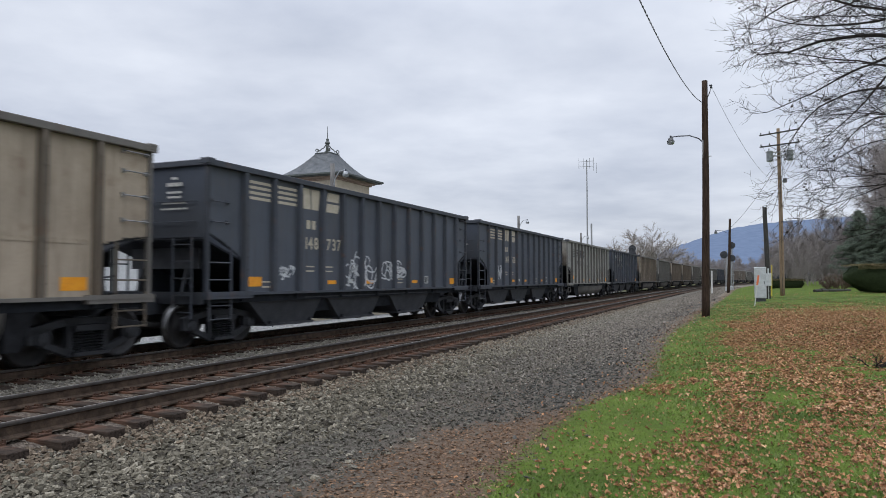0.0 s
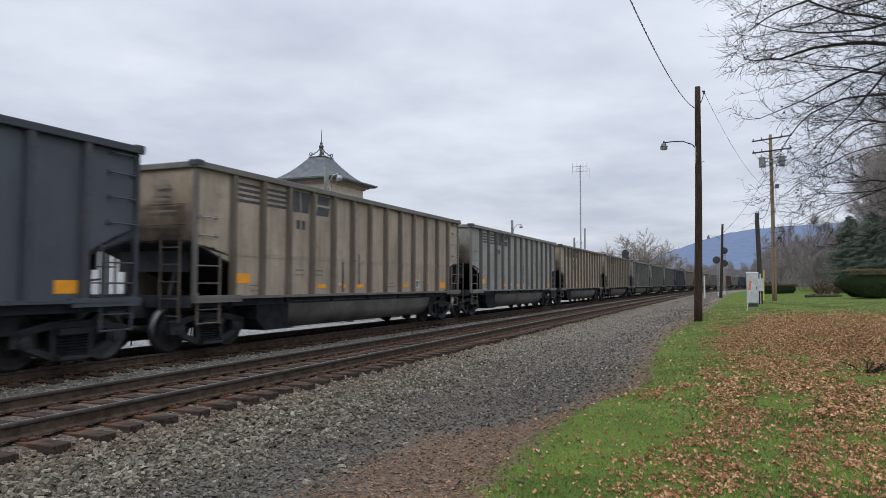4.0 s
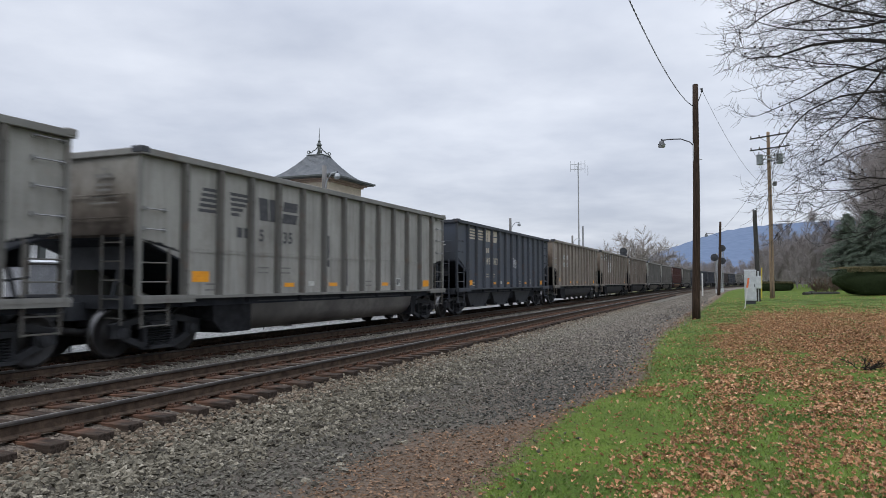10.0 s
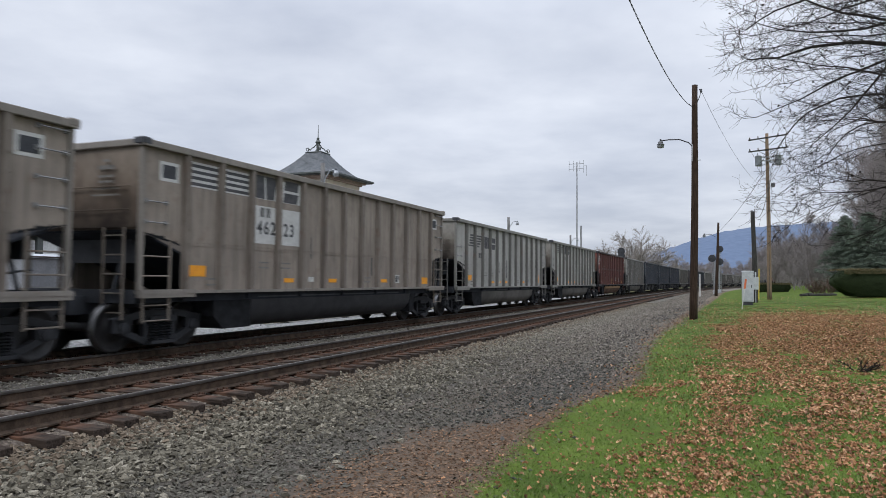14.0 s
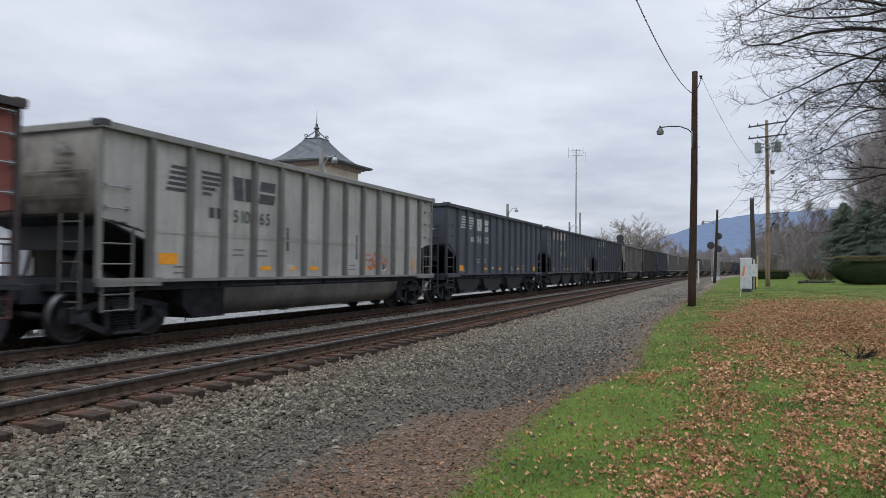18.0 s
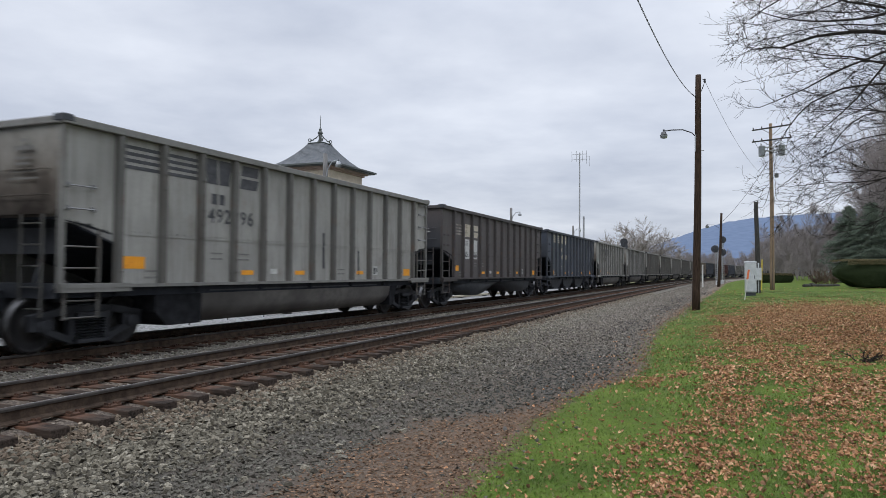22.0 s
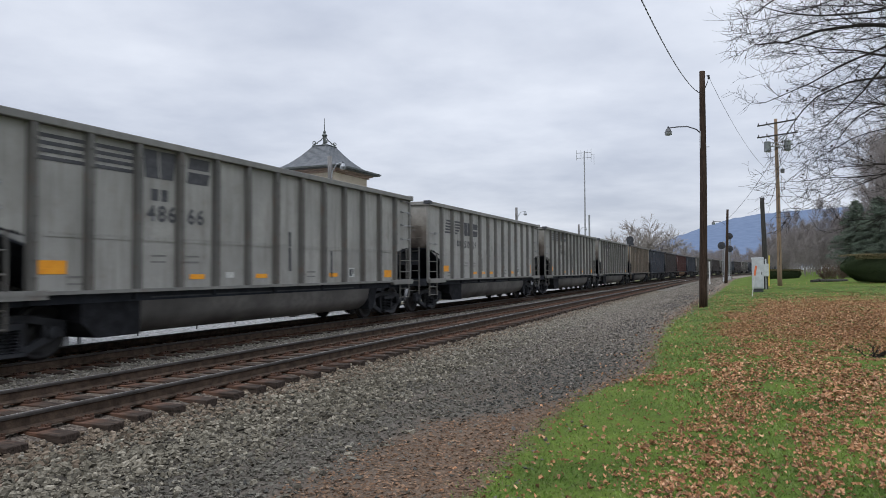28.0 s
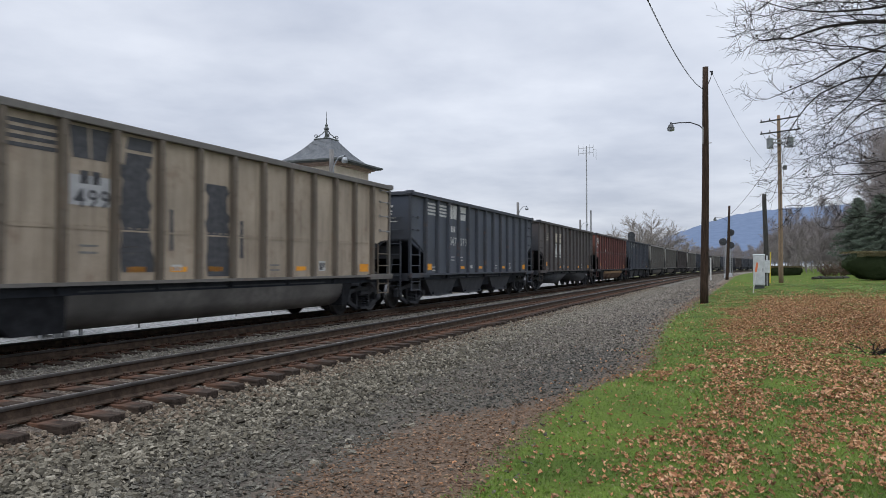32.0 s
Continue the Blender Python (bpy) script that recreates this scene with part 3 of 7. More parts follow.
    # leaf mould between the gravel and the lawn, only close by
    rs = nt.nodes.new("ShaderNodeMapRange")
    rs.inputs["From Min"].default_value, rs.inputs["From Max"].default_value = 14.5, 12.0
    nt.links.new(s, rs.inputs["Value"])
    rf = nt.nodes.new("ShaderNodeMapRange")          # and again as dry grass further off
    rf.inputs["From Min"].default_value, rf.inputs["From Max"].default_value, rf.inputs["To Max"].default_value = 26.0, 40.0, 0.85
    nt.links.new(s, rf.inputs["Value"])
    near = math2(nt, 'MAXIMUM', math2(nt, 'MAXIMUM', rs.outputs[0], rf.outputs[0]), math2(nt, 'MULTIPLY', broad, 0.75))
    col = mixc(nt, math2(nt, 'MULTIPLY', past(5.05, 0.5), near), col, earth)
    col = mixc(nt, past(5.95, 0.12), col, turf)
    col = mixc(nt, past(120.0, 30.0), col, field)
    nt.links.new(col, b.inputs["Base Color"])
    relief(nt, b, speck, 0.6, 0.03)
    return m


def build_ground():
    s = np.concatenate([np.arange(-660, -40, 20), np.arange(-40, -6, 2), np.arange(-6, 50, 0.5), np.arange(50, 140, 2), np.arange(140, 300, 5), np.arange(300, 960, 20)])
    o = np.concatenate([np.arange(-400, -60, 40), np.arange(-60, -10, 5), np.arange(-10, 14, 0.25), np.arange(14, 40, 2), np.arange(40, 120, 8), np.arange(120, 401, 40)])
    S, O = np.meshgrid(s, o, indexing="ij")
    X, Y = along(S, O)
    Z = ground_z(S, O)
    lawn = np.clip((O - 6) / 2, 0, 1)
    Z = Z + lawn * 0.03 * (np.sin(X * 1.3 + 0.7 * Y) * np.sin(Y * 0.9) + 0.6 * np.sin(X * 3.1) * np.sin(Y * 2.7))
    v = np.stack([X, Y, Z], -1).reshape(-1, 3)
    n, k = S.shape
    i, j = np.meshgrid(np.arange(n - 1), np.arange(k - 1), indexing="ij")
    a = (i * k + j).ravel()
    f = np.stack([a, a + k, a + k + 1, a + 1], 1)[:, ::-1]
    # measured so that the lawn always begins at 5.95 and the leaf mould at 4.95
    rows = []
    for k, a in enumerate(s):
        edge, mould = np.interp(a, LAWN_S, LAWN_O), np.interp(a, LITTER_S, LITTER_O)
        rows.append(np.interp(o, [-400, 3.4, mould, edge, edge + 4, 401], [-400, 3.4, 4.95, 5.95, 9.95, 401]))
    uvs = np.stack([S, np.array(rows)], -1).reshape(-1, 2)
    # the rest of the valley floor, out to the horizon
    base = len(v)
    far = 4300.0
    fv = np.array([(-far, -far, -0.9), (far, -far, -0.9), (far, far, -0.9), (-far, far, -0.9)])
    v, f = np.vstack([v, fv]), np.vstack([f, [[base, base + 1, base + 2, base + 3]]])
    uvs = np.vstack([uvs, np.full((4, 2), 300.0)])
    me = from_arrays("ground", v, f, ground_material(), True)
    layer = me.uv_layers.new(name="line")
    layer.data.foreach_set("uv", uvs[f.ravel()].astype(np.float32).ravel())
    tagged(new("ground", me), "gravel cess, leaf mould and mown lawn beside the tracks", "ground", "", "structure")


build_ground()

CUBE_F = np.array([(3, 2, 1, 0), (4, 5, 6, 7), (0, 1, 5, 4), (1, 2, 6, 5), (2, 3, 7, 6), (3, 0, 4, 7)])
BLOCK_V = np.array([(-1, -0.75, -0.8), (0.8, -1, -0.75), (1.05, 0.7, -0.85), (-0.8, 0.95, -0.7), (-0.75, -0.6, 0.55), (0.6, -0.7, 0.8), (0.7, 0.75, 0.5), (-0.8, 0.5, 0.8)])
CHIP_V = np.array([(1, 0, 0), (-1, 0.2, 0), (0, 1, 0.1), (0.1, -1, 0), (0, 0, 1), (0, 0, -1.0)])
CHIP_F = np.array([(0, 2, 4), (2, 1, 4), (1, 3, 4), (3, 0, 4), (2, 0, 5), (1, 2, 5), (3, 1, 5), (0, 3, 5)])


def strewn(rng, n, s0, s1, o0, o1, bias=1.6):
    """Places thick near the viewer's end of a strip and thinner along it."""
    s = s0 + (s1 - s0) * rng.uniform(0, 1, n) ** bias
    return s, rng.uniform(o0, o1, n)


def pieces(name, label, category, shape, s, o, size, rng, material, sink=0.3, lean=None, flat=(1, 1, 1), stack=0.55):
    x, y = along(s, o)
    z = ground_z(s, o) + size * (sink + rng.uniform(-stack, stack + 0.05, len(s)))
    n = len(s)
    sizes = size[:, None] * rng.uniform(0.6, 1.2, (n, 3)) * np.array(flat)
    me = scatter(name, shape[0], shape[1], np.stack([x, y, z], 1), spins(n, rng, lean), sizes, material)
    return tagged(new(name, me), label, category, "", "stuff")


def build_ballast():
    rng = np.random.default_rng(5)
    s, o = strewn(rng, 90000, 4, 62, 1.1, 4.1, 2.0)
    keep = rng.uniform(0, 1, len(s)) < np.clip((np.interp(s, [9, 20], [3.35, 3.0]) + 0.12 * np.sin(s * 1.3) + 0.1 * np.sin(s * 3.7) - o) / 0.8, 0.05, 1)
    s, o = s[keep], o[keep]
    rusty = rng.uniform(0, 1, len(s)) < np.clip((2.1 - o) / 0.9, 0, 0.8)
    # stones further off take lighter tones that stand for their lit tops
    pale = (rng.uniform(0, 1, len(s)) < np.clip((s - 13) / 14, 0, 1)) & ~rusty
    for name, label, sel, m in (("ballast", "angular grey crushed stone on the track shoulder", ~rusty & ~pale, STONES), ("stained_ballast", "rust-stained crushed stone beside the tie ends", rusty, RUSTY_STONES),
                                ("pale_ballast", "crushed stone further along the shoulder, lit tops painted in", pale, PALE_STONES)):
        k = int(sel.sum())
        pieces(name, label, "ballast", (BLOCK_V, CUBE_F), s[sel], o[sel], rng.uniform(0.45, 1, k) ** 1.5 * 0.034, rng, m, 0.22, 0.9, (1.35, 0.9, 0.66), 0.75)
    s, o = strewn(rng, 76000, 4, 70, -5.6, 1.35, 1.7)
    inner = np.abs(o) < 1.25
    for name, label, sel, m in (("ballast_between_rails", "rust-darkened crushed stone between the near rails", inner, CRIB_STONES), ("ballast_between_tracks", "grey crushed stone between the two tracks", ~inner, PALE_STONES)):
        pieces(name, label, "ballast", (CHIP_V, CHIP_F), s[sel], o[sel], rng.uniform(0.016, 0.036, int(sel.sum())), rng, m, -0.5 if m is CRIB_STONES else 0.0, 0.8, (1.2, 0.9, 0.6))
    s, o = strewn(rng, 116000, 4, 75, 2.3, 6.0, 2.6)
    keep = rng.uniform(0, 1, len(s)) < np.clip((o - 2.3) / 0.6, 0, 1) * np.clip((np.interp(s, LITTER_S, LITTER_O) + 0.25 - o) / 0.6, 0.05, 1)
    s, o = s[keep], o[keep]
    dark = rng.uniform(0, 1, len(s)) < np.clip((o - 3.5) / 1.0, 0, 1) * np.clip(0.6 + 0.5 * np.sin(s * 0.5), 0.2, 0.9)
    # likewise the gravel: its lightness grows with distance by colour
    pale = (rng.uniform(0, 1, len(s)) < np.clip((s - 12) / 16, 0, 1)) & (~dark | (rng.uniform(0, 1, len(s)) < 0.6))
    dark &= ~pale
    for name, label, sel, m in (("service_gravel", "fine grey gravel on the service strip", ~dark & ~pale, FINES), ("pale_gravel", "brown-grey gravel further along the strip, lit tops painted in", pale, FAR_FINES), ("cinder_gravel", "fine dark cinders along the service strip", dark, CINDERS)):
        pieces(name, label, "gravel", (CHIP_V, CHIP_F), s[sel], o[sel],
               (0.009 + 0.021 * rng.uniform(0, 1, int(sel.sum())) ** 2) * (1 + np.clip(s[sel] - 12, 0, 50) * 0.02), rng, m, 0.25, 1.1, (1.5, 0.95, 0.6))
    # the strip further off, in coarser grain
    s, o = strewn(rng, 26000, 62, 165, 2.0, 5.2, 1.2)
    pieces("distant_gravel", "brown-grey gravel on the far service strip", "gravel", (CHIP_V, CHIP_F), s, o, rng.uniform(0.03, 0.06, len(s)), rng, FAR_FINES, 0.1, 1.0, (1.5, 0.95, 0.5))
    # scraps of leaf and bark where the gravel meets the lawn
    s, o = strewn(rng, 80000, 4, 48, 3.7, 6.3, 2.2)
    edge = np.interp(s, LITTER_S, LITTER_O) + 0.12 * np.sin(s * 1.9) + 0.08 * np.sin(s * 4.3 + 1)
    keep = rng.uniform(0, 1, len(s)) < np.clip((o - edge) / 0.5 + 0.4, 0.012, 1) * np.clip((np.interp(s, LAWN_S, LAWN_O) + 0.2 - o) / 0.3, 0, 1) * np.interp(s, [13, 17, 48], [1, 0.5, 0.4])
    s, o = s[keep], o[keep]
    pieces("leaf_litter", "crumbled brown leaf litter along the lawn's edge", "leaf litter", (CHIP_V, CHIP_F), s, o,
           rng.uniform(0.008, 0.021, len(s)) * (1 + np.clip(s - 12, 0, 40) * 0.02), rng, LITTER, 0.3, 0.6, (1.5, 0.9, 0.3))


build_ballast()


def patchy(x, y, scale, seed):
    """Cheap smooth noise in about -1 to 1, for thinning and thickening what is strewn."""
    g = np.random.default_rng(seed).uniform(-1, 1, (64, 64))
    u, v = (0.8 * x + 0.6 * y) * scale * 0.32 + 500, (0.8 * y - 0.6 * x) * scale * 0.32 + 500
    i, j = np.floor(u).astype(int), np.floor(v).astype(int)
    a, b = u - i, v - j
    a, b = a * a * (3 - 2 * a), b * b * (3 - 2 * b)
    i, j = i % 63, j % 63
    return 1.3 * ((g[i, j] * (1 - a) + g[i + 1, j] * a) * (1 - b) + (g[i, j + 1] * (1 - a) + g[i + 1, j + 1] * a) * b)


def lawn_edge(s):
    return np.interp(s, LAWN_S, LAWN_O) + 0.05 * np.sin(s * 0.9 + 1) + 0.05 * np.sin(s * 2.3)


def build_lawn():
    rng = np.random.default_rng(8)
    n = 560000
    s, o = strewn(rng, n, 2.5, 62, 5.3, 22, 2.2)
    o = 5.3 + (o - 5.3) * np.clip(0.35 + (s - 2.5) / 25, 0, 1)
    x, y = along(s, o)
    keep = (o > lawn_edge(s) + 0.35 * rng.normal(size=n) * rng.uniform(0, 1, n)) & (x * x + y * y > 0.2)
    s, o, x, y = s[keep], o[keep], x[keep], y[keep]
    n = len(s)
    blade_v = np.array([(-0.5, 0, 0), (0.5, 0, 0), (0.25, 0.28, 0.75), (0, 0.75, 1.0)])
    blade_f = np.array([(0, 1, 2), (0, 2, 3)])
    far = np.sqrt(x * x + y * y)
    h = rng.uniform(0.016, 0.044, n) * (1 + 0.25 * patchy(x, y, 1.0, 3))
    w = 0.003 + 0.0009 * far
    me = scatter("lawn_grass", blade_v, blade_f, np.stack([x, y, ground_z(s, o) - 0.012], 1), spins(n, rng, 0.5), np.stack([w, h, h], 1), GRASS)
    tagged(new("lawn_grass", me), "short green mown grass on the lawn", "grass", "", "stuff")
    # fallen leaves, curled and lobed
    n = 560000
    s, o = strewn(rng, n, 3.0, 75, 4.6, 24, 1.75)
    x, y = along(s, o)
    # drifts run along the lawn: middle, half width, from, to, weight
    drift = np.zeros(n)
    for mid, half, a, b, w in ((7.45, 0.30, 7.3, 20, 0.95), (8.12, 0.17, 7.3, 13, 0.9), (9.0, 0.42, 8.0, 19, 1.2), (8.6, 0.22, 7.3, 11, 0.7), (6.6, 0.34, 13.4, 15.6, 0.7),
                               (6.55, 0.22, 8.3, 10.4, 0.4), (7.15, 0.25, 7.0, 11, 0.6), (9.2, 0.8, 16, 44, 0.9), (7.9, 0.6, 15, 34, 0.65), (8.6, 0.5, 14, 26, 0.7), (10.6, 0.9, 13, 44, 0.75), (12.6, 1.7, 18, 46, 0.6)):
        wave = 0.14 * np.sin(s * 0.8 + mid * 3) + 0.08 * np.sin(s * 2.1 + mid)
        drift = np.maximum(drift, w * np.exp(-((o - mid - wave) / half) ** 2) * np.clip((s - a) / 1.2, 0, 1) * np.clip((b - s) / (0.3 * (b - a)), 0, 1))
    d = 0.6 * patchy(x, y, 7.0, 11) + 0.65 * patchy(x, y, 15.0, 12) + 0.45 * patchy(x * 1.5, y * 0.7, 2.4, 13)
    far = np.sqrt(x * x + y * y)
    thick = np.clip((o - 5.7) / 0.5, 0.0, 1) * np.clip(1.15 - (o - 17) / 8, 0, 1) * np.clip((54 - s) / 26, 0, 1)
    want = thick * np.clip(drift * (1.35 + 1.15 * d) * (1 + 0.35 * np.clip((s - 14) / 8, 0, 1)) + 0.10 * np.clip(d, 0, 1) + np.where((s > 13) & (o > 6.6), 0.06 * np.clip(0.7 + d, 0, 1), 0), 0.02, 1)
    want = want + np.where(o < 6.2, np.clip(0.02 + 0.06 * d, 0, 1) * np.clip((o - 4.6) / 1.0, 0, 1) * np.clip((30.0 - s) / 8.0, 0.06, 1), 0)
    want = np.maximum(want, np.where(o > lawn_edge(s), np.where(s < 20, 0.075, np.where(s < 50, 0.03, 0.008)), 0.004))
    keep = (rng.uniform(0, 1, n) < want) & (far > 0.6)
    s, o, x, y, far = s[keep], o[keep], x[keep], y[keep], far[keep]
    n = len(s)
    for name, near, rad in (("fallen_leaves", False, (1.0, 0.7, 0.95, 0.6, 0.8, 0.62, 0.9)), ("near_fallen_leaves", True, (1.0, 0.68, 0.86, 0.6, 0.74, 0.55, 0.5, 0.55, 0.74, 0.6, 0.86, 0.68))):
        sel = (far < 9.5) == near
        k, m = len(rad), int(sel.sum())
        rad = np.array(rad)
        ang = np.linspace(0, math.tau, k, endpoint=False)
        inner = np.stack([0.45 * rad * np.cos(ang), 0.4 * rad * np.sin(ang), 0.10 * np.cos(ang)], 1)
        outer = np.stack([1.1 * rad * np.cos(ang), 0.8 * rad * np.sin(ang), 1.0 * (rad * np.sin(ang)) ** 2 + 0.3 * rad * np.cos(ang) + 0.2 * np.sin(3 * ang)], 1)
        if near:
            leaf_v = np.vstack([[(0, 0, 0)], inner, outer])
            leaf_f = np.array([(0, 1 + i, 1 + (i + 1) % k) for i in range(k)] + [(1 + i, 1 + k + i, 1 + k + (i + 1) % k) for i in range(k)] + [(1 + i, 1 + k + (i + 1) % k, 1 + (i + 1) % k) for i in range(k)])
        else:
            leaf_v = np.vstack([[(0, 0, 0)], outer])
            leaf_f = np.array([(0, 1 + i, 1 + (i + 1) % k) for i in range(k)])
        size = rng.uniform(0.012, 0.037, m) * (1 + np.clip(far[sel] - 14, 0, 40) * 0.012) * (1.0 if near else 1.06)
        me = scatter(name, leaf_v, leaf_f, np.stack([x[sel], y[sel], ground_z(s[sel], o[sel]) + (0.008 if near else 0.02) + 0.022 * rng.uniform(0, 1, m)], 1), spins(m, rng, 0.8),
                     size[:, None] * rng.uniform(0.7, 1.15, (m, 3)), LEAVES)
        tagged(new(name, me), "dry brown fallen leaves strewn over the grass", "leaves", "", "stuff")


build_lawn()


# ---- tracks ----
def build_track(centre, first, last, tie_from, tie_to, word):
    """Two rails, the ties under them and the plates between; pieces near the camera are single ties."""
    track = thing("railway_track", "%s railway track with rusty rails on dark timber ties" % word, "track", None, "", "structure")
    s = np.concatenate([np.arange(first, -20, 10), np.arange(-20, 150, 2), np.arange(150, last + 1, 6)]).astype(float)
    head = [(-0.036, -0.012), (-0.03, 0.0), (-0.013, 0.001), (0.03, 0.0), (0.036, -0.012), (0.036, -0.035), (0.009, -0.05), (0.009, -0.135), (0.07, -0.155), (0.07, -0.172),
            (-0.07, -0.172), (-0.07, -0.155), (-0.009, -0.135), (-0.009, -0.05), (-0.036, -0.035)]
    n = len(head)
    for side in (-0.755, 0.755):
        rings = []
        for a, z in head:
            x, y = along(s, np.full_like(s, centre + side + a))
            rings.append(np.stack([x, y, np.full_like(s, z)], 1))
        v = np.stack(rings, 1).reshape(-1, 3)
        faces, tops = [], []
        for i in range(len(s) - 1):
            for k in range(n):
                faces.append((i * n + k, i * n + (k + 1) % n, (i + 1) * n + (k + 1) % n, (i + 1) * n + k))
                # 2: dull top and edges, the near side with shade put into its colour
                tops.append({0: 2, 1: 1, 2: 2, 3: 2, 4: 2}.get(k, 0))
        me = from_arrays("rail", v, np.array(faces), RAIL_SIDE)
        me.materials.append(RAIL_TOP)
        me.materials.append(RAIL_DULL_SHADE)
        me.polygons.foreach_set("material_index", np.array(tops, dtype=np.int32))
        part("rail", me, track)

    def tie_form(bm):
        box(bm, -0.115, 0.115, -1.3, 1.3, -0.36, -0.186)

    tie = made("tie", tie_form, TIE_NEAR, False, 0.008)
    rng = random.Random(3)
    rest, spots = [], []
    at = first
    while at < last:
        m = rail_frame(at, centre + rng.uniform(-0.05, 0.05)) @ pose(0, 0, rng.uniform(-0.008, 0.004), 0, 0, rng.uniform(-1.2, 1.2))
        spots.append(at)
        if tie_from <= at <= tie_to:
            part("tie", tie, track, m)
        elif -25 < at < 320:
            rest.append(m)
        at += 0.505 + rng.uniform(-0.03, 0.03)
    tv = np.array([(x, y, z, 1) for x in (-0.115, 0.115) for y in (-1.3, 1.3) for z in (-0.36, -0.186)])
    tf = np.array([(0, 1, 3, 2), (4, 6, 7, 5), (0, 4, 5, 1), (2, 3, 7, 6), (1, 5, 7, 3), (0, 2, 6, 4)])
    v = np.concatenate([(tv @ np.array(m).T)[:, :3] for m in rest])
    f = np.concatenate([tf + 8 * i for i in range(len(rest))])
    far_ties = part("distant_ties", from_arrays("distant_ties", v, f, TIE_WOOD), track)
    tagged(far_ties, "", "", "", "stuff")

    # plates and spikes under both rails
    def plates(bm):
        for at2 in (a for a in spots if 2 < a < 60):
            for side in (-0.755, 0.755):
                m = rail_frame(at2, centre + side)
                box(bm, -0.09, 0.09, -0.17, 0.17, -0.187, -0.166, m)
                for a in (-0.06, 0.06):
                    for b in (-0.085, 0.085, 0.14, -0.14):
                        box(bm, a - 0.012, a + 0.012, b - 0.014, b + 0.014, -0.17, -0.142, m)
                # rail anchors, dark lumps beside each tie
                box(bm, 0.125, 0.16, -0.085, 0.085, -0.20, -0.15, m)
    p = part("tie_plates", made("tie_plates", plates, PLATE), track, None, "rust-red steel tie plates and spikes")
    tagged(p, "", "", "", "stuff")
    return track


TRACKS = [(0.0, -60, 880, 3.0, 90.0, "empty near"), (-TRACK_GAP, -640, 900, 5.0, 70.0, "occupied far")]


# ---- the train ----
HALF, WIDE, TOP, SILL = 7.33, 1.46, 3.90, 1.12      # half length of a body, half width, top, sill height
PITCH = 16.15
RIB_X = [-HALF + 1.14 + 1.03 * i for i in range(13)]
RIB_H = [-HALF + 1.17 + 1.03 * i for i in range(13)]      # on the hoppers
AXLE, TRUCK, WHEEL_R = 0.89, 6.38, 0.46


def side_outline(cut):
    """Body side with the corners cut away over the trucks."""
    high, low = (2.40, 1.86) if cut > 1.15 else (2.20, 2.00)
    return [(-HALF, high), (-HALF + cut, low), (-HALF + cut, SILL), (HALF - cut, SILL), (HALF - cut, low), (HALF, high), (HALF, TOP - 0.1), (-HALF, TOP - 0.1)]


def car_side(sign, cut):
    def build(bm):
        y = sign * WIDE
        prism(bm, side_outline(cut), y - sign * 0.03, y)
        if cut > 1.15:
            return
        # a lapped seam along the side with a row of rivet heads
        box(bm, -HALF + 1.4, HALF - 1.4, min(y, y + sign * 0.012), max(y, y + sign * 0.012), 2.02, 2.05)
        for i in range(66):
            x = -HALF + 1.5 + i * 0.181
            box(bm, x, x + 0.03, min(y, y + sign * 0.02), max(y, y + sign * 0.02), 2.07, 2.10)
    return build


def rib_form(bm):
    o = [(-0.085, 0), (-0.055, 0.105), (0.055, 0.105), (0.085, 0)]
    prism(bm, o, SILL + 0.02, TOP - 0.13, "z")
    for z in (1.35, 1.62, 1.9, 2.04, 2.3, 2.6, 2.9, 3.2, 3.5):      # rivet heads down its face
        box(bm, -0.05, -0.02, 0.10, 0.117, z, z + 0.03)
        box(bm, 0.02, 0.05, 0.10, 0.117, z, z + 0.03)


def soot_form(cut, seed):
    """Coal dust caked in a ragged fringe above the cut corner; x runs inward from the body's end."""
    def build(bm):
        high, low = (2.40, 1.86) if cut > 1.15 else (2.20, 2.00)
        r = random.Random(seed)
        n = 60
        lo, hi = [], []
        for i in range(n + 1):
            u = i / n
            z = high + (low - high) * u
            lo.append(bm.verts.new((0.03 + u * (cut - 0.12), 0, z + 0.004)))
            hi.append(bm.verts.new((0.03 + u * (cut - 0.12), 0, z + 0.012 + abs(r.gauss(0, 0.022)) + 0.03 * math.sin(math.pi * u) ** 2)))
        for i in range(n):
            bm.faces.new((lo[i], lo[i + 1], hi[i + 1], hi[i]))
    return build


def cap_form(bm):
    """A raised corner plate on the rim."""
    box(bm, -0.11, 0.11, -0.13, 0.13, -0.105, 0.03)


def plate_ring(bm):
    """The top chord round the rim."""
    for y in (-1, 1):
        box(bm, -HALF - 0.06, HALF + 0.06, *sorted((y * (WIDE - 0.05), y * (WIDE + 0.115))), TOP - 0.13, TOP)
        box(bm, -HALF - 0.05, HALF + 0.05, *sorted((y * (WIDE - 0.02), y * (WIDE + 0.02))), TOP, TOP + 0.02)
    for x in (-1, 1):
        box(bm, *sorted((x * (HALF - 0.06), x * (HALF + 0.075))), -WIDE + 0.04, WIDE - 0.04, TOP - 0.128, TOP - 0.003)


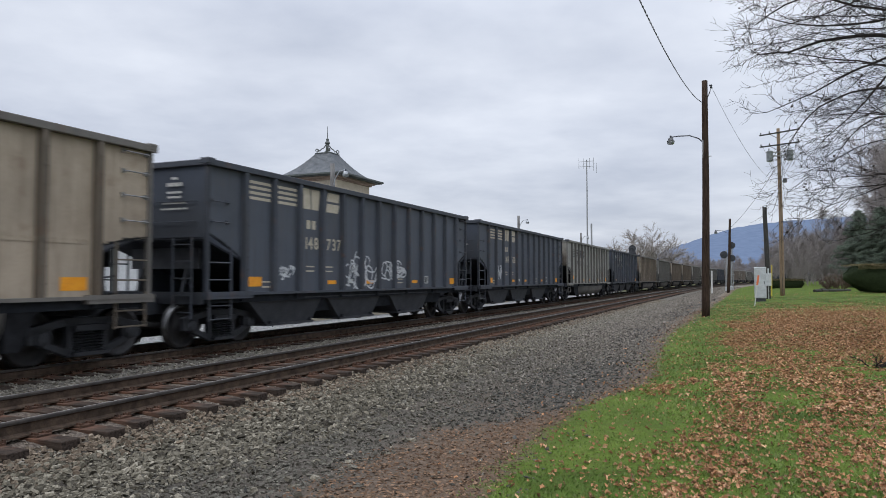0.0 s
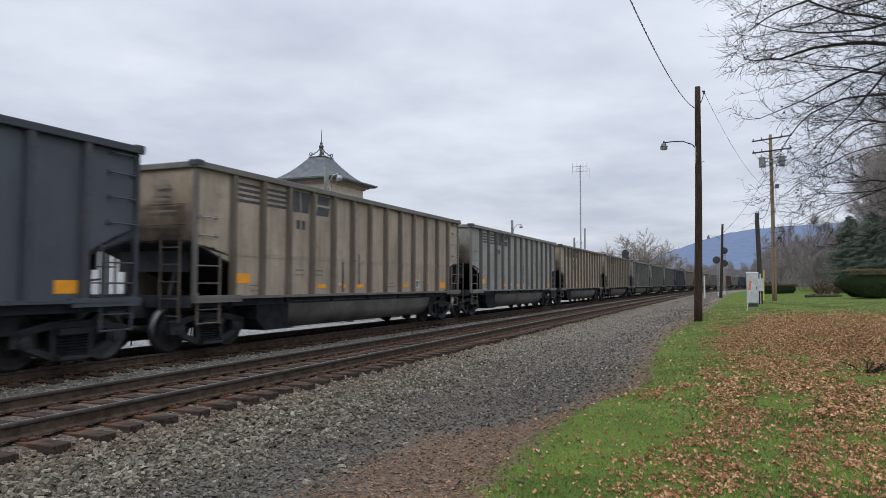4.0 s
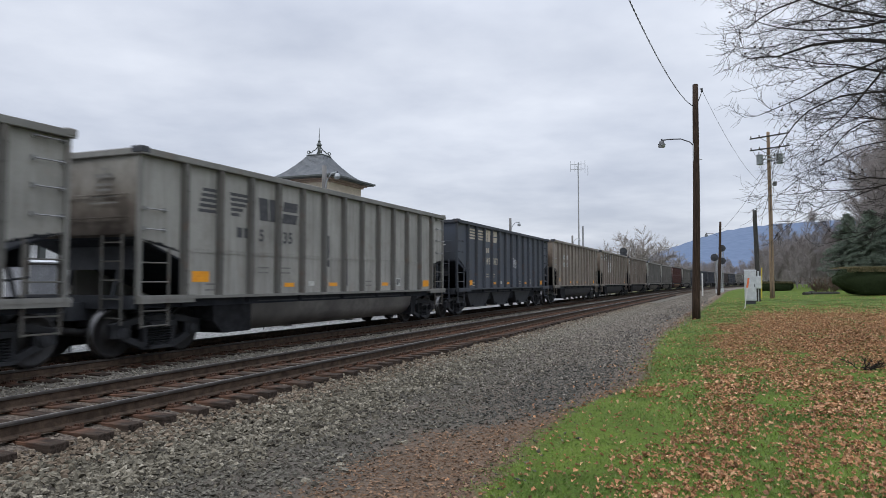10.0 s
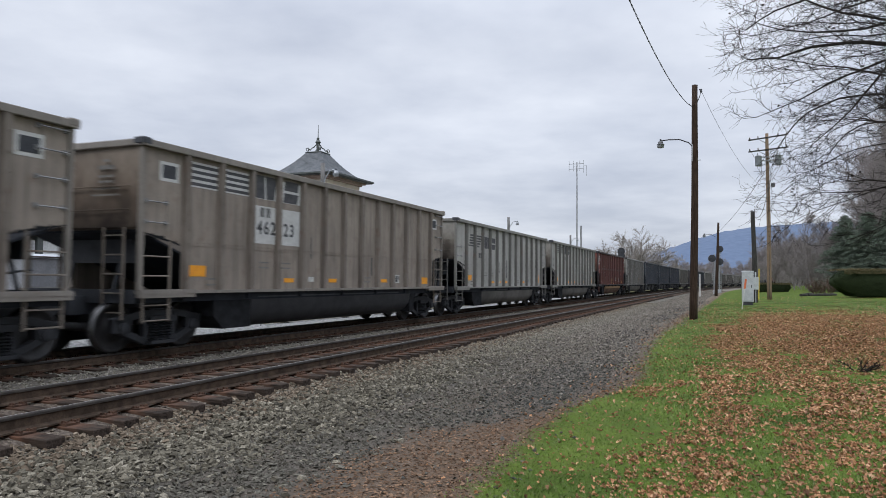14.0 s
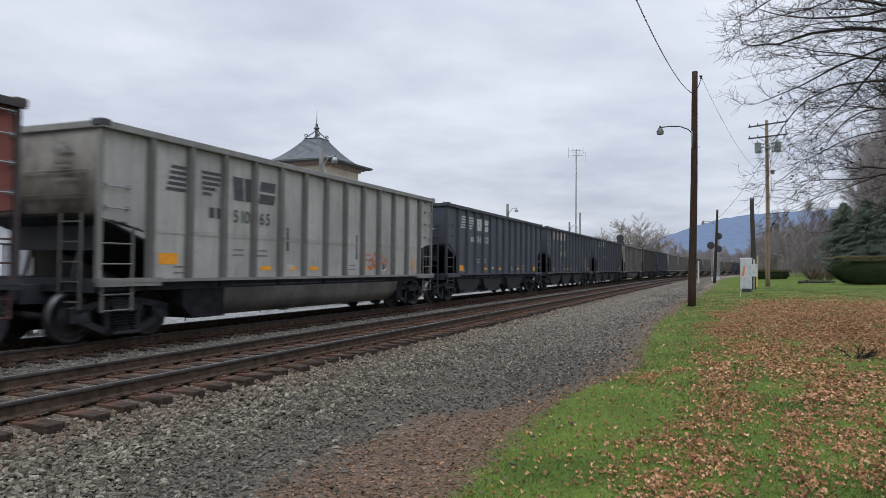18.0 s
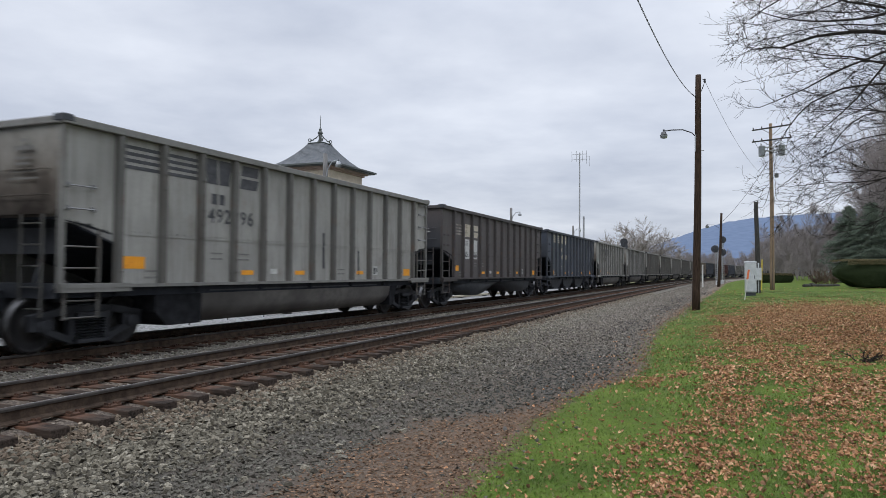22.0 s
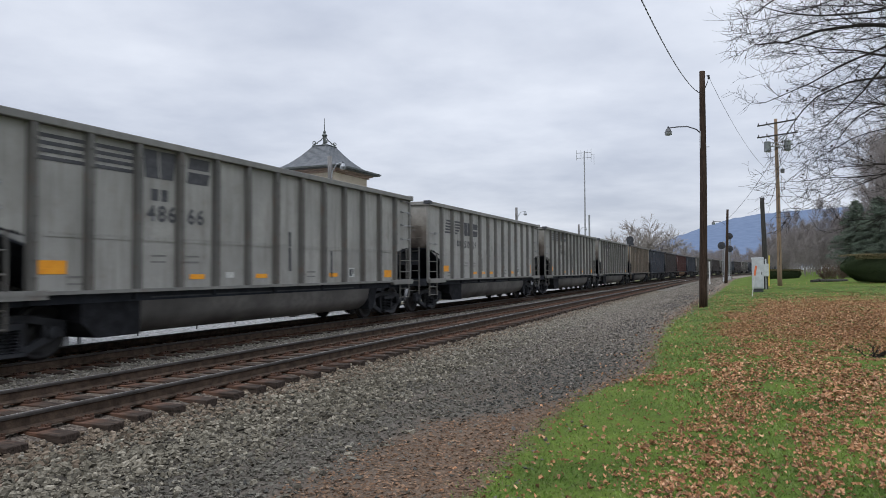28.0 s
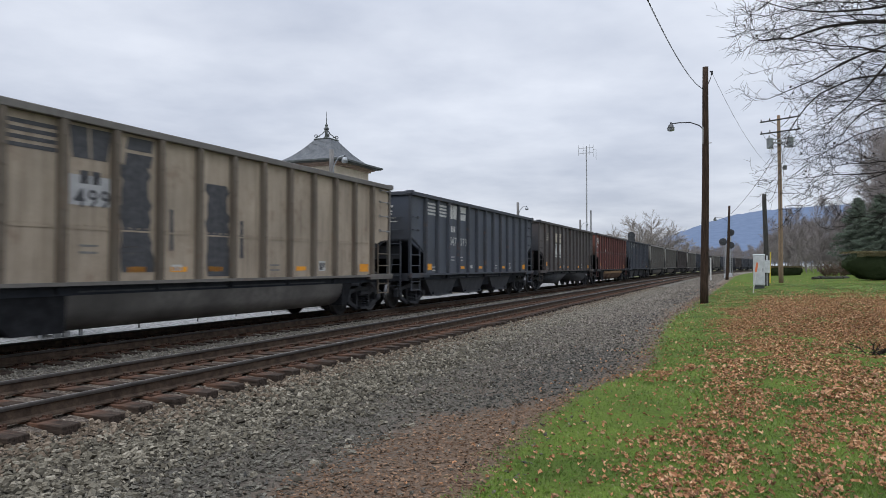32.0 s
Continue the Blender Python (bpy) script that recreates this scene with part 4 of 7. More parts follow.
def end_wall_form(sign):
    def build(bm):
        x = sign * HALF
        box(bm, *sorted((x, x - sign * 0.03)), -WIDE + 0.02, WIDE - 0.02, 2.26, TOP - 0.1)
        for z in (2.62, 3.05):      # grab rails right across the end
            tube(bm, [(x, -WIDE + 0.25, z), (x + sign * 0.07, -WIDE + 0.3, z), (x + sign * 0.07, WIDE - 0.3, z), (x, WIDE - 0.25, z)], 0.014, 5)
        box(bm, *sorted((x, x + sign * 0.02)), -WIDE + 0.1, WIDE - 0.1, 2.30, 2.36)
    return build


def slope_form(sign):
    def build(bm):
        a, b = (HALF - 0.03, 2.26), (HALF - 3.6, 1.0)
        o = [(sign * a[0], a[1]), (sign * b[0], b[1]), (sign * b[0], b[1] - 0.04), (sign * a[0], a[1] - 0.04)]
        prism(bm, o, -WIDE + 0.035, WIDE - 0.035)
    return build


def sill_form(sign):
    def build(bm):
        y = sign * (WIDE - 0.02)
        box(bm, -HALF - 0.05, HALF + 0.05, *sorted((y, y + sign * 0.14)), SILL - 0.03, SILL + 0.03)
        for x in (-1, 1):         # deeper under the cut corners
            box(bm, *sorted((x * (HALF + 0.04), x * (HALF - 1.38))), *sorted((y + sign * 0.01, y + sign * 0.13)), SILL - 0.10, SILL + 0.05)
    return build


def web_form(sign):
    def build(bm):
        y = sign * (WIDE - 0.06)
        box(bm, -HALF, HALF, *sorted((y - sign * 0.06, y + sign * 0.02)), SILL - 0.19, SILL - 0.03)
        for x in RIB_X[::2]:
            box(bm, x - 0.03, x + 0.03, *sorted((y, y + sign * 0.1)), SILL - 0.16, SILL - 0.032)
    return build


def corner_post_form(bm):
    box(bm, -0.042, 0.042, -0.042, 0.042, SILL, TOP - 0.12)
    for i in range(18):
        z = 1.5 + i * 0.125
        box(bm, -0.047, 0.047, -0.047, 0.047, z, z + 0.03)


def ladder_form(bm):
    """Side ladder under the cut corner; x runs inward from the post."""
    tube(bm, [(0.72, 0, SILL - 0.55), (0.72, 0, 2.08)], 0.028, 5)
    tube(bm, [(0.06, 0, SILL - 0.55), (0.06, 0, SILL + 0.1)], 0.028, 5)
    for z in (0.60, 0.88, 1.42, 1.78):
        tube(bm, [(0.03, 0, z), (0.75, 0, z)], 0.016, 5)


def grab_form(bm):
    tube(bm, [(0, 0.03, 0), (0, -0.06, 0), (0.5, -0.06, 0), (0.5, 0.03, 0)], 0.014, 5)
    box(bm, -0.03, 0.03, -0.01, 0.03, -0.03, 0.05)
    box(bm, 0.47, 0.53, -0.01, 0.03, -0.03, 0.05)


def end_ladder_form(bm):
    for y in (-0.25, 0.25):
        tube(bm, [(0, y, SILL - 0.5), (0, y, 2.3)], 0.025, 5)
    for z in (0.75, 1.1, 1.45, 1.8, 2.15):
        tube(bm, [(0, -0.25, z), (0, 0.25, z)], 0.015, 5)


def platform_form(sign):
    def build(bm):
        box(bm, *sorted((sign * (HALF - 1.35), sign * (HALF + 0.05))), -WIDE + 0.1, WIDE - 0.1, SILL - 0.09, SILL - 0.04)
        box(bm, *sorted((sign * (HALF - 0.02), sign * (HALF + 0.04))), -WIDE + 0.05, WIDE - 0.05, SILL - 0.2, SILL + 0.05)
        box(bm, *sorted((sign * (HALF - 0.42), sign * (HALF - 0.36))), -0.95, 0.95, 1.66, 2.12)
        for y in (-0.62, 0.62):   # struts up to the slope sheet
            tube(bm, [(sign * (HALF - 0.2), y, SILL - 0.05), (sign * (HALF - 0.5), y, 2.1)], 0.04, 5)
    return build


def centre_sill_form(bm):
    box(bm, -7.75, 7.75, -0.19, 0.19, 0.70, 1.04)
    for x in (-TRUCK, TRUCK):
        box(bm, x - 0.25, x + 0.25, -1.3, 1.3, 0.92, 1.06)


def coupler_form(sign):
    def build(bm):
        box(bm, *sorted((sign * 7.7, sign * 7.95)), -0.09, 0.09, 0.76, 0.95)
        box(bm, *sorted((sign * 7.9, sign * 8.08)), -0.14, 0.10, 0.70, 1.0)
        box(bm, *sorted((sign * 7.98, sign * 8.12)), 0.02, 0.13, 0.74, 0.96)
    return build


def hose_form(sign):
    def build(bm):
        pts = [(sign * 7.75, 0.35, 0.8), (sign * 7.9, 0.36, 0.62), (sign * 8.02, 0.3, 0.46), (sign * 8.07, 0.2, 0.44)]
        tube(bm, pts, 0.025, 5)
    return build


def tub_form(sign):
    """One of the two round-bottomed troughs that hang between the trucks."""
    def build(bm):
        rows = []
        for x, drop in ((-3.95, 0.0), (-3.94, 0.68), (-3.9, 0.70), (4.6, 0.70), (4.64, 0.68), (4.65, 0.0)):
            ring = []
            for k in range(9):
                a = math.pi * k / 8
                ring.append(bm.verts.new((x, sign * (0.82 - 0.60 * math.cos(a)), SILL - 0.12 - drop * math.sin(a) ** 0.7)))
            rows.append(ring)
        for p, q in zip(rows, rows[1:]):
            for k in range(8):
                bm.faces.new((p[k], p[k + 1], q[k + 1], q[k]))
    return build


def tub_end_form(a, b):
    """Sloped housing between tub end and truck, underbody shade put into its black."""
    def build(bm):
        lo = (a + 0.3, b) if a < 0 else (a, b - 0.3)
        prism(bm, [(a, 1.0), (b, 1.0), (lo[1], 0.33), (lo[0], 0.33), (a, 0.6) if a < 0 else (lo[0], 0.4)], -1.4, 1.4)
    return build


def chute_form(bm):
    """A hopper outlet: a wide mouth that narrows to a gate."""
    a = [(-1.75, -1.38, 1.05), (1.42, -1.38, 1.05), (1.42, 1.38, 1.05), (-1.75, 1.38, 1.05)]
    b = [(-0.75, -1.2, 0.38), (1.15, -1.2, 0.38), (1.15, 1.2, 0.38), (-0.75, 1.2, 0.38)]
    va, vb = [bm.verts.new(p) for p in a], [bm.verts.new(p) for p in b]
    bm.faces.new(va)
    bm.faces.new(vb[::-1])
    for i in range(4):
        bm.faces.new((va[i], vb[i], vb[(i + 1) % 4], va[(i + 1) % 4]))
    box(bm, -0.78, 1.19, -1.25, 1.25, 0.33, 0.38)
    for x in (-0.65, 1.0):       # gate gear
        tube(bm, [(x, -1.3, 0.42), (x, 1.3, 0.42)], 0.04, 6)


def belly_form(bm):
    """A smooth sagging hopper belly between a truck and the car's middle."""
    low = [(-5.25, 0.62), (-4.6, 0.46), (-3.7, 0.39), (-2.9, 0.40), (-2.2, 0.48), (-1.5, 0.64), (-0.9, 0.80), (-0.3, 0.90)]
    prism(bm, [(-5.25, 1.05)] + low + [(-0.3, 1.05)], -1.34, 1.34)


def swoosh_form(bm):
    """The former owner's mark as plain shapes: two nested arches on level bars."""
    for r0, r1, a0 in ((0.30, 0.41, -10), (0.12, 0.21, -35)):
        ring = []
        for k in range(15):
            a = math.radians(a0 + (205 - a0) * k / 14)
            ring.append((bm.verts.new((0.52 + r0 * math.cos(a), 0, 0.24 + r0 * math.sin(a))), bm.verts.new((0.52 + r1 * math.cos(a), 0, 0.24 + r1 * math.sin(a)))))
        for p, q in zip(ring, ring[1:]):
            bm.faces.new((p[0], p[1], q[1], q[0]))
    for x0, x1, z0, z1 in ((-0.02, 0.26, 0.09, 0.18), (-0.02, 0.62, -0.06, 0.03)):
        bm.faces.new([bm.verts.new(p) for p in ((x0, 0, z0), (x1, 0, z0), (x1, 0, z1), (x0, 0, z1))])


def ridge_form(bm):
    """Dark housing over the sills between the hopper mouths."""
    prism(bm, [(-1.15, 0.60), (1.15, 0.60), (1.3, 1.04), (-1.3, 1.04)], -5.3, 5.3, "x")


def floor_form(bm):
    box(bm, -HALF + 3.6, HALF - 3.6, -WIDE + 0.035, WIDE - 0.035, 0.97, 1.0)


def side_frame_form(sign):
    """A cast truss: top and bottom members, two columns and a pedestal over each bearing."""
    def build(bm):
        ya, yb = sorted((sign * 0.96, sign * 1.09))

        def member(a, b, w):
            d = (Vector(b) - Vector(a)).normalized() * w
            prism(bm, [(a[0] - d.y, a[1] + d.x), (b[0] - d.y, b[1] + d.x), (b[0] + d.y, b[1] - d.x), (a[0] + d.y, a[1] - d.x)], ya, yb)
        for s in (-1, 1):
            member((s * 1.14, 0.58), (s * 0.42, 0.72), 0.065)
            member((s * 1.0, 0.44), (s * 0.40, 0.20), 0.06)
            member((s * 0.36, 0.16), (s * 0.36, 0.74), 0.055)
            prism(bm, [(s * 0.72, 0.36), (s * 0.72, 0.64), (s * 1.13, 0.62), (s * 1.13, 0.38)][::s], ya, yb)
        member((-0.42, 0.72), (0.42, 0.72), 0.06)
        member((-0.42, 0.18), (0.42, 0.18), 0.06)
        for x in (-AXLE, AXLE):       # bearing ends
            lathe(bm, [(0.02, 0), (0.10, 0), (0.115, 0.05), (0.115, 0.12), (0.05, 0.14)], Matrix.Translation((x, sign * 1.0, WHEEL_R)) @ pose(0, 0, 0, -90 * sign), 10)
    return build


def springs_form(sign):
    def build(bm):
        for x in (-0.2, 0.0, 0.2):
            z = 0.2
            while z < 0.56:
                lathe(bm, [(0.05, z), (0.085, z + 0.015), (0.05, z + 0.03)], Matrix.Translation((x, sign * 1.1, 0)), 8)
                z += 0.05
        box(bm, -0.33, 0.33, *sorted((sign * 0.94, sign * 0.97)), 0.2, 0.6)
        box(bm, -0.34, 0.34, *sorted((sign * 0.98, sign * 1.2)), 0.56, 0.66)
        box(bm, -0.34, 0.34, *sorted((sign * 0.98, sign * 1.2)), 0.14, 0.2)
    return build


def bolster_form(bm):
    box(bm, -0.2, 0.2, -1.0, 1.0, 0.5, 0.8)
    lathe(bm, [(0.3, 0.78), (0.3, 0.93)], None, 12)


def wheelset_form(bm):
    """Axle and two flanged wheels, round the local y axis."""
    lathe(bm, [(0.085, -0.95), (0.085, 0.95)], pose(0, 0, 0, 90), 10)
    for s in (-1, 1):
        prof = [(0.10, 0.085), (0.16, 0.085), (0.2, 0.03), (0.36, 0.02), (0.39, 0.07), (0.455, 0.07), (0.46, -0.03), (0.487, -0.045), (0.487, -0.06), (0.39, -0.07), (0.36, -0.02), (0.16, -0.05), (0.1, -0.07)]
        lathe(bm, prof, Matrix.Translation((0, s * 0.755, 0)) @ pose(0, 0, 0, 90 if s < 0 else -90), 28)


def brake_wheel_form(bm):
    for k in range(16):
        a, b = math.tau * k / 16, math.tau * (k + 1) / 16
        tube(bm, [(0, 0.27 * math.cos(a), 0.27 * math.sin(a)), (0, 0.27 * math.cos(b), 0.27 * math.sin(b))], 0.014, 4)
    for k in range(5):
        a = math.tau * k / 5
        tube(bm, [(0, 0, 0), (0, 0.27 * math.cos(a), 0.27 * math.sin(a))], 0.012, 4)


def brake_gear_form(bm):
    lathe(bm, [(0.12, 0), (0.14, 0.03), (0.14, 0.5), (0.12, 0.55)], Matrix.Translation((5.55, -0.75, 1.35)) @ pose(0, 0, 0, 0, 90), 12)
    box(bm, 6.2, 6.6, -0.95, -0.6, 1.2, 1.5)
    tube(bm, [(6.1, -0.8, 1.35), (7.2, -0.8, 1.5)], 0.02, 5)


def rect(w, h, skew=0.0):
    def build(bm):
        bm.faces.new([bm.verts.new(p) for p in ((0, 0, 0), (w, 0, 0), (w + skew, 0, h), (skew, 0, h))])
    return build


def bars_form(rows, w, h, gap, skew=0.0, shrink=0.0):
    """Stacked bars, the top one first; each lower one may be shorter."""
    def build(bm):
        for i in range(rows):
            z = (rows - 1 - i) * (h + gap)
            x0 = skew * z
            ww = w - shrink * i
            bm.faces.new([bm.verts.new(p) for p in ((x0, 0, z), (x0 + ww, 0, z), (x0 + ww + skew * h, 0, z + h), (x0 + skew * h, 0, z + h))])
    return build


def tag_form(bm):
    """The dark fields inside a framed data panel."""
    for x0, x1, z0, z1 in ((-0.02, 0.09, -0.01, 0.18), (0.115, 0.145, -0.01, 0.18), (0.165, 0.22, 0.05, 0.18)):
        bm.faces.new([bm.verts.new(p) for p in ((x0, 0, z0), (x1, 0, z0), (x1, 0, z1), (x0, 0, z1))])


def end_text_form(bm):
    """Rows of unreadable stencilling, as broken bars about a middle line."""
    r = random.Random(9)
    for z, w, h in ((0.66, 0.16, 0.05), (0.52, 0.42, 0.075), (0.37, 0.40, 0.045), (0.27, 0.36, 0.045), (0.15, 0.62, 0.035), (0.03, 0.72, 0.035)):
        x = 0.25 - w / 2
        while x < 0.25 + w / 2:
            e = min(x + r.uniform(0.04, 0.12), 0.25 + w / 2)
            bm.faces.new([bm.verts.new(p) for p in ((x, 0, z), (e, 0, z), (e, 0, z + h), (x, 0, z + h))])
            x = e + 0.014


def block_mark(bm):
    """First half of the owner's mark as a plain shape: two upright blocks."""
    for p in (((-0.02, 0), (0.31, 0), (0.27, 0.52), (-0.08, 0.52)), ((0.36, 0), (0.66, 0), (0.74, 0.52), (0.32, 0.52))):
        bm.faces.new([bm.verts.new((x, 0, z)) for x, z in p])


def block_mark_b(bm):
    """Second half: two stacked slabs."""
    for p in (((0.0, 0), (0.58, 0), (0.66, 0.23), (0.04, 0.23)), ((0.03, 0.29), (0.62, 0.29), (0.66, 0.52), (0.08, 0.52))):
        bm.faces.new([bm.verts.new((x, 0, z)) for x, z in p])


def small_mark_form(bm):
    """Two plain blocks, for the owner's initials."""
    for x0, x1 in ((0.0, 0.17), (0.24, 0.40)):
        bm.faces.new([bm.verts.new(p) for p in ((x0, 0, 0), (x1, 0, 0), (x1, 0, 0.22), (x0, 0, 0.22))])


def lettering(text, size, material):
    c = bpy.data.curves.new("digits", 'FONT')
    c.body, c.size, c.offset = text, size, 0.004 if text in "9" else 0.009
    ob = new("digits", c)
    me = bpy.data.meshes.new_from_object(ob)
    bpy.data.objects.remove(ob)
    me.transform(pose(0, 0, 0, 90))
    me.materials.clear()
    me.materials.append(material)
    return me


def scrawl_form(seed, w, h, strokes):
    """Spray-can loops: flat ribbons along wandering arcs."""
    def build(bm):
        r = random.Random(seed)
        for _ in range(strokes):
            cx, cz, rx, rz = r.uniform(0.1, 0.9) * w, r.uniform(0.25, 0.75) * h, r.uniform(0.08, 0.22) * w, r.uniform(0.15, 0.45) * h
            a0, a1 = r.uniform(0, 6.3), r.uniform(2.2, 5.5)
            prev = None
            for i in range(13):
                a = a0 + a1 * i / 12
                p = (cx + rx * math.cos(a) + 0.04 * math.sin(3 * a), cz + rz * math.sin(a))
                q = (cx + (rx - 0.045) * math.cos(a) + 0.04 * math.sin(3 * a), cz + (rz - 0.045) * math.sin(a))
                cur = (bm.verts.new((p[0], 0, p[1])), bm.verts.new((q[0], 0, q[1])))
                if prev:
                    bm.faces.new((prev[0], cur[0], cur[1], prev[1]))
                prev = cur
    return build


def stain_form(bm):
    """A ragged dark run down a panel."""
    r = random.Random(5)
    left, right = [], []
    for i in range(15):
        z = 1.9 * i / 14
        left.append(bm.verts.new((0.04 + r.uniform(-0.04, 0.05) + 0.05 * (i % 3 == 0), 0, z)))
        right.append(bm.verts.new((0.80 + r.uniform(-0.07, 0.05) - 0.008 * i, 0, z)))
    for i in range(14):
        bm.faces.new((left[i], right[i], right[i + 1], left[i + 1]))


def car_meshes():
    M = {}
    for s, w in ((-1, "near"), (1, "off")):
        M["side" + w] = made("side_panel", car_side(s, 1.12), PAINTS["grey"])
        M["hside" + w] = made("side_panel", car_side(s, 1.2), PAINTS["grey"])
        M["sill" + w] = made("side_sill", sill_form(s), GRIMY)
        M["web" + w] = made("sill_web", web_form(s), SHADED_SOOT)
        M["tub" + w] = made("tub", tub_form(s), TUB_GREY, True)
        M["frame" + w] = made("side_frame", side_frame_form(s), TRUCK_STEEL, False, 0.012)
        M["springs" + w] = made("spring_nest", springs_form(s), TRUCK_STEEL)
    for s, w in ((-1, "front"), (1, "back")):
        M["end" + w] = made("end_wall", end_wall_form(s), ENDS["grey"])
        M["slope" + w] = made("slope_sheet", slope_form(s), SHADED_SOOT)
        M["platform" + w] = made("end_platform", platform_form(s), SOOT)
        M["coupler" + w] = made("coupler", coupler_form(s), GRIMY, False, 0.015)
        M["hose" + w] = made("air_hose", hose_form(s), SOOT)
    M["cap"] = made("corner_cap", cap_form, SOOT, False, 0.02)
    M["sootg"] = made("soot_stain", soot_form(1.12, 3), COAL_SHADE)
    M["sooth"] = made("soot_stain", soot_form(1.2, 8), COAL_SHADE)
    M["belly"] = made("hopper_belly", belly_form, SOOT, True)
    M["logo"] = made("owner_mark", swoosh_form, WHITE_INK)
    M["flange"] = made("tub_flange", lambda bm: box(bm, -3.9, 4.6, -1.475, -1.43, 0.80, 0.985), TUB_BAND)
    M["siderail"] = made("side_rail", lambda bm: box(bm, -HALF + 1.0, HALF - 1.0, -WIDE - 0.035, -WIDE + 0.01, 2.42, 2.55), RIBS["maroon"])
    M["ochre"] = made("repaint_patch", rect(0.82, 0.5), OCHRE)
    M["ochrebars"] = made("data_bars", bars_form(4, 0.66, 0.035, 0.07), TUB_RUST)
    M["rib"] = made("rib", rib_form, RIBS["grey"])
    M["ring"] = made("top_chord", plate_ring, RIBS["grey"], False, 0.012)
    M["post"] = made("corner_post", corner_post_form, RIBS["grey"])
    M["ladder"] = made("ladder", ladder_form, GRIMY)
    M["grab"] = made("grab_iron", grab_form, LIGHT_STEEL)
    M["endladder"] = made("end_ladder", end_ladder_form, SOOT)
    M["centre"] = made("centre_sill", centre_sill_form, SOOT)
    # this black carries the shade beneath the car
    M["tubfront"] = made("tub_end", tub_end_form(-5.2, -3.96), COAL_SHADE)
    M["tubback"] = made("tub_end", tub_end_form(4.66, 5.2), COAL_SHADE)
    M["chute"] = made("hopper_chute", chute_form, SOOT)
    M["ridge"] = made("hopper_frame", ridge_form, SHADED_SOOT)
    M["floor"] = made("floor_plate", floor_form, SOOT)
    M["bolster"] = made("truck", bolster_form, SOOT)
    M["wheelset"] = made("wheelset", wheelset_form, WHEEL, True)
    M["wheelset"].materials.append(TREAD)
    wheel = M["wheelset"]
    for p in wheel.polygons:      # the running surface is worn bright
        if all(0.44 < math.hypot(wheel.vertices[i].co.x, wheel.vertices[i].co.z) < 0.47 for i in p.vertices):
            p.material_index = 1
    M["brakewheel"] = made("brake_wheel", brake_wheel_form, GRIMY)
    M["brake"] = made("brake_cylinder", brake_gear_form, SOOT)
    M["bigamber"] = made("reflector", rect(0.50, 0.22), ORANGE)
    M["tallamber"] = made("reflector", rect(0.10, 0.95), ORANGE)
    M["amber"] = made("reflector", rect(0.42, 0.10), ORANGE)
    M["bars"] = made("stripe_mark", bars_form(4, 0.86, 0.065, 0.055), DARK_INK)
    M["lean"] = made("stripe_mark", bars_form(5, 0.66, 0.066, 0.044, 0.28), DARK_INK)
    M["taper"] = made("stripe_mark", bars_form(5, 0.78, 0.066, 0.044, -0.1, 0.125), DARK_INK)
    M["markA"] = made("block_mark", block_mark, DARK_INK)
    M["markB"] = made("block_mark", block_mark_b, DARK_INK)
    M["mark"] = made("small_mark", small_mark_form, DARK_INK)
    M["lines"] = made("data_stencil", bars_form(2, 0.36, 0.035, 0.08), DARK_INK)
    M["tag"] = made("data_panel", rect(0.30, 0.26), WHITE_INK)
    M["smalltag"] = made("data_panel", rect(0.26, 0.12), WHITE_INK)
    M["tagbars"] = made("data_bars", tag_form, DARK_INK)
    M["endbars"] = made("end_stencil", end_text_form, WHITE_INK)
    M["patch"] = made("repaint_patch", rect(0.84, 0.50), PATCH)
    M["smallpatch"] = made("repaint_patch", rect(0.52, 0.27), WHITE_PATCH)
    M["winframe"] = made("inspection_plate", rect(0.50, 0.37), WHITE_PATCH)
    M["winpane"] = made("inspection_pane", rect(0.36, 0.25), SOOT)
    M["tallpatch"] = made("repaint_patch", rect(0.80, 0.85), WHITE_PATCH)
    M["lowpatch"] = made("repaint_patch", rect(0.66, 0.80), WHITE_PATCH)
    M["stain"] = made("tar_stain", stain_form, DARK_INK)
    return M


CAR = car_meshes()
FADED_INK = rough_surface("faded_pale_stencil", (0.13, 0.115, 0.10), (0.40, 0.37, 0.33), 3, 0.8)
RED_SPRAY = rough_surface("red_spray_paint", (0.42, 0.09, 0.05), (0.55, 0.2, 0.07), 5, 0.6)
INKS = {"w": WHITE_INK, "d": DARK_INK, "c": CREAM_INK}
WORDS = {"grey": "dusty grey", "pale": "pale grey", "tan": "rust-streaked tan", "brown": "weathered brown", "maroon": "faded maroon", "black": "black", "dark": "dark brown"}


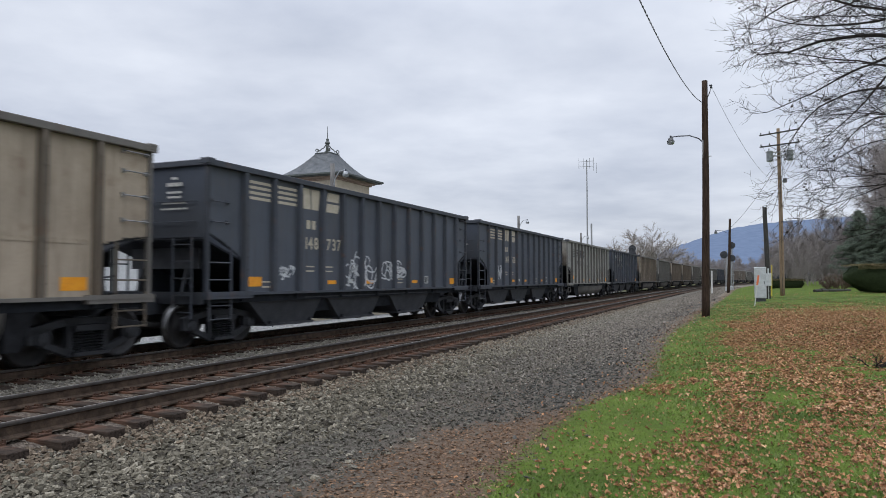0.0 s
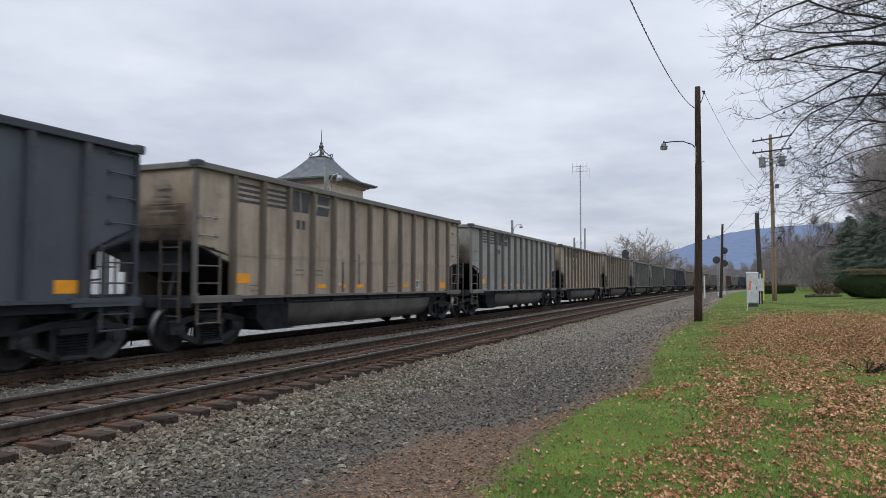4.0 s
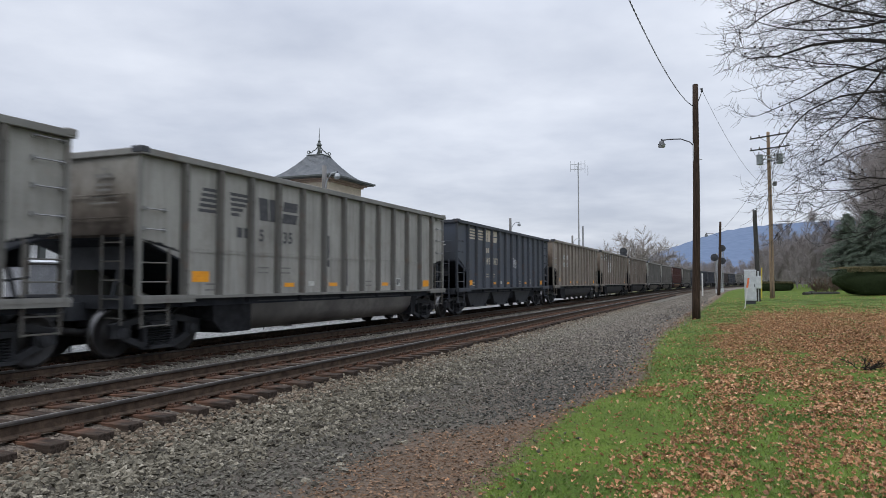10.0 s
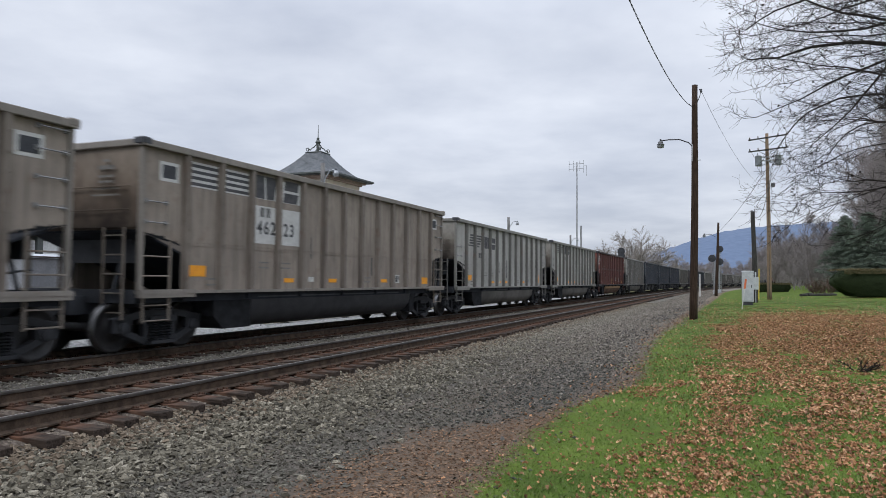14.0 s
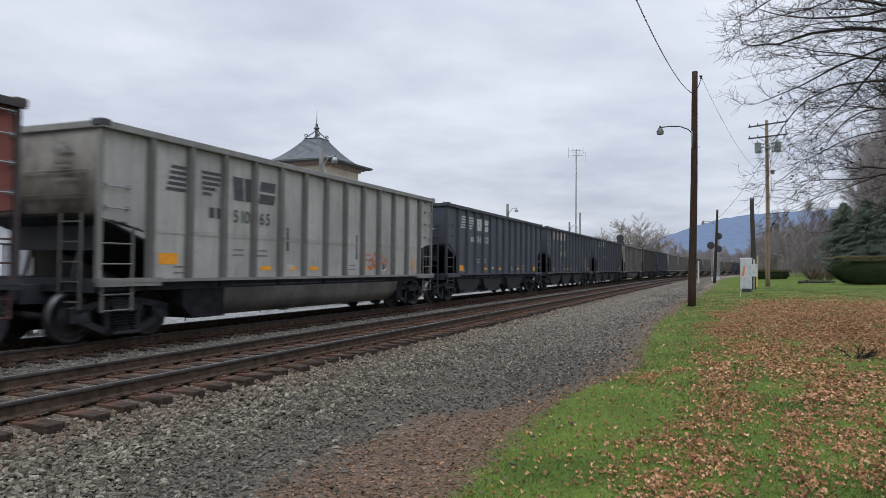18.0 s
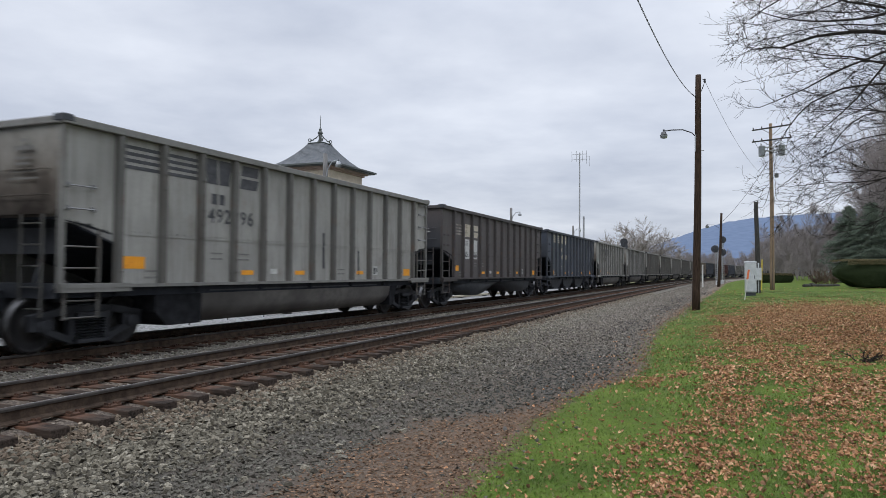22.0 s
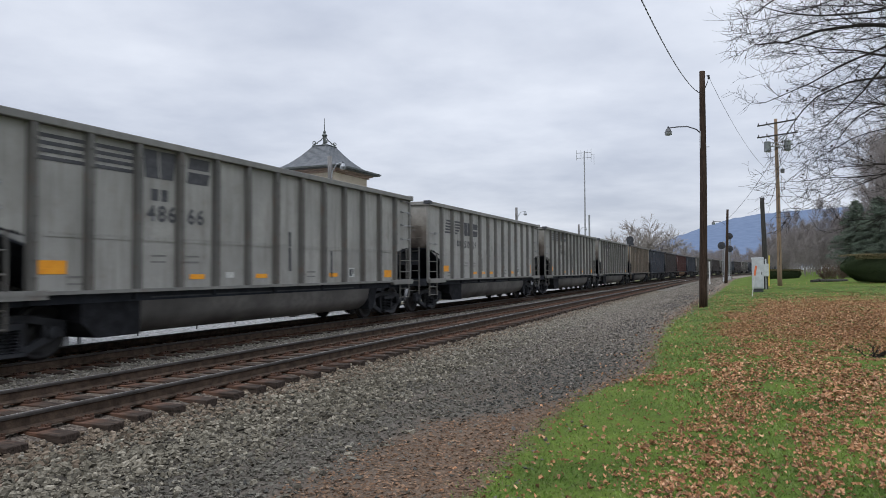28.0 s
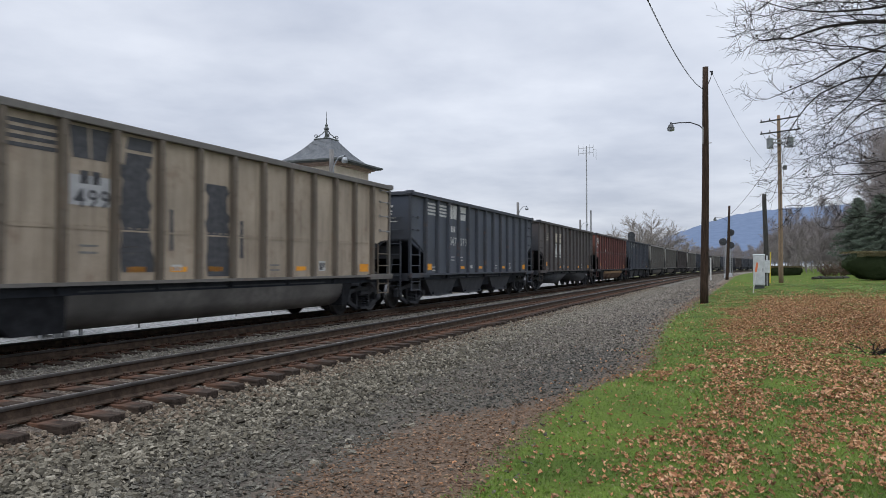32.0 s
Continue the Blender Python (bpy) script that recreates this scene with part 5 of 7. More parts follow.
def coal_car(paint, hopper, digits, ink, extra):
    kind = "hopper car with angled discharge chutes" if hopper else "coal gondola with ribbed steel sides"
    note = {"p":  " and white patches", "g": " and pale graffiti", "r": " and pale graffiti", "h": " and stripe mark"}
    label = "%s %s%s" % (WORDS[paint], kind, next((note[e] for e in note if e in extra), ""))
    car = thing("hopper_car" if hopper else "coal_gondola", label, "freight car", None, "cars of the coal train")
    chutes = hopper or paint == "dark"
    body, rib, end = PAINTS[paint], RIBS[paint], ENDS[paint]
    for w in ("near", "off"):
        part("side_panel", CAR[("hside" if hopper else "side") + w], car, None, "", body)
        part("side_sill", CAR["sill" + w], car, None, "", CHORDS[paint] if paint in ("grey", "pale", "tan", "brown") else GRIMY if paint == "maroon" else rib)
        part("sill_web", CAR["web" + w], car)
        y = -WIDE if w == "near" else WIDE
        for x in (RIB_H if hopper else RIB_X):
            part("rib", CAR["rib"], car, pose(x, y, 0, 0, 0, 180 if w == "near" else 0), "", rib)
        for x in (-1, 1):
            part("corner_cap", CAR["cap"], car, pose(x * (HALF - 0.03), y * (WIDE - 0.01) / WIDE, TOP), "", CHORDS[paint] if hopper or x > 0 else None)
            if y < 0:
                part("soot_stain", CAR["sooth" if hopper else "sootg"], car, pose(x * HALF, y - 0.004, 0) @ Matrix.Diagonal((-x, 1, 1, 1)))
            part("corner_post", CAR["post"], car, pose(x * (HALF - 0.02), y, 0), "", CHORDS[paint])
            flip = pose(x * (HALF - 0.03), y - 0.02 * (1 if y < 0 else -1), 0) @ (Matrix.Identity(4) if x < 0 else pose(0, 0, 0, 0, 0, 180))
            part("ladder", CAR["ladder"], car, flip, "", rib)
            left = (2.62, 3.05) if hopper else (2.40, 2.78)
            for z in (left if x < 0 else (2.47, 2.92, 3.35, 3.70)) if y < 0 else (2.8,):
                turn = pose(0, 0, 0) if y < 0 else pose(0, 0, 0, 0, 0, 180)
                gx = (-HALF + 0.12 if x < 0 else HALF - 0.62) if y < 0 else (-HALF + 0.62 if x < 0 else HALF - 0.12)
                part("grab_iron", CAR["grab"], car, pose(gx, y + (-0.02 if y < 0 else 0.02), z) @ turn, "", rib if paint in ("black", "dark") else None)
        if not chutes:
            part("tub", CAR["tub" + w], car, None, "", TUB_GREY if paint in ("tan", "grey", "pale") else TUB_RUST if paint == "maroon" else GRIMY)
    if not chutes:
        part("tub_end", CAR["tubfront"], car)
        part("tub_end", CAR["tubback"], car)
    if paint == "dark":
        part("hopper_belly", CAR["belly"], car)
        part("hopper_belly", CAR["belly"], car, pose(0, 0, 0, 0, 0, 180))
    elif chutes:
        for x in (-4.25, -1.0, 2.6):
            part("hopper_chute", CAR["chute"], car, pose(x, 0, 0))
        part("hopper_frame", CAR["ridge"], car)
    for w, x in (("front", -1), ("back", 1)):
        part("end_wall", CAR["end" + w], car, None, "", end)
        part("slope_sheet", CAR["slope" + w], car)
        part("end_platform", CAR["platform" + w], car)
        part("coupler", CAR["coupler" + w], car)
        part("air_hose", CAR["hose" + w], car)
        part("end_ladder", CAR["endladder"], car, pose(x * (HALF + 0.07), x * 0.9, 0), "", rib)
    part("top_chord", CAR["ring"], car, None, "", CHORDS[paint])
    part("centre_sill", CAR["centre"], car)
    part("floor_plate", CAR["floor"], car)
    part("brake_wheel", CAR["brakewheel"], car, pose(HALF + 0.12, 0.5, 2.0))
    part("brake_cylinder", CAR["brake"], car)
    axles = []
    for x in (-TRUCK, TRUCK):
        truck = part("truck", CAR["bolster"], car, pose(x, 0, 0))
        for w in ("near", "off"):
            part("side_frame", CAR["frame" + w], truck)
            part("spring_nest", CAR["springs" + w], truck)
        for a in (-AXLE, AXLE):
            axles.append(part("wheelset", CAR["wheelset"], truck, pose(a, 0, WHEEL_R)))
    # marks on the side that faces the lawn, lying on the panels between the ribs
    ink_m = INKS[ink]
    faint = FAINT_INK if ink == "d" else ink_m
    y = -WIDE - 0.006

    def mark(key, x, z, material=None, lift=0.0):
        return part(CAR[key].name.split(".")[0], CAR[key], car, pose(x, y - lift, z), "", material)

    def write(text, size, x, z):
        for c in text:
            me = lettering(c, 0.42, ink_m)
            part("digit", me, car, pose(x, y - 0.004, z) @ Matrix.Scale(size / 0.42, 4))
            x += (max(v.co.x for v in me.vertices) + 0.05) * size / 0.42

    bay = [x + 0.1 for x in (RIB_H if hopper else RIB_X)]
    all_bays = bay
    if "v" not in extra:
        mark("bigamber", bay[0] + (0.16 if "h" in extra else 0.04), 1.27 if hopper else 1.42)
    if paint == "pale":
        part("reflector", CAR["tallamber"], car, pose(bay[11] + 0.5, y - 0.002, 1.3) @ Matrix.Diagonal((1, 1, 0.45, 1)))
    else:
        mark("bigamber", bay[11] + (0.42 if hopper else 0.27), 1.25)
    for i in (3, 4, 5) if "v" in extra else (3, 4, 5, 8) if paint == "pale" or paint == "tan" else (3, 6, 9) if paint == "maroon" else (3, 5, 8):
        mark("amber", bay[i] + 0.22, 1.14 if paint == "maroon" else 1.30)
    mark("lines", bay[0] + 0.55, 1.24, faint)
    mark("tag", bay[9] + 0.2, 1.28)
    mark("tagbars", bay[9] + 0.25, 1.32, None, 0.003)
    part("data_panel", CAR["smalltag"], car, pose(bay[4] + 0.25, y, 1.32))
    mark("lines", bay[2] + 0.25, 1.62, faint)
    mark("lines", bay[3] + 0.1, 1.62, faint)
    mark("lines", bay[7] + 0.2, 1.3, faint)
    if "u" in extra:          # on some cars the marks sit one bay nearer the end
        bay = [x - (bay[1] - bay[0]) for x in bay]
    if paint == "dark":       # faded pale stripes and blocks, set low
        part("stripe_mark", CAR["bars"], car, pose(all_bays[0] + 0.05, y, 2.86), "", FADED_INK)
        part("block_mark", CAR["markA"], car, pose(bay[2] + 0.1, y, 2.82), "", CREAM_INK)
        part("block_mark", CAR["markB"], car, pose(bay[3] + 0.1, y, 2.82), "", CREAM_INK)
    elif "h" in extra:
        zm = 3.02 if hopper else 2.86
        mark("lean", bay[0] + 0.30, zm, ink_m)
        mark("taper", bay[1] + 0.30, zm, ink_m)
        mark("markA", bay[2] + 0.29, zm - 0.02, ink_m)
        mark("markB", bay[3] + 0.1, zm - 0.02, ink_m)
    elif paint == "maroon":
        mark("logo", -HALF + 0.14, 2.92)
    elif "s" not in extra:
        mark("bars", bay[0] + 0.02, 3.22, ink_m)
        mark("bars", bay[1] + 0.02, 3.22, ink_m)
        mark("markA", bay[2] + 0.12, 3.20, ink_m)
        mark("markB", bay[3] + 0.12, 3.20, ink_m)
    if "s" in extra:
        for x, z in ((bay[2] + 0.36, 2.33), (bay[3] + 0.16, 2.33), (bay[2] + 0.30, 2.80), (bay[3] + 0.16, 2.80)):
            mark("smallpatch", x, z, WHITE_PATCH)
    if "v" in extra:
        for x in (bay[0] + 0.02, bay[10] + 0.6):
            part("reflector", CAR["tallamber"], car, pose(x, y - 0.002, 1.25))
    if "p" in extra:
        if paint == "dark":
            mark("lowpatch", bay[2] + 0.06, 1.92)
            mark("lowpatch", bay[3] + 0.0, 1.92)
        else:
            mark("tallpatch", bay[2] + 0.06, 2.18)
            mark("tallpatch", bay[3] + 0.06, 2.18)
        if paint == "brown":      # light patches under the marks, and framed plates at the body's ends
            for b in (2, 3):
                part("repaint_patch", CAR["patch"], car, pose(bay[b] + 0.04, y + 0.003, 3.19), "", WHITE_PATCH)
            for b in (0, 1):
                part("repaint_patch", CAR["patch"], car, pose(bay[b] + 0.03, y + 0.003, 3.19), "", WHITE_PATCH)
            for x in (-HALF + 0.45, HALF - 1.0):
                mark("winframe", x, 3.2)
                mark("winpane", x + 0.07, 3.26, None, 0.003)
        ink_m = DARK_INK
    if "q" in extra:
        mark("patch", bay[2] + 0.06, 2.42)
        mark("stain", bay[3] + 0.0, 1.3)
        mark("stain", bay[5] + 0.1, 1.2)
    zt = (2.48 if "h" in extra else 2.2) if hopper else 2.14 if paint == "maroon" else 2.40
    if "h" in extra:
        mark("mark", bay[1] + 0.5, zt, ink_m)
    else:
        mark("mark", bay[2] + (0.12 if paint == "dark" else 0.36 if "s" in extra else 0.25), 2.44 if paint == "dark" else 2.83 if "s" in extra else zt + (0.50 if hopper else 0.38), ink_m)
    for text, b in zip(digits.split("|"), (2, 3, 1)):
        if text:
            small = "s" in extra
            if paint == "dark":
                write(text, 0.34, bay[b] + (0.16 if b == 2 else 0.03), 1.98)
                continue
            if "h" in extra and not hopper:
                write(text, 0.38, bay[b] + (0.24 if b == 2 else 0.14), zt - 0.04)
                continue
            write(text, 0.31 if small else 0.42, bay[b] + ((0.40 if b == 2 else 0.18) if small else 0.14), 2.36 if small else zt)
    if "r" in extra:
        tagged(part("graffiti", made("graffiti", scrawl_form(13, 0.75, 0.85, 14), SPRAY), car, pose(bay[1] + 0.0, y - 0.002, 1.2)), "", "", "", "stuff")
    if "k" in extra:
        tagged(part("graffiti", made("graffiti", scrawl_form(17, 0.85, 0.42, 18), SPRAY), car, pose(bay[6] + 0.02, y - 0.002, 2.12)), "", "", "", "stuff")
    if paint == "maroon":
        part("tub_flange", CAR["flange"], car, None, "rust-washed band along the tub")
        part("side_rail", CAR["siderail"], car, None, "", rib)
    if "m" in extra:
        mark("ochre", all_bays[5] + 0.02, 3.25)
        mark("ochrebars", all_bays[5] + 0.1, 3.30, None, 0.003)
        mark("ochre", all_bays[5] + 0.02, 1.22)
        for b, seed, w, h in ((7, 21, 0.9, 0.5), (8, 23, 0.6, 0.6), (9, 25, 0.8, 0.6)):
            tagged(part("graffiti", made("graffiti", scrawl_form(seed, w, h, 12), SPRAY), car, pose(all_bays[b] + 0.02, y - 0.002, 1.3)), "", "", "", "stuff")
    if "e" in extra:
        tagged(part("graffiti", made("graffiti", scrawl_form(29, 1.3, 0.6, 16), RED_SPRAY), car, pose(all_bays[8] + 0.2, y - 0.002, 1.25)), "", "", "", "stuff")
    if "g" in extra:
        tagged(part("graffiti", made("graffiti", scrawl_form(4, 1.9, 0.95, 16), SPRAY), car, pose(bay[4] + 0.0, y - 0.002, 1.2)), "", "", "", "stuff")
        tagged(part("graffiti", made("graffiti", scrawl_form(9, 1.9, 0.6, 20), SPRAY), car, pose(bay[6] + 0.0, y - 0.002, 1.4)), "", "", "", "stuff")
        tagged(part("graffiti", made("graffiti", scrawl_form(2, 0.8, 0.3, 9), SPRAY), car, pose(bay[1] + 0.0, y - 0.002, 1.45)), "", "", "", "stuff")
    if paint == "brown":
        car.scale = (1.0, 1.0, 1.025)       # these bodies stand a little higher
    tagged(part("end_stencil", CAR["endbars"], car, pose(-HALF - 0.056, -0.4, 2.85, 0, 0, -90), "", WHITE_INK if paint in ("black", "dark", "maroon") else FAINT_INK), "", "", "", "stuff")
    if not hopper and paint != "dark":       # tarry scrapes down one or two panels
        r = random.Random(sum(map(ord, paint + digits + extra)))
        for b in r.sample((4, 5, 6, 7, 8), 2):
            part("tar_stain", CAR["stain"], car, pose(all_bays[b] + r.uniform(0.1, 0.6), y, r.uniform(1.15, 1.9)) @ Matrix.Diagonal((r.uniform(0.06, 0.16), 1, r.uniform(0.25, 0.5), 1)))
    return car, axles


# colour, hopper?, number by bays, ink, marks: from the head of what is seen
TRAIN = [
    ("tan", 0, "", "d", ""), ("tan", 0, "", "d", ""),
    ("black", 1, "148|737", "c", "g"), ("black", 1, "148|618", "c", "r"), ("grey", 0, "522|63", "d", "h"), ("black", 1, "145|078", "w", "h"),
    ("tan", 0, "", "d", ""), ("grey", 0, "", "d", ""), ("tan", 0, "504|68", "d", ""), ("tan", 0, "496|96", "d", ""), ("grey", 0, "520|", "d", "h"),
    ("grey", 0, "490|16", "d", ""), ("grey", 0, "5|35", "d", "h"), ("black", 1, "148|083", "c", "k"), ("brown", 0, "10|724", "d", "su"), ("brown", 0, "462|67", "d", "p"),
    ("brown", 0, "462|23", "d", "p"), ("pale", 0, "", "d", "h"), ("pale", 0, "", "d", ""), ("maroon", 0, "76|17|50", "c", "um"), ("pale", 0, "510|65", "d", "he"),
    ("black", 1, "146|310", "w", "h"), ("black", 1, "148|736", "c", "v"), ("black", 1, "149|221", "c", ""), ("grey", 0, "492|96", "d", ""), ("dark", 0, "10|235", "d", "pu"),
    ("black", 1, "149|000", "c", ""), ("pale", 0, "514|09", "d", "h"), ("pale", 0, "", "d", "h"), ("grey", 0, "", "d", ""), ("grey", 0, "486|66", "d", ""),
    ("pale", 0, "510|29", "d", "h"), ("grey", 0, "484|56", "d", ""), ("grey", 0, "475|09", "d", ""), ("tan", 0, "499|0", "d", "q"), ("black", 1, "147|079", "w", ""),
    ("dark", 0, "", "d", "p"), ("maroon", 0, "", "w", ""), ("black", 1, "", "w", ""), ("grey", 0, "", "d", ""), ("grey", 0, "", "d", "h"), ("dark", 0, "", "d", ""),
    ("grey", 0, "", "d", ""), ("black", 1, "", "w", ""), ("dark", 0, "", "d", ""), ("grey", 0, "", "d", ""), ("black", 1, "", "w", ""), ("black", 1, "", "w", ""),
    ("dark", 0, "", "d", ""), ("black", 1, "", "w", ""), ("black", 1, "", "w", ""), ("dark", 0, "", "d", ""), ("grey", 0, "", "d", ""),
]


# ---- poles, wires and signals ----
def upright(s, o, dz=0.0, turn=0.0):
    x, y, z = place(s, o, dz)
    return pose(x, y, z, 0, 0, heading(s) + turn)


def pole_form(height, low, high, lean=(0.0, 0.0), sides=12):
    def build(bm):
        n = 9
        pts = [(lean[0] * i / n + 0.02 * math.sin(i * 1.1), lean[1] * i / n + 0.015 * math.sin(i * 0.8 + 1), -0.4 + (height + 0.4) * i / n) for i in range(n + 1)]
        tube(bm, pts, [low + (high - low) * i / n for i in range(n + 1)], sides)
    return build


def head_form(bm):
    """A bucket-shaped street lamp head hanging from its arm; the mouth at z = 0."""
    lathe(bm, [(0.05, 0.30), (0.10, 0.29), (0.13, 0.24), (0.14, 0.16), (0.19, 0.13), (0.19, 0.10), (0.04, 0.10)], None, 14)


def lens_form(bm):
    lathe(bm, [(0.175, 0.10), (0.18, 0.06), (0.17, 0.055), (0.18, 0.02), (0.17, 0.015), (0.175, -0.02), (0.10, -0.05), (0.02, -0.055)], None, 14)


def eye_form(bm):
    lathe(bm, [(0.035, 0.30), (0.045, 0.31), (0.045, 0.39), (0.03, 0.41)], None, 8)


def lamp_on(owner, x, y, z, scale=1.0, arm_pts=None, arm_r=0.028, steel=None, casing=None):
    arm = part("arm", made("arm", lambda bm: tube(bm, arm_pts, arm_r, 6), steel or GRIMY), owner)
    m = Matrix.Translation((x, y, z)) @ Matrix.Diagonal((scale, scale, scale, 1))
    head = part("lamp_head", made("lamp_head", head_form, casing or LAMP_GREY, True), owner, m)
    part("refractor", made("refractor", lens_form, LENS, True), head, None, "ribbed clear refractor bowl")
    part("photocell", made("photocell", eye_form, SOOT), head)
    return arm


def dark_pole():
    p = thing("street_lamp", "dark creosoted timber pole with a bracket lamp on the lawn's edge", "street lamp", upright(37.12, 6.15))
    part("pole", made("pole", pole_form(10.87, 0.185, 0.125, (0.05, -0.12)), POLE_DARK, True), p)
    # the arm reaches over the gravel, across the line of sight
    pts = [(0.0, -0.04, 7.95), (0.05, 0.18, 8.2), (0.1, 0.58, 8.38), (0.2, 1.08, 8.42), (0.22, 1.42, 8.40)]
    lamp_on(p, 0.22, 1.44, 8.10, 0.92, pts)
    part("arm_bracket", made("arm_bracket", lambda bm: (box(bm, -0.06, 0.06, -0.06, 0.04, 7.3, 8.1), tube(bm, [(0, 0.0, 7.35), (0, -0.36, 7.35)], 0.02, 5)), GALV), p)
    part("insulator", made("insulator", lambda bm: (tube(bm, [(0.05, -0.3, 10.65), (0.1, -0.38, 10.62)], 0.03, 6), lathe(bm, [(0.03, 10.5), (0.06, 10.54), (0.04, 10.6), (0.06, 10.64), (0.03, 10.68)], Matrix.Translation((0.1, -0.38, 0)), 8)), SOOT), p)
    return p


dark_pole()


def cross_arm_form(z, length, tilt):
    def build(bm):
        m = Matrix.Translation((0, 0, z)) @ pose(0, 0, 0, tilt)
        box(bm, -0.19, -0.09, -length / 2, length / 2, -0.05, 0.05, m)
        for y in (-length / 2 + 0.12, -length / 4, length / 4, length / 2 - 0.12):
            lathe(bm, [(0.03, 0.06), (0.05, 0.1), (0.035, 0.15), (0.05, 0.19), (0.02, 0.22)], m @ Matrix.Translation((-0.14, y, 0)), 7)
        for y in (-0.7, 0.7):
            tube(bm, [m @ Vector((-0.14, y, -0.05)), m @ Vector((-0.05, 0, -0.6))], 0.02, 4)
    return build


def can_form(bm):
    lathe(bm, [(0.22, 0.0), (0.27, 0.03), (0.28, 0.1), (0.28, 0.82), (0.30, 0.84), (0.30, 0.88), (0.2, 0.95), (0.05, 0.97)], None, 16)
    for a in (0.5, 2.6):
        lathe(bm, [(0.03, 0.9), (0.05, 0.98), (0.035, 1.04), (0.05, 1.1), (0.02, 1.18)], Matrix.Translation((0.13 * math.cos(a), 0.13 * math.sin(a), 0)), 7)


def utility_pole():
    p = thing("utility_pole", "pale weathered timber utility pole carrying two grey transformers", "utility pole", upright(65.82, 10.63))
    part("pole", made("pole", pole_form(13.6, 0.185, 0.12, (0.0, 0.08)), POLE_PALE, True), p)
    part("cross_arm", made("cross_arm", cross_arm_form(13.25, 3.0, -6), POLE_GREY), p)
    part("cross_arm", made("cross_arm", cross_arm_form(12.25, 3.0, -4.5), POLE_GREY), p)
    can = made("transformer", can_form, TRANSFORMER, True)
    for y in (0.75, -0.72):
        part("transformer", can, p, pose(-0.22, y, 10.9) @ Matrix.Scale(0.92, 4), "grey steel transformer can")
    part("bracket", made("bracket", lambda bm: (box(bm, -0.3, -0.1, -0.9, 0.9, 11.3, 11.38), box(bm, -0.3, -0.1, -0.9, 0.9, 11.6, 11.66)), GALV), p)
    part("switch_box", made("switch_box", lambda bm: box(bm, -0.14, 0.14, -0.48, -0.2, 9.15, 9.5), LAMP_GREY, False, 0.02), p)
    part("ground_wire", made("ground_wire", lambda bm: tube(bm, [(-0.21, 0.02, 0.1), (-0.17, 0.02, 6), (-0.15, 0.02, 10.8)], 0.012, 4), WIRE), p)

    def leads(bm):
        for y0, y1 in ((0.75, 1.35), (-0.72, -1.3)):
            tube(bm, [(-0.25, y0, 11.9), (-0.4, (y0 + y1) / 2, 11.6), (-0.2, y1, 12.25)], 0.012, 4)
            tube(bm, [(-0.25, y0, 11.6), (-0.5, y0 * 1.1, 10.7), (-0.3, y0 * 0.5, 9.9), (-0.15, 0, 9.6)], 0.012, 4)
    part("leads", made("lead_wires", leads, WIRE), p)


utility_pole()


def hanging(name, label, a, b, sag, r=0.018, n=24):
    """A cable that hangs between two places."""
    a, b = Vector(a), Vector(b)

    def build(bm):
        pts = []
        for i in range(n + 1):
            u = i / n
            p = a.lerp(b, u)
            p.z -= 4 * sag * u * (1 - u)
            pts.append(p)
        tube(bm, pts, r, 5)
    return tagged(new(name, made(name, build, WIRE)), label, "cable")


def twisted(name, label, a, b, sag, turns, n):
    """Two strands wound round each other between two places."""
    a, b = Vector(a), Vector(b)
    across = (b - a).cross(Vector((0, 0, 1))).normalized()

    def build(bm):
        for phase in (0.0, math.pi):
            pts = []
            for i in range(n + 1):
                u = i / n
                p = a.lerp(b, u)
                p.z -= 4 * sag * u * (1 - u)
                q = turns * math.tau * u + phase
                pts.append(p + across * (0.011 * math.cos(q)) + Vector((0, 0, 0.011 * math.sin(q))))
            tube(bm, pts, 0.009, 4)
    return tagged(new(name, made(name, build, WIRE)), label, "cable")


def in_pole(s, o, x, y, z):
    return (upright(s, o) @ Vector((x, y, z)))[:]


twisted("overhead_cable", "black twisted service cable slung from the dark pole", in_pole(37.12, 6.15, 0.0, 0.16, 9.98), (-5.25, -5.85, 9.6), 1.75, 62, 620)
hanging("overhead_cable", "black service cable from the dark pole to the utility pole", in_pole(37.12, 6.15, 0.1, -0.38, 10.6), in_pole(65.82, 10.63, -0.2, 0.1, 9.0), 0.9, 0.008)
hanging("jumper_cable", "short loop of cable round the dark pole's head", in_pole(37.12, 6.15, -0.12, 0.16, 9.98), in_pole(37.12, 6.15, 0.1, -0.38, 10.55), 0.35, 0.02, 10)
hanging("drop_cable", "black drop cable between the utility pole and the short pole", in_pole(65.82, 10.63, -0.2, 0.0, 9.4), in_pole(58.37, 9.38, 0.0, -0.1, 6.2), 0.8, 0.022)
hanging("drop_cable", "thin wire running down from the utility pole", in_pole(65.82, 10.63, -0.2, 0.3, 10.4), in_pole(97.24, 5.77, 0.0, 0.0, 7.8), 0.5, 0.018)


def short_pole():
    p = thing("service_pole", "grey weathered short timber pole beside the steel cabinet", "pole", upright(58.37, 9.38))
    part("pole", made("pole", pole_form(6.63, 0.18, 0.14, (0.05, 0.13)), POLE_GREY, True), p)
    part("meter_box", made("meter_box", lambda bm: (box(bm, -0.34, -0.16, -0.2, 0.2, 0.95, 1.85), box(bm, -0.26, -0.16, -0.05, 0.05, 1.85, 2.2)), ALU, False, 0.02), p, None, "grey steel meter box")
    part("conduit", made("conduit", lambda bm: tube(bm, [(-0.2, 0.0, 0.0), (-0.2, 0.0, 1.0)], 0.04, 6), GALV), p)


short_pole()


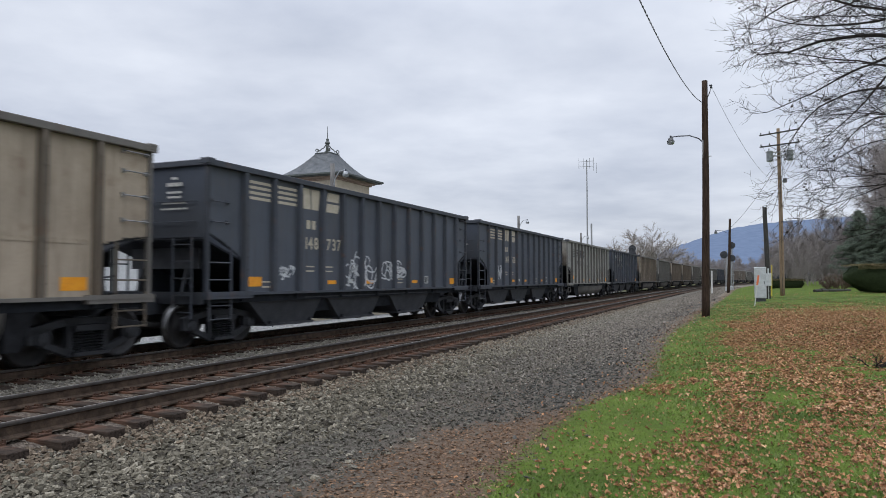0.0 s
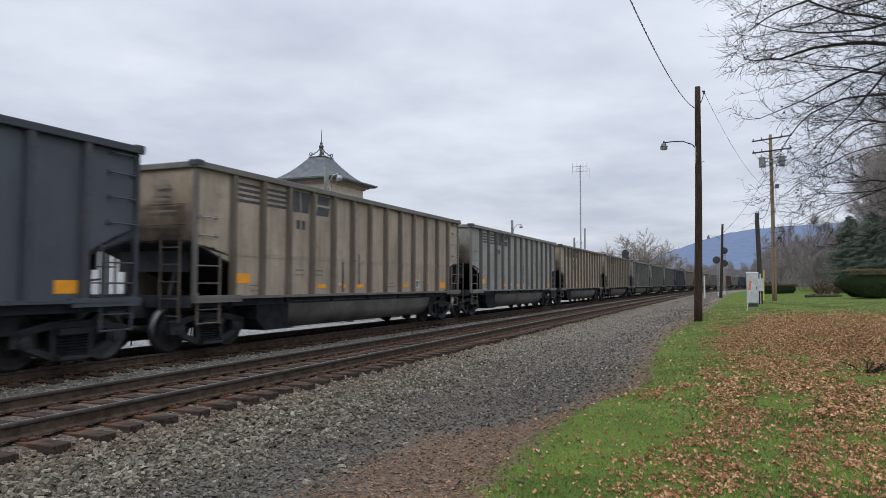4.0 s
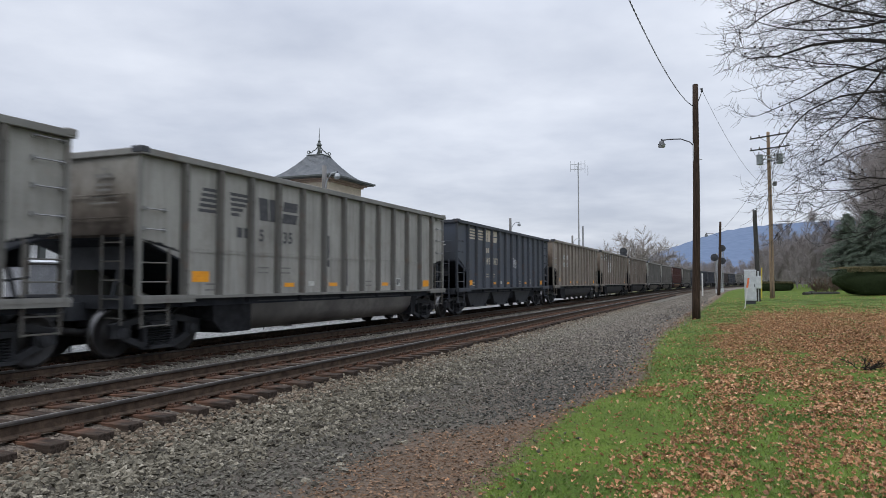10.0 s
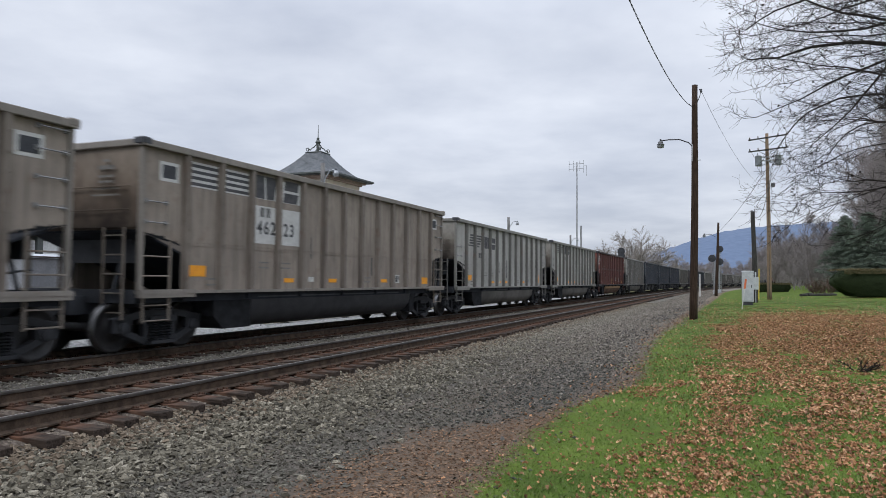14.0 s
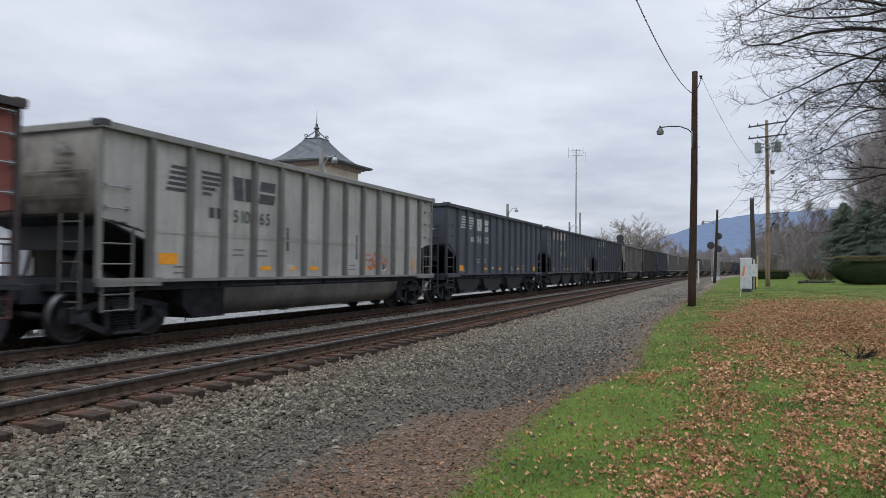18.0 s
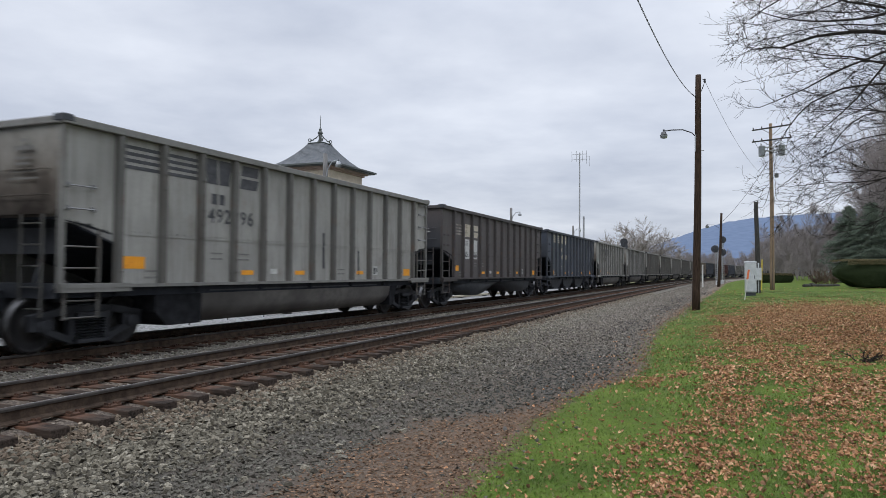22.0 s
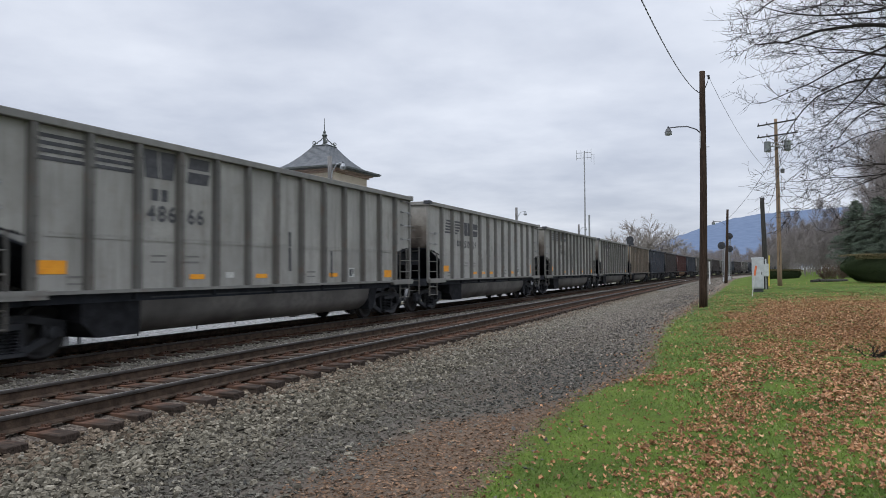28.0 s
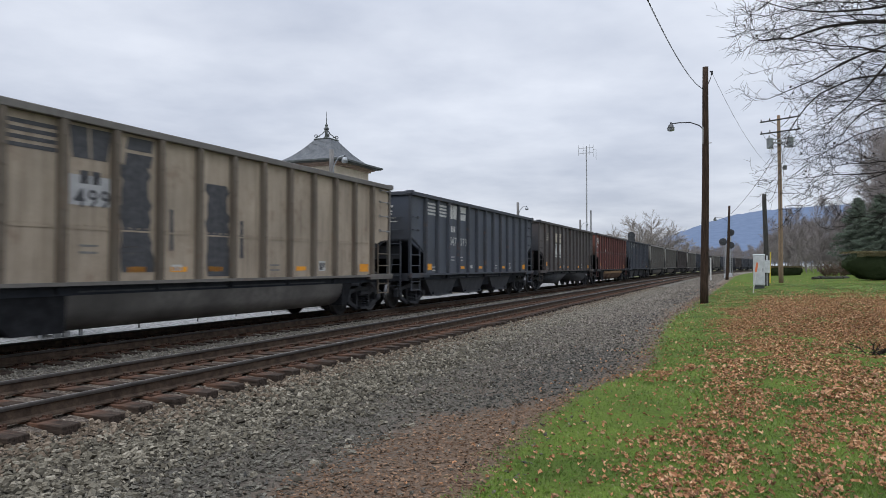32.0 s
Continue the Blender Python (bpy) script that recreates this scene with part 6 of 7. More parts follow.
def cabinet():
    c = thing("relay_cabinet", "pale aluminium trackside cabinet on a small footing in the lawn", "cabinet", upright(54.13, 8.78))
    part("body", made("body", lambda bm: box(bm, -0.35, 0.35, -0.36, 0.36, 0.22, 2.22), ALU, False, 0.03), c)
    part("roof", made("roof", lambda bm: prism(bm, [(-0.37, 2.2), (0.37, 2.2), (0.37, 2.23), (0.0, 2.29), (-0.37, 2.25)], -0.375, 0.375), ALU), c)
    part("footing", made("footing", lambda bm: box(bm, -0.30, 0.30, -0.32, 0.32, -0.15, 0.23), SOOT), c)
    door = part("door", made("door", lambda bm: box(bm, -0.372, -0.354, -0.31, 0.31, 0.3, 2.12), ALU, False, 0.006), c)
    part("handle", made("handle", lambda bm: box(bm, -0.40, -0.372, -0.25, -0.21, 1.15, 1.35), SOOT), door)
    mk = thing("marker_stake", "thin white leaning marker stake with an orange top", "stake", upright(46.71, 8.31))
    part("shaft", made("shaft", lambda bm: tube(bm, [(0, 0, -0.1), (0.05, -0.16, 1.2)], 0.025, 6), WHITE_PATCH), mk)
    part("tip", made("tip", lambda bm: tube(bm, [(0.05, -0.16, 1.2), (0.07, -0.24, 1.75)], 0.055, 6), rough_surface("orange_tape", (0.65, 0.13, 0.04), (0.75, 0.2, 0.07), 8, 0.6)), mk, None, "orange tip")
    y = thing("marker_post", "slim yellow plastic cable marker post in the grass", "marker post", upright(66.92, 9.83))
    part("post", made("post", lambda bm: tube(bm, [(0, 0, -0.2), (0, -0.06, 2.54)], [0.055, 0.05], 8), YELLOW), y)
    w = thing("marker_post", "white trackside marker post on the gravel", "marker post", upright(97.93, 3.84))
    part("post", made("post", lambda bm: box(bm, -0.05, 0.05, -0.09, 0.09, -0.2, 2.88), WHITE_PATCH, False, 0.01), w)


cabinet()


def far_lamp_pole():
    p = thing("street_lamp", "grey timber pole with a bracket lamp further along the line", "street lamp", upright(97.24, 5.77))
    part("pole", made("pole", pole_form(9.23, 0.2, 0.13, (0.0, -0.35)), POLE_DARK, True), p)
    lamp_on(p, 0.1, 1.35, 7.45, 1.1, [(0, 0.0, 7.4), (0.05, 0.5, 7.75), (0.1, 1.3, 7.8)])


far_lamp_pole()


def target_form(bm):
    """Round black backing of a signal with a hood over its lens."""
    lathe(bm, [(0.02, -0.03), (0.56, -0.03), (0.56, 0.0), (0.02, 0.02)], pose(0, 0, 0, 0, -90), 20)
    lathe(bm, [(0.11, 0.0), (0.12, 0.28), (0.10, 0.28), (0.09, 0.02)], pose(0, 0, 0, 0, -90), 12)


def signal(s, o, heads, height, label, side=0.0):
    g = thing("railway_signal", label, "signal", upright(s, o))
    part("mast", made("mast", lambda bm: tube(bm, [(0, 0, -0.3), (0, 0, height)], 0.085, 10), GALV), g)
    part("base_case", made("base_case", lambda bm: box(bm, -0.25, 0.25, -0.25, 0.25, 0.0, 0.6), ALU, False, 0.02), g)

    def ladder(bm):
        for y in (-0.26, 0.26):
            tube(bm, [(0.5, y, 0), (0.25, y, height - 0.4)], 0.045, 4)
        z = 0.3
        while z < height - 0.5:
            tube(bm, [(0.5 - 0.25 * z / height, -0.26, z), (0.5 - 0.25 * z / height, 0.26, z)], 0.035, 4)
            z += 0.32
    part("ladder", made("ladder", ladder, GALV), g)
    disc = made("signal_head", target_form, SOOT)
    for y, z in heads:
        h = part("signal_head", disc, g, pose(-0.2, y, z), "round black signal head")
        part("bracket", made("bracket", lambda bm: box(bm, 0.0, 0.22, -0.05, 0.05, -0.1, 0.1), SOOT), h)
    return g


signal(128.0, 5.25, [(-0.1, 7.3), (-0.1, 5.2)], 7.9, "silver-painted railway signal mast with two black heads")
signal(118.0, 4.95, [(0.35, 5.5)], 6.2, "lower silver signal mast with a ladder and one head")
signal(111.3, -8.0, [(0.0, 6.4), (0.0, 5.7)], 6.9, "signal mast beyond the train with black heads")


def antenna():
    a = thing("antenna_mast", "tall thin grey radio mast with a folded dipole array", "antenna mast", upright(125.3, -18.0))
    part("mast", made("mast", lambda bm: tube(bm, [(0, 0, -0.3), (0, 0, 9.0), (0, 0, 22.9)], [0.2, 0.14, 0.09], 8), GALV), a)
    part("lower_pole", made("lower_pole", lambda bm: tube(bm, [(0.6, -0.6, -0.3), (0.6, -0.6, 11.6)], 0.16, 8), GALV), a)

    def array(bm):
        for z in (22.6, 21.7):
            tube(bm, [(0, -1.2, z), (0, 1.4, z)], 0.045, 5)
        for y in (-1.2, 1.4, 0.6, -0.5):
            tube(bm, [(0, y, 20.9 if y < -1 else 21.3), (0, y, 23.2)], 0.035, 5)
        for y in (-1.2, 0.6):
            tube(bm, [(0, y - 0.5, 20.4), (0, y - 0.5, 22.2), (0, y, 22.2)], 0.03, 4)
    part("dipole_array", made("dipole_array", array, GALV), a)


antenna()


def yard_lamp(s, o):
    p = thing("platform_lamp", "grey pole with a gooseneck lamp on the station side", "street lamp", upright(s, o), "lamps beyond the train")
    part("pole", made("pole", pole_form(7.3, 0.13, 0.11), POLE_ASH, True), p)
    lamp_on(p, -0.25, -0.85, 6.62, 0.8, [(0, -0.05, 6.15), (-0.05, -0.15, 6.55), (-0.15, -0.45, 6.88), (-0.25, -0.85, 6.92)], 0.03, LAMP_PALE, LAMP_PALE)


for s_lamp in (31.2, 60.9, 85.5):
    yard_lamp(s_lamp, -10.0)


# ---- the station across the tracks ----
def station():
    st = thing("station_tower", "cream stucco station tower with a bell-cast slate roof and finial", "station tower")
    x, y = -6.9, 42.0
    turn = heading(40.0)
    st.matrix_basis = pose(x, y, -0.42, 0, 0, turn) @ Matrix.Translation((2.63, 2.63, 0)) @ pose(0.15, -0.08, 0)
    a = 2.63          # half of the eaves
    w = 2.02          # half of the wall
    part("wall", made("wall", lambda bm: box(bm, -w, w, -w, w, 1.2, 8.05), STUCCO), st)
    part("base_course", made("base_course", lambda bm: box(bm, -w - 0.08, w + 0.08, -w - 0.08, w + 0.08, 0, 1.2), BRICK, False, 0.03), st)

    def roof(bm):
        rings = []
        for k in range(11):
            u = k / 10
            half = a - (a - 0.55) * u ** 0.79
            z = 8.34 + 1.70 * u ** 1.3
            rings.append([bm.verts.new((sx * half, sy * half, z)) for sx, sy in ((-1, -1), (1, -1), (1, 1), (-1, 1))])
        for p, q in zip(rings, rings[1:]):
            for i in range(4):
                bm.faces.new((p[i], p[(i + 1) % 4], q[(i + 1) % 4], q[i]))
        bm.faces.new(rings[0][::-1])
        bm.faces.new(rings[-1])
    part("roof", made("roof", roof, ROOF), st)

    for k in range(1, 22):      # slate courses: thin lips that follow the curve of the roof
        u = k / 22
        half = a - (a - 0.55) * u ** 0.79 + 0.016
        z = 8.34 + 1.70 * u ** 1.3
        part("slate_course", made("slate_course", lambda bm: box(bm, -half, half, -half, half, z - 0.012, z + 0.004), ROOF), st)
    part("eaves_board", made("eaves_board", lambda bm: (box(bm, -a - 0.03, a + 0.03, -a - 0.03, a + 0.03, 8.24, 8.36)), TRIM_DARK), st)
    part("cornice", made("cornice", lambda bm: (box(bm, -a + 0.3, a - 0.3, -a + 0.3, a - 0.3, 8.14, 8.24), box(bm, -a + 0.48, a - 0.48, -a + 0.48, a - 0.48, 8.02, 8.14)), CORNICE), st, None, "pinkish brown moulded cornice")
    part("gutter", made("gutter", lambda bm: [box(bm, *b, 8.29, 8.39) for b in ((-a - 0.1, a + 0.1, -a - 0.12, -a - 0.03), (-a - 0.1, a + 0.1, a + 0.03, a + 0.12), (-a - 0.12, -a - 0.03, -a - 0.03, a + 0.03), (a + 0.03, a + 0.12, -a - 0.03, a + 0.03))], TRIM_DARK), st)
    part("roof_cap", made("roof_cap", lambda bm: box(bm, -0.6, 0.6, -0.6, 0.6, 10.02, 10.1), TRIM_DARK, False, 0.03), st)

    def crest(bm):
        """Scrolled ironwork at the corners and along the edges of the cap."""
        for sx, sy in ((-1, -1), (1, -1), (1, 1), (-1, 1)):
            pts = []
            for k in range(15):
                t = k / 14
                r = 0.98 * (1 - t) + 0.0
                curl = 0.14 * math.sin(t * 9.0) * (1 - t)
                pts.append((sx * 0.46 * (1 - t ** 1.4), sy * 0.46 * (1 - t ** 1.4), 10.16 + 0.62 * t ** 2.1 + abs(curl)))
            tube(bm, pts, 0.035, 5)
            for k in range(10):
                t0, t1 = math.tau * k / 10, math.tau * (k + 1) / 10
                tube(bm, [(sx * (0.48 + 0.07 * math.cos(q)), sy * (0.48 + 0.07 * math.cos(q)), 10.26 + 0.1 * math.sin(q)) for q in (t0, t1)], 0.03, 4)
    part("cresting", made("cresting", crest, TRIM_DARK), st, None, "dark scrolled iron cresting")
    part("finial", made("finial", lambda bm: (lathe(bm, [(0.08, 10.1), (0.12, 10.7), (0.19, 10.8), (0.08, 10.95), (0.10, 11.05), (0.035, 11.12), (0.03, 11.2)], None, 10), tube(bm, [(0, 0, 11.15), (0, 0, 11.95)], [0.03, 0.012], 6)), TRIM_DARK), st, None, "thin iron spike finial")
    # small windows under the eaves
    for face, m in ((0, pose(0, 0, 0)), (1, pose(0, 0, 0, 0, 0, 90)), (2, pose(0, 0, 0, 0, 0, 180)), (3, pose(0, 0, 0, 0, 0, 270))):
        for dx in (-0.95, 0.95):
            win = part("window", made("window", lambda bm: (box(bm, -0.42, 0.42, -0.06, 0.03, 0, 0.10), box(bm, -0.42, 0.42, -0.06, 0.03, 0.9, 1.0), box(bm, -0.42, -0.34, -0.06, 0.03, 0.1, 0.9), box(bm, 0.34, 0.42, -0.06, 0.03, 0.1, 0.9)), TRIM_DARK), st, m @ pose(dx, -w - 0.01, 6.35))
            part("pane", made("pane", lambda bm: box(bm, -0.34, 0.34, -0.035, -0.02, 0.1, 0.9), SOOT), win, None, "dark window pane")
    # low hall with a white-panelled front along the platform
    h = thing("station_hall", "low station hall with white panels between dark posts", "station building")
    s0, s1, o = 2.0, 39.0, -14.9
    n = 14
    for i in range(n):
        sa = s0 + (s1 - s0) * i / n
        m = rail_frame(sa + 1.3, o, -0.42)
        part("wall_panel", made("wall_panel", lambda bm: box(bm, -1.2, 1.2, 0.0, 0.15, 0.5, 3.1), WHITE_WALL), h, m, "white painted panel")
        part("post", made("post", lambda bm: box(bm, 1.21, 1.43, -0.12, 0.16, 0, 3.3), TRIM_DARK, False, 0.01), h, m)
        part("plinth", made("plinth", lambda bm: box(bm, -1.2, 1.2, 0.0, 0.2, 0, 0.49), BRICK), h, m)
    m = rail_frame((s0 + s1) / 2, o, -0.42)
    L = (s1 - s0) / 2
    part("roof", made("roof", lambda bm: prism(bm, [(-0.3, 3.30), (6.0, 3.35), (2.5, 4.1)], -L, L, "x"), ROOF), h, m)
    part("back_wall", made("back_wall", lambda bm: box(bm, -L, L, 4.9, 5.1, 0, 3.3), STUCCO), h, m)


WHITE_WALL = rough_surface("white_boarding", (0.66, 0.67, 0.66), (0.8, 0.8, 0.79), 2, 0.6, 0, (1, 1, 1), 0.1)
station()


def platform_edge():
    """A low pale timber curb and thin stakes on the bright yard beyond the train."""
    bleached = rough_surface("bleached_timber", (0.42, 0.38, 0.28), (0.55, 0.5, 0.38), 3, 0.8)
    for s in (28.5, 33.5, 38.5, 43.5, 48.5, 53.5):
        c = thing("timber_curb", "pale weathered timber curb on the yard gravel", "curb", rail_frame(s, -9.4, -0.42), "curbs beyond the train")
        part("beam", made("beam", lambda bm: box(bm, -2.45, 2.45, -0.08, 0.08, 0.04, 0.18), bleached, False, 0.02), c)
        part("block", made("block", lambda bm: box(bm, -1.2, -0.9, -0.15, 0.15, -0.05, 0.04), GRIMY), c)
    r = random.Random(6)
    for k in range(9):
        f = thing("yard_stake", "thin dark steel stake in the yard gravel", "stake", pose(*place(6.5 + k * 2.4 + r.uniform(-0.3, 0.3), -8.6 - r.uniform(0, 0.6))), "yard stakes")
        part("shaft", made("shaft", lambda bm: tube(bm, [(0, 0, -0.1), (r.uniform(-0.05, 0.1), 0, 1.0)], 0.02, 5), GRIMY), f)


platform_edge()


def yard_cabinet():
    """Grey steel equipment case on stilts beside the far track."""
    c = thing("equipment_case", "grey steel equipment case on stilts in the yard gravel", "equipment case", rail_frame(15.75, -8.75, -0.42))
    grey = rough_surface("grey_case_steel", (0.25, 0.26, 0.28), (0.33, 0.34, 0.36), 2.5, 0.6)
    part("body", made("body", lambda bm: box(bm, -0.62, 0.62, -0.45, 0.45, 0.42, 2.3), grey, False, 0.02), c)
    part("roof", made("roof", lambda bm: prism(bm, [(-0.5, 2.3), (0.5, 2.3), (0.5, 2.33), (0.0, 2.42), (-0.5, 2.33)], -0.68, 0.68, "x"), ALU), c)
    for x in (-0.58, -0.12, 0.14, 0.58):
        for y in (-0.4, 0.4):
            w = 0.09 if abs(x) < 0.3 else 0.035
            part("stilt", made("stilt", lambda bm: box(bm, x - w, x + w, y - 0.035, y + 0.035, -0.1, 0.42), GALV), c)
    for x in (-0.14, 0.0, 0.14):
        part("vent", made("vent", lambda bm: [box(bm, x - 0.045, x + 0.045, -0.462, -0.452, 0.78 + 0.055 * k, 0.815 + 0.055 * k) for k in range(4)], WHITE_WALL), c, None, "white louvred vent")
    part("padlock_hasp", made("padlock_hasp", lambda bm: (box(bm, -0.58, -0.5, -0.48, -0.452, 0.66, 0.74), box(bm, -0.52, -0.46, -0.48, -0.452, 0.72, 0.8)), LAMP_PALE), c)


yard_cabinet()


# ---- trees and hedges ----
def limbs_mesh(name, segs, sides, material):
    """Tapered bars from rows of x0 y0 z0 x1 y1 z1 r0 r1."""
    a = np.asarray(segs, dtype=float)
    p, q, r0, r1 = a[:, 0:3], a[:, 3:6], a[:, 6], a[:, 7]
    d = q - p
    d /= np.maximum(np.linalg.norm(d, axis=1), 1e-6)[:, None]
    ref = np.where(np.abs(d[:, 2:3]) < 0.9, np.array([[0, 0, 1.0]]), np.array([[1.0, 0, 0]]))
    u = np.cross(d, ref)
    u /= np.linalg.norm(u, axis=1)[:, None]
    w = np.cross(d, u)
    ring = []
    for base, r in ((p, r0), (q, r1)):
        for k in range(sides):
            c, s = math.cos(math.tau * k / sides), math.sin(math.tau * k / sides)
            ring.append(base + r[:, None] * (u * c + w * s))
    v = np.stack(ring, 1).reshape(-1, 3)
    f0 = np.array([(k, (k + 1) % sides, sides + (k + 1) % sides, sides + k) for k in range(sides)])
    f = (f0[None] + (np.arange(len(a)) * 2 * sides)[:, None, None]).reshape(-1, 4)
    return from_arrays(name, v, f, material)


def branch(segs, rng, start, way, length, r, steps, wander, lift, taper=0.35):
    """One limb in short steps; returns its joints (place, way, radius, share of the length)."""
    p, d = Vector(start), Vector(way).normalized()
    joints = []
    for i in range(steps):
        a, b = 1 - (1 - taper) * i / steps, 1 - (1 - taper) * (i + 1) / steps
        d = (d + Vector((rng.gauss(0, wander), rng.gauss(0, wander), rng.gauss(0, wander) + lift))).normalized()
        q = p + d * (length / steps)
        segs.append((*p, *q, r * a, r * b))
        p = q
        joints.append((p.copy(), d.copy(), r * b, (i + 1) / steps))
    return joints


def side_way(d, rng, spread, tumble=0.35):
    """A way that leaves d by about spread radians, mostly in the level unless it tumbles."""
    n = Vector((rng.gauss(0, tumble), rng.gauss(0, tumble), 1)).normalized()
    s = d.cross(n).normalized() * rng.choice((-1, 1))
    return (d * math.cos(spread) + s * math.sin(spread)).normalized()


def big_tree():
    rng = random.Random(21)
    base = Vector((12.2, 14.2, 0.05))
    t = thing("bare_tree", "large leafless tree with fine drooping twigs on the lawn", "tree", Matrix.Translation(base))
    trunk = []
    branch(trunk, rng, (0, 0, -0.3), (0.03, -0.02, 1), 9.5, 0.30, 12, 0.03, 0.02, 0.35)
    part("trunk", limbs_mesh("trunk", trunk, 12, BARK), t)
    limbs, twigs, tips = [], [], []
    HEAVY = {20: (6.35, 2.43, 5.8, 0.09, 0.08, -0.004), 40: (8.4, 2.48, 6.0, 0.075, 0.06, -0.008), 55: (4.5, 2.36, 5.4, 0.036, 0.28, -0.010),
             30: (5.4, 2.5, 5.4, 0.045, 0.1, -0.005), 44: (6.9, 2.50, 6.9, 0.05, 0.12, -0.004), 47: (7.3, 2.36, 6.9, 0.05, 0.10, -0.004), 50: (6.4, 2.60, 6.7, 0.045, 0.10, -0.002),
             53: (7.7, 2.44, 6.3, 0.042, 0.0, -0.004), 49: (7.9, 2.58, 6.0, 0.04, -0.04, -0.004), 5: (3.6, 2.45, 5.2, 0.022, 0.42, -0.008), 8: (4.0, 2.60, 5.0, 0.022, 0.40, -0.008),
             11: (4.6, 2.40, 5.4, 0.024, 0.30, -0.008), 14: (5.0, 2.55, 5.4, 0.024, 0.22, -0.008)}
    n = 56
    for i in range(n):
        h = 2.9 + 7.4 * ((i + 0.5) / n) ** 1.25
        az = i * 2.4 + rng.uniform(-0.3, 0.3)
        if i % 3:
            az = math.radians(rng.uniform(100, 200))      # most of the crown hangs out over the open lawn
        length = rng.uniform(4.0, 6.8) * (0.8 + 0.07 * (h - 3))
        up, r0, bend = rng.uniform(0.0, 0.42), rng.uniform(0.026, 0.052), -0.012
        if i in HEAVY:          # the heavy arching limbs
            h, az, length, r0, up, bend = HEAVY[i]
        elif length > 6:
            length = rng.uniform(5.4, 6.4)
        joints = branch(limbs, rng, (0.03 * h, -0.02 * h, h), (math.cos(az), math.sin(az), up), length, r0, 16, 0.10 if i in HEAVY else 0.15, bend, 0.14)
        for p, d, r, u in joints[2:]:
            for _ in range(2):
                if rng.random() > 0.74 * (0.3 + 0.7 * u):
                    continue
                sub = branch(twigs, rng, p, side_way(d, rng, rng.uniform(0.4, 1.0), 1.1), rng.uniform(0.7, 2.1) * (1.1 - 0.5 * u), max(0.0065, r * 0.36), 8, 0.17, 0.008, 0.35)
                for p2, d2, r2, u2 in sub:
                    for _ in range(2):
                        if rng.random() > 0.7:
                            continue
                        fine = branch(twigs, rng, p2, side_way(d2, rng, rng.uniform(0.4, 1.0), 1.1), rng.uniform(0.15, 0.5), 0.0045, 3, 0.25, 0.02, 0.6)
                        if rng.random() < 0.4:
                            q, dq, _, _ = fine[1]
                            branch(twigs, rng, q, side_way(dq, rng, 0.7, 1.1), rng.uniform(0.15, 0.35), 0.0038, 2, 0.15, 0.0, 0.7)
                        if rng.random() < 0.05:
                            tips.append(fine[-1][0])
    limbs = [g for g in limbs if min(g[2], g[5]) > 2.35]
    twigs = [g for g in twigs if min(g[2], g[5]) > 2.2]
    part("limb_system", limbs_mesh("limb_system", limbs, 7, BARK), t)
    tw = part("twig_mass", limbs_mesh("twig_mass", twigs, 3, BARK), t)
    tagged(tw, "", "", "", "stuff")
    r2 = np.random.default_rng(4)
    pts = np.array([p[:] for p in tips]) + r2.normal(0, 0.01, (len(tips), 3))
    me = scatter("withered_leaves", CHIP_V, CHIP_F, pts, spins(len(pts), r2), np.full((len(pts), 3), 0.027) * r2.uniform(0.4, 1.5, (len(pts), 3)), BARK)
    lv = part("withered_leaves", me, t, None, "a few withered leaves still on the twigs")
    tagged(lv, "", "", "", "stuff")


big_tree()


def wood_tree_meshes(seed, height, spread, twigs_n=1.0, trunk_share=0.9):
    rng = random.Random(seed)
    trunk, fine = [], []
    joints = branch(trunk, rng, (0, 0, -0.4), (0, 0, 1), height * trunk_share, height * 0.011, 9, 0.05, 0.03, 0.15)
    for p, d, r, u in joints[2:]:
        for _ in range(5):
            az = rng.uniform(0, math.tau)
            sub = branch(trunk, rng, p, (math.cos(az), math.sin(az), rng.uniform(0.5, 1.3)), spread * rng.uniform(0.5, 1.0) * (1.15 - 0.6 * u), max(0.02, r * 0.45), 6, 0.12, 0.03, 0.25)
            for p2, d2, r2, u2 in sub[1:]:
                for _ in range(int(4 * twigs_n)):
                    branch(fine, rng, p2, side_way(d2, rng, rng.uniform(0.3, 0.9), 0.8), rng.uniform(0.6, 1.6) * height / 12, 0.017, 3, 0.15, 0.05, 0.5)
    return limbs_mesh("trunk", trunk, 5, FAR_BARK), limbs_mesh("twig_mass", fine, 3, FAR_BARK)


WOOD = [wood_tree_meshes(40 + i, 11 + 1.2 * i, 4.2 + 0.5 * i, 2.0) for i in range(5)]


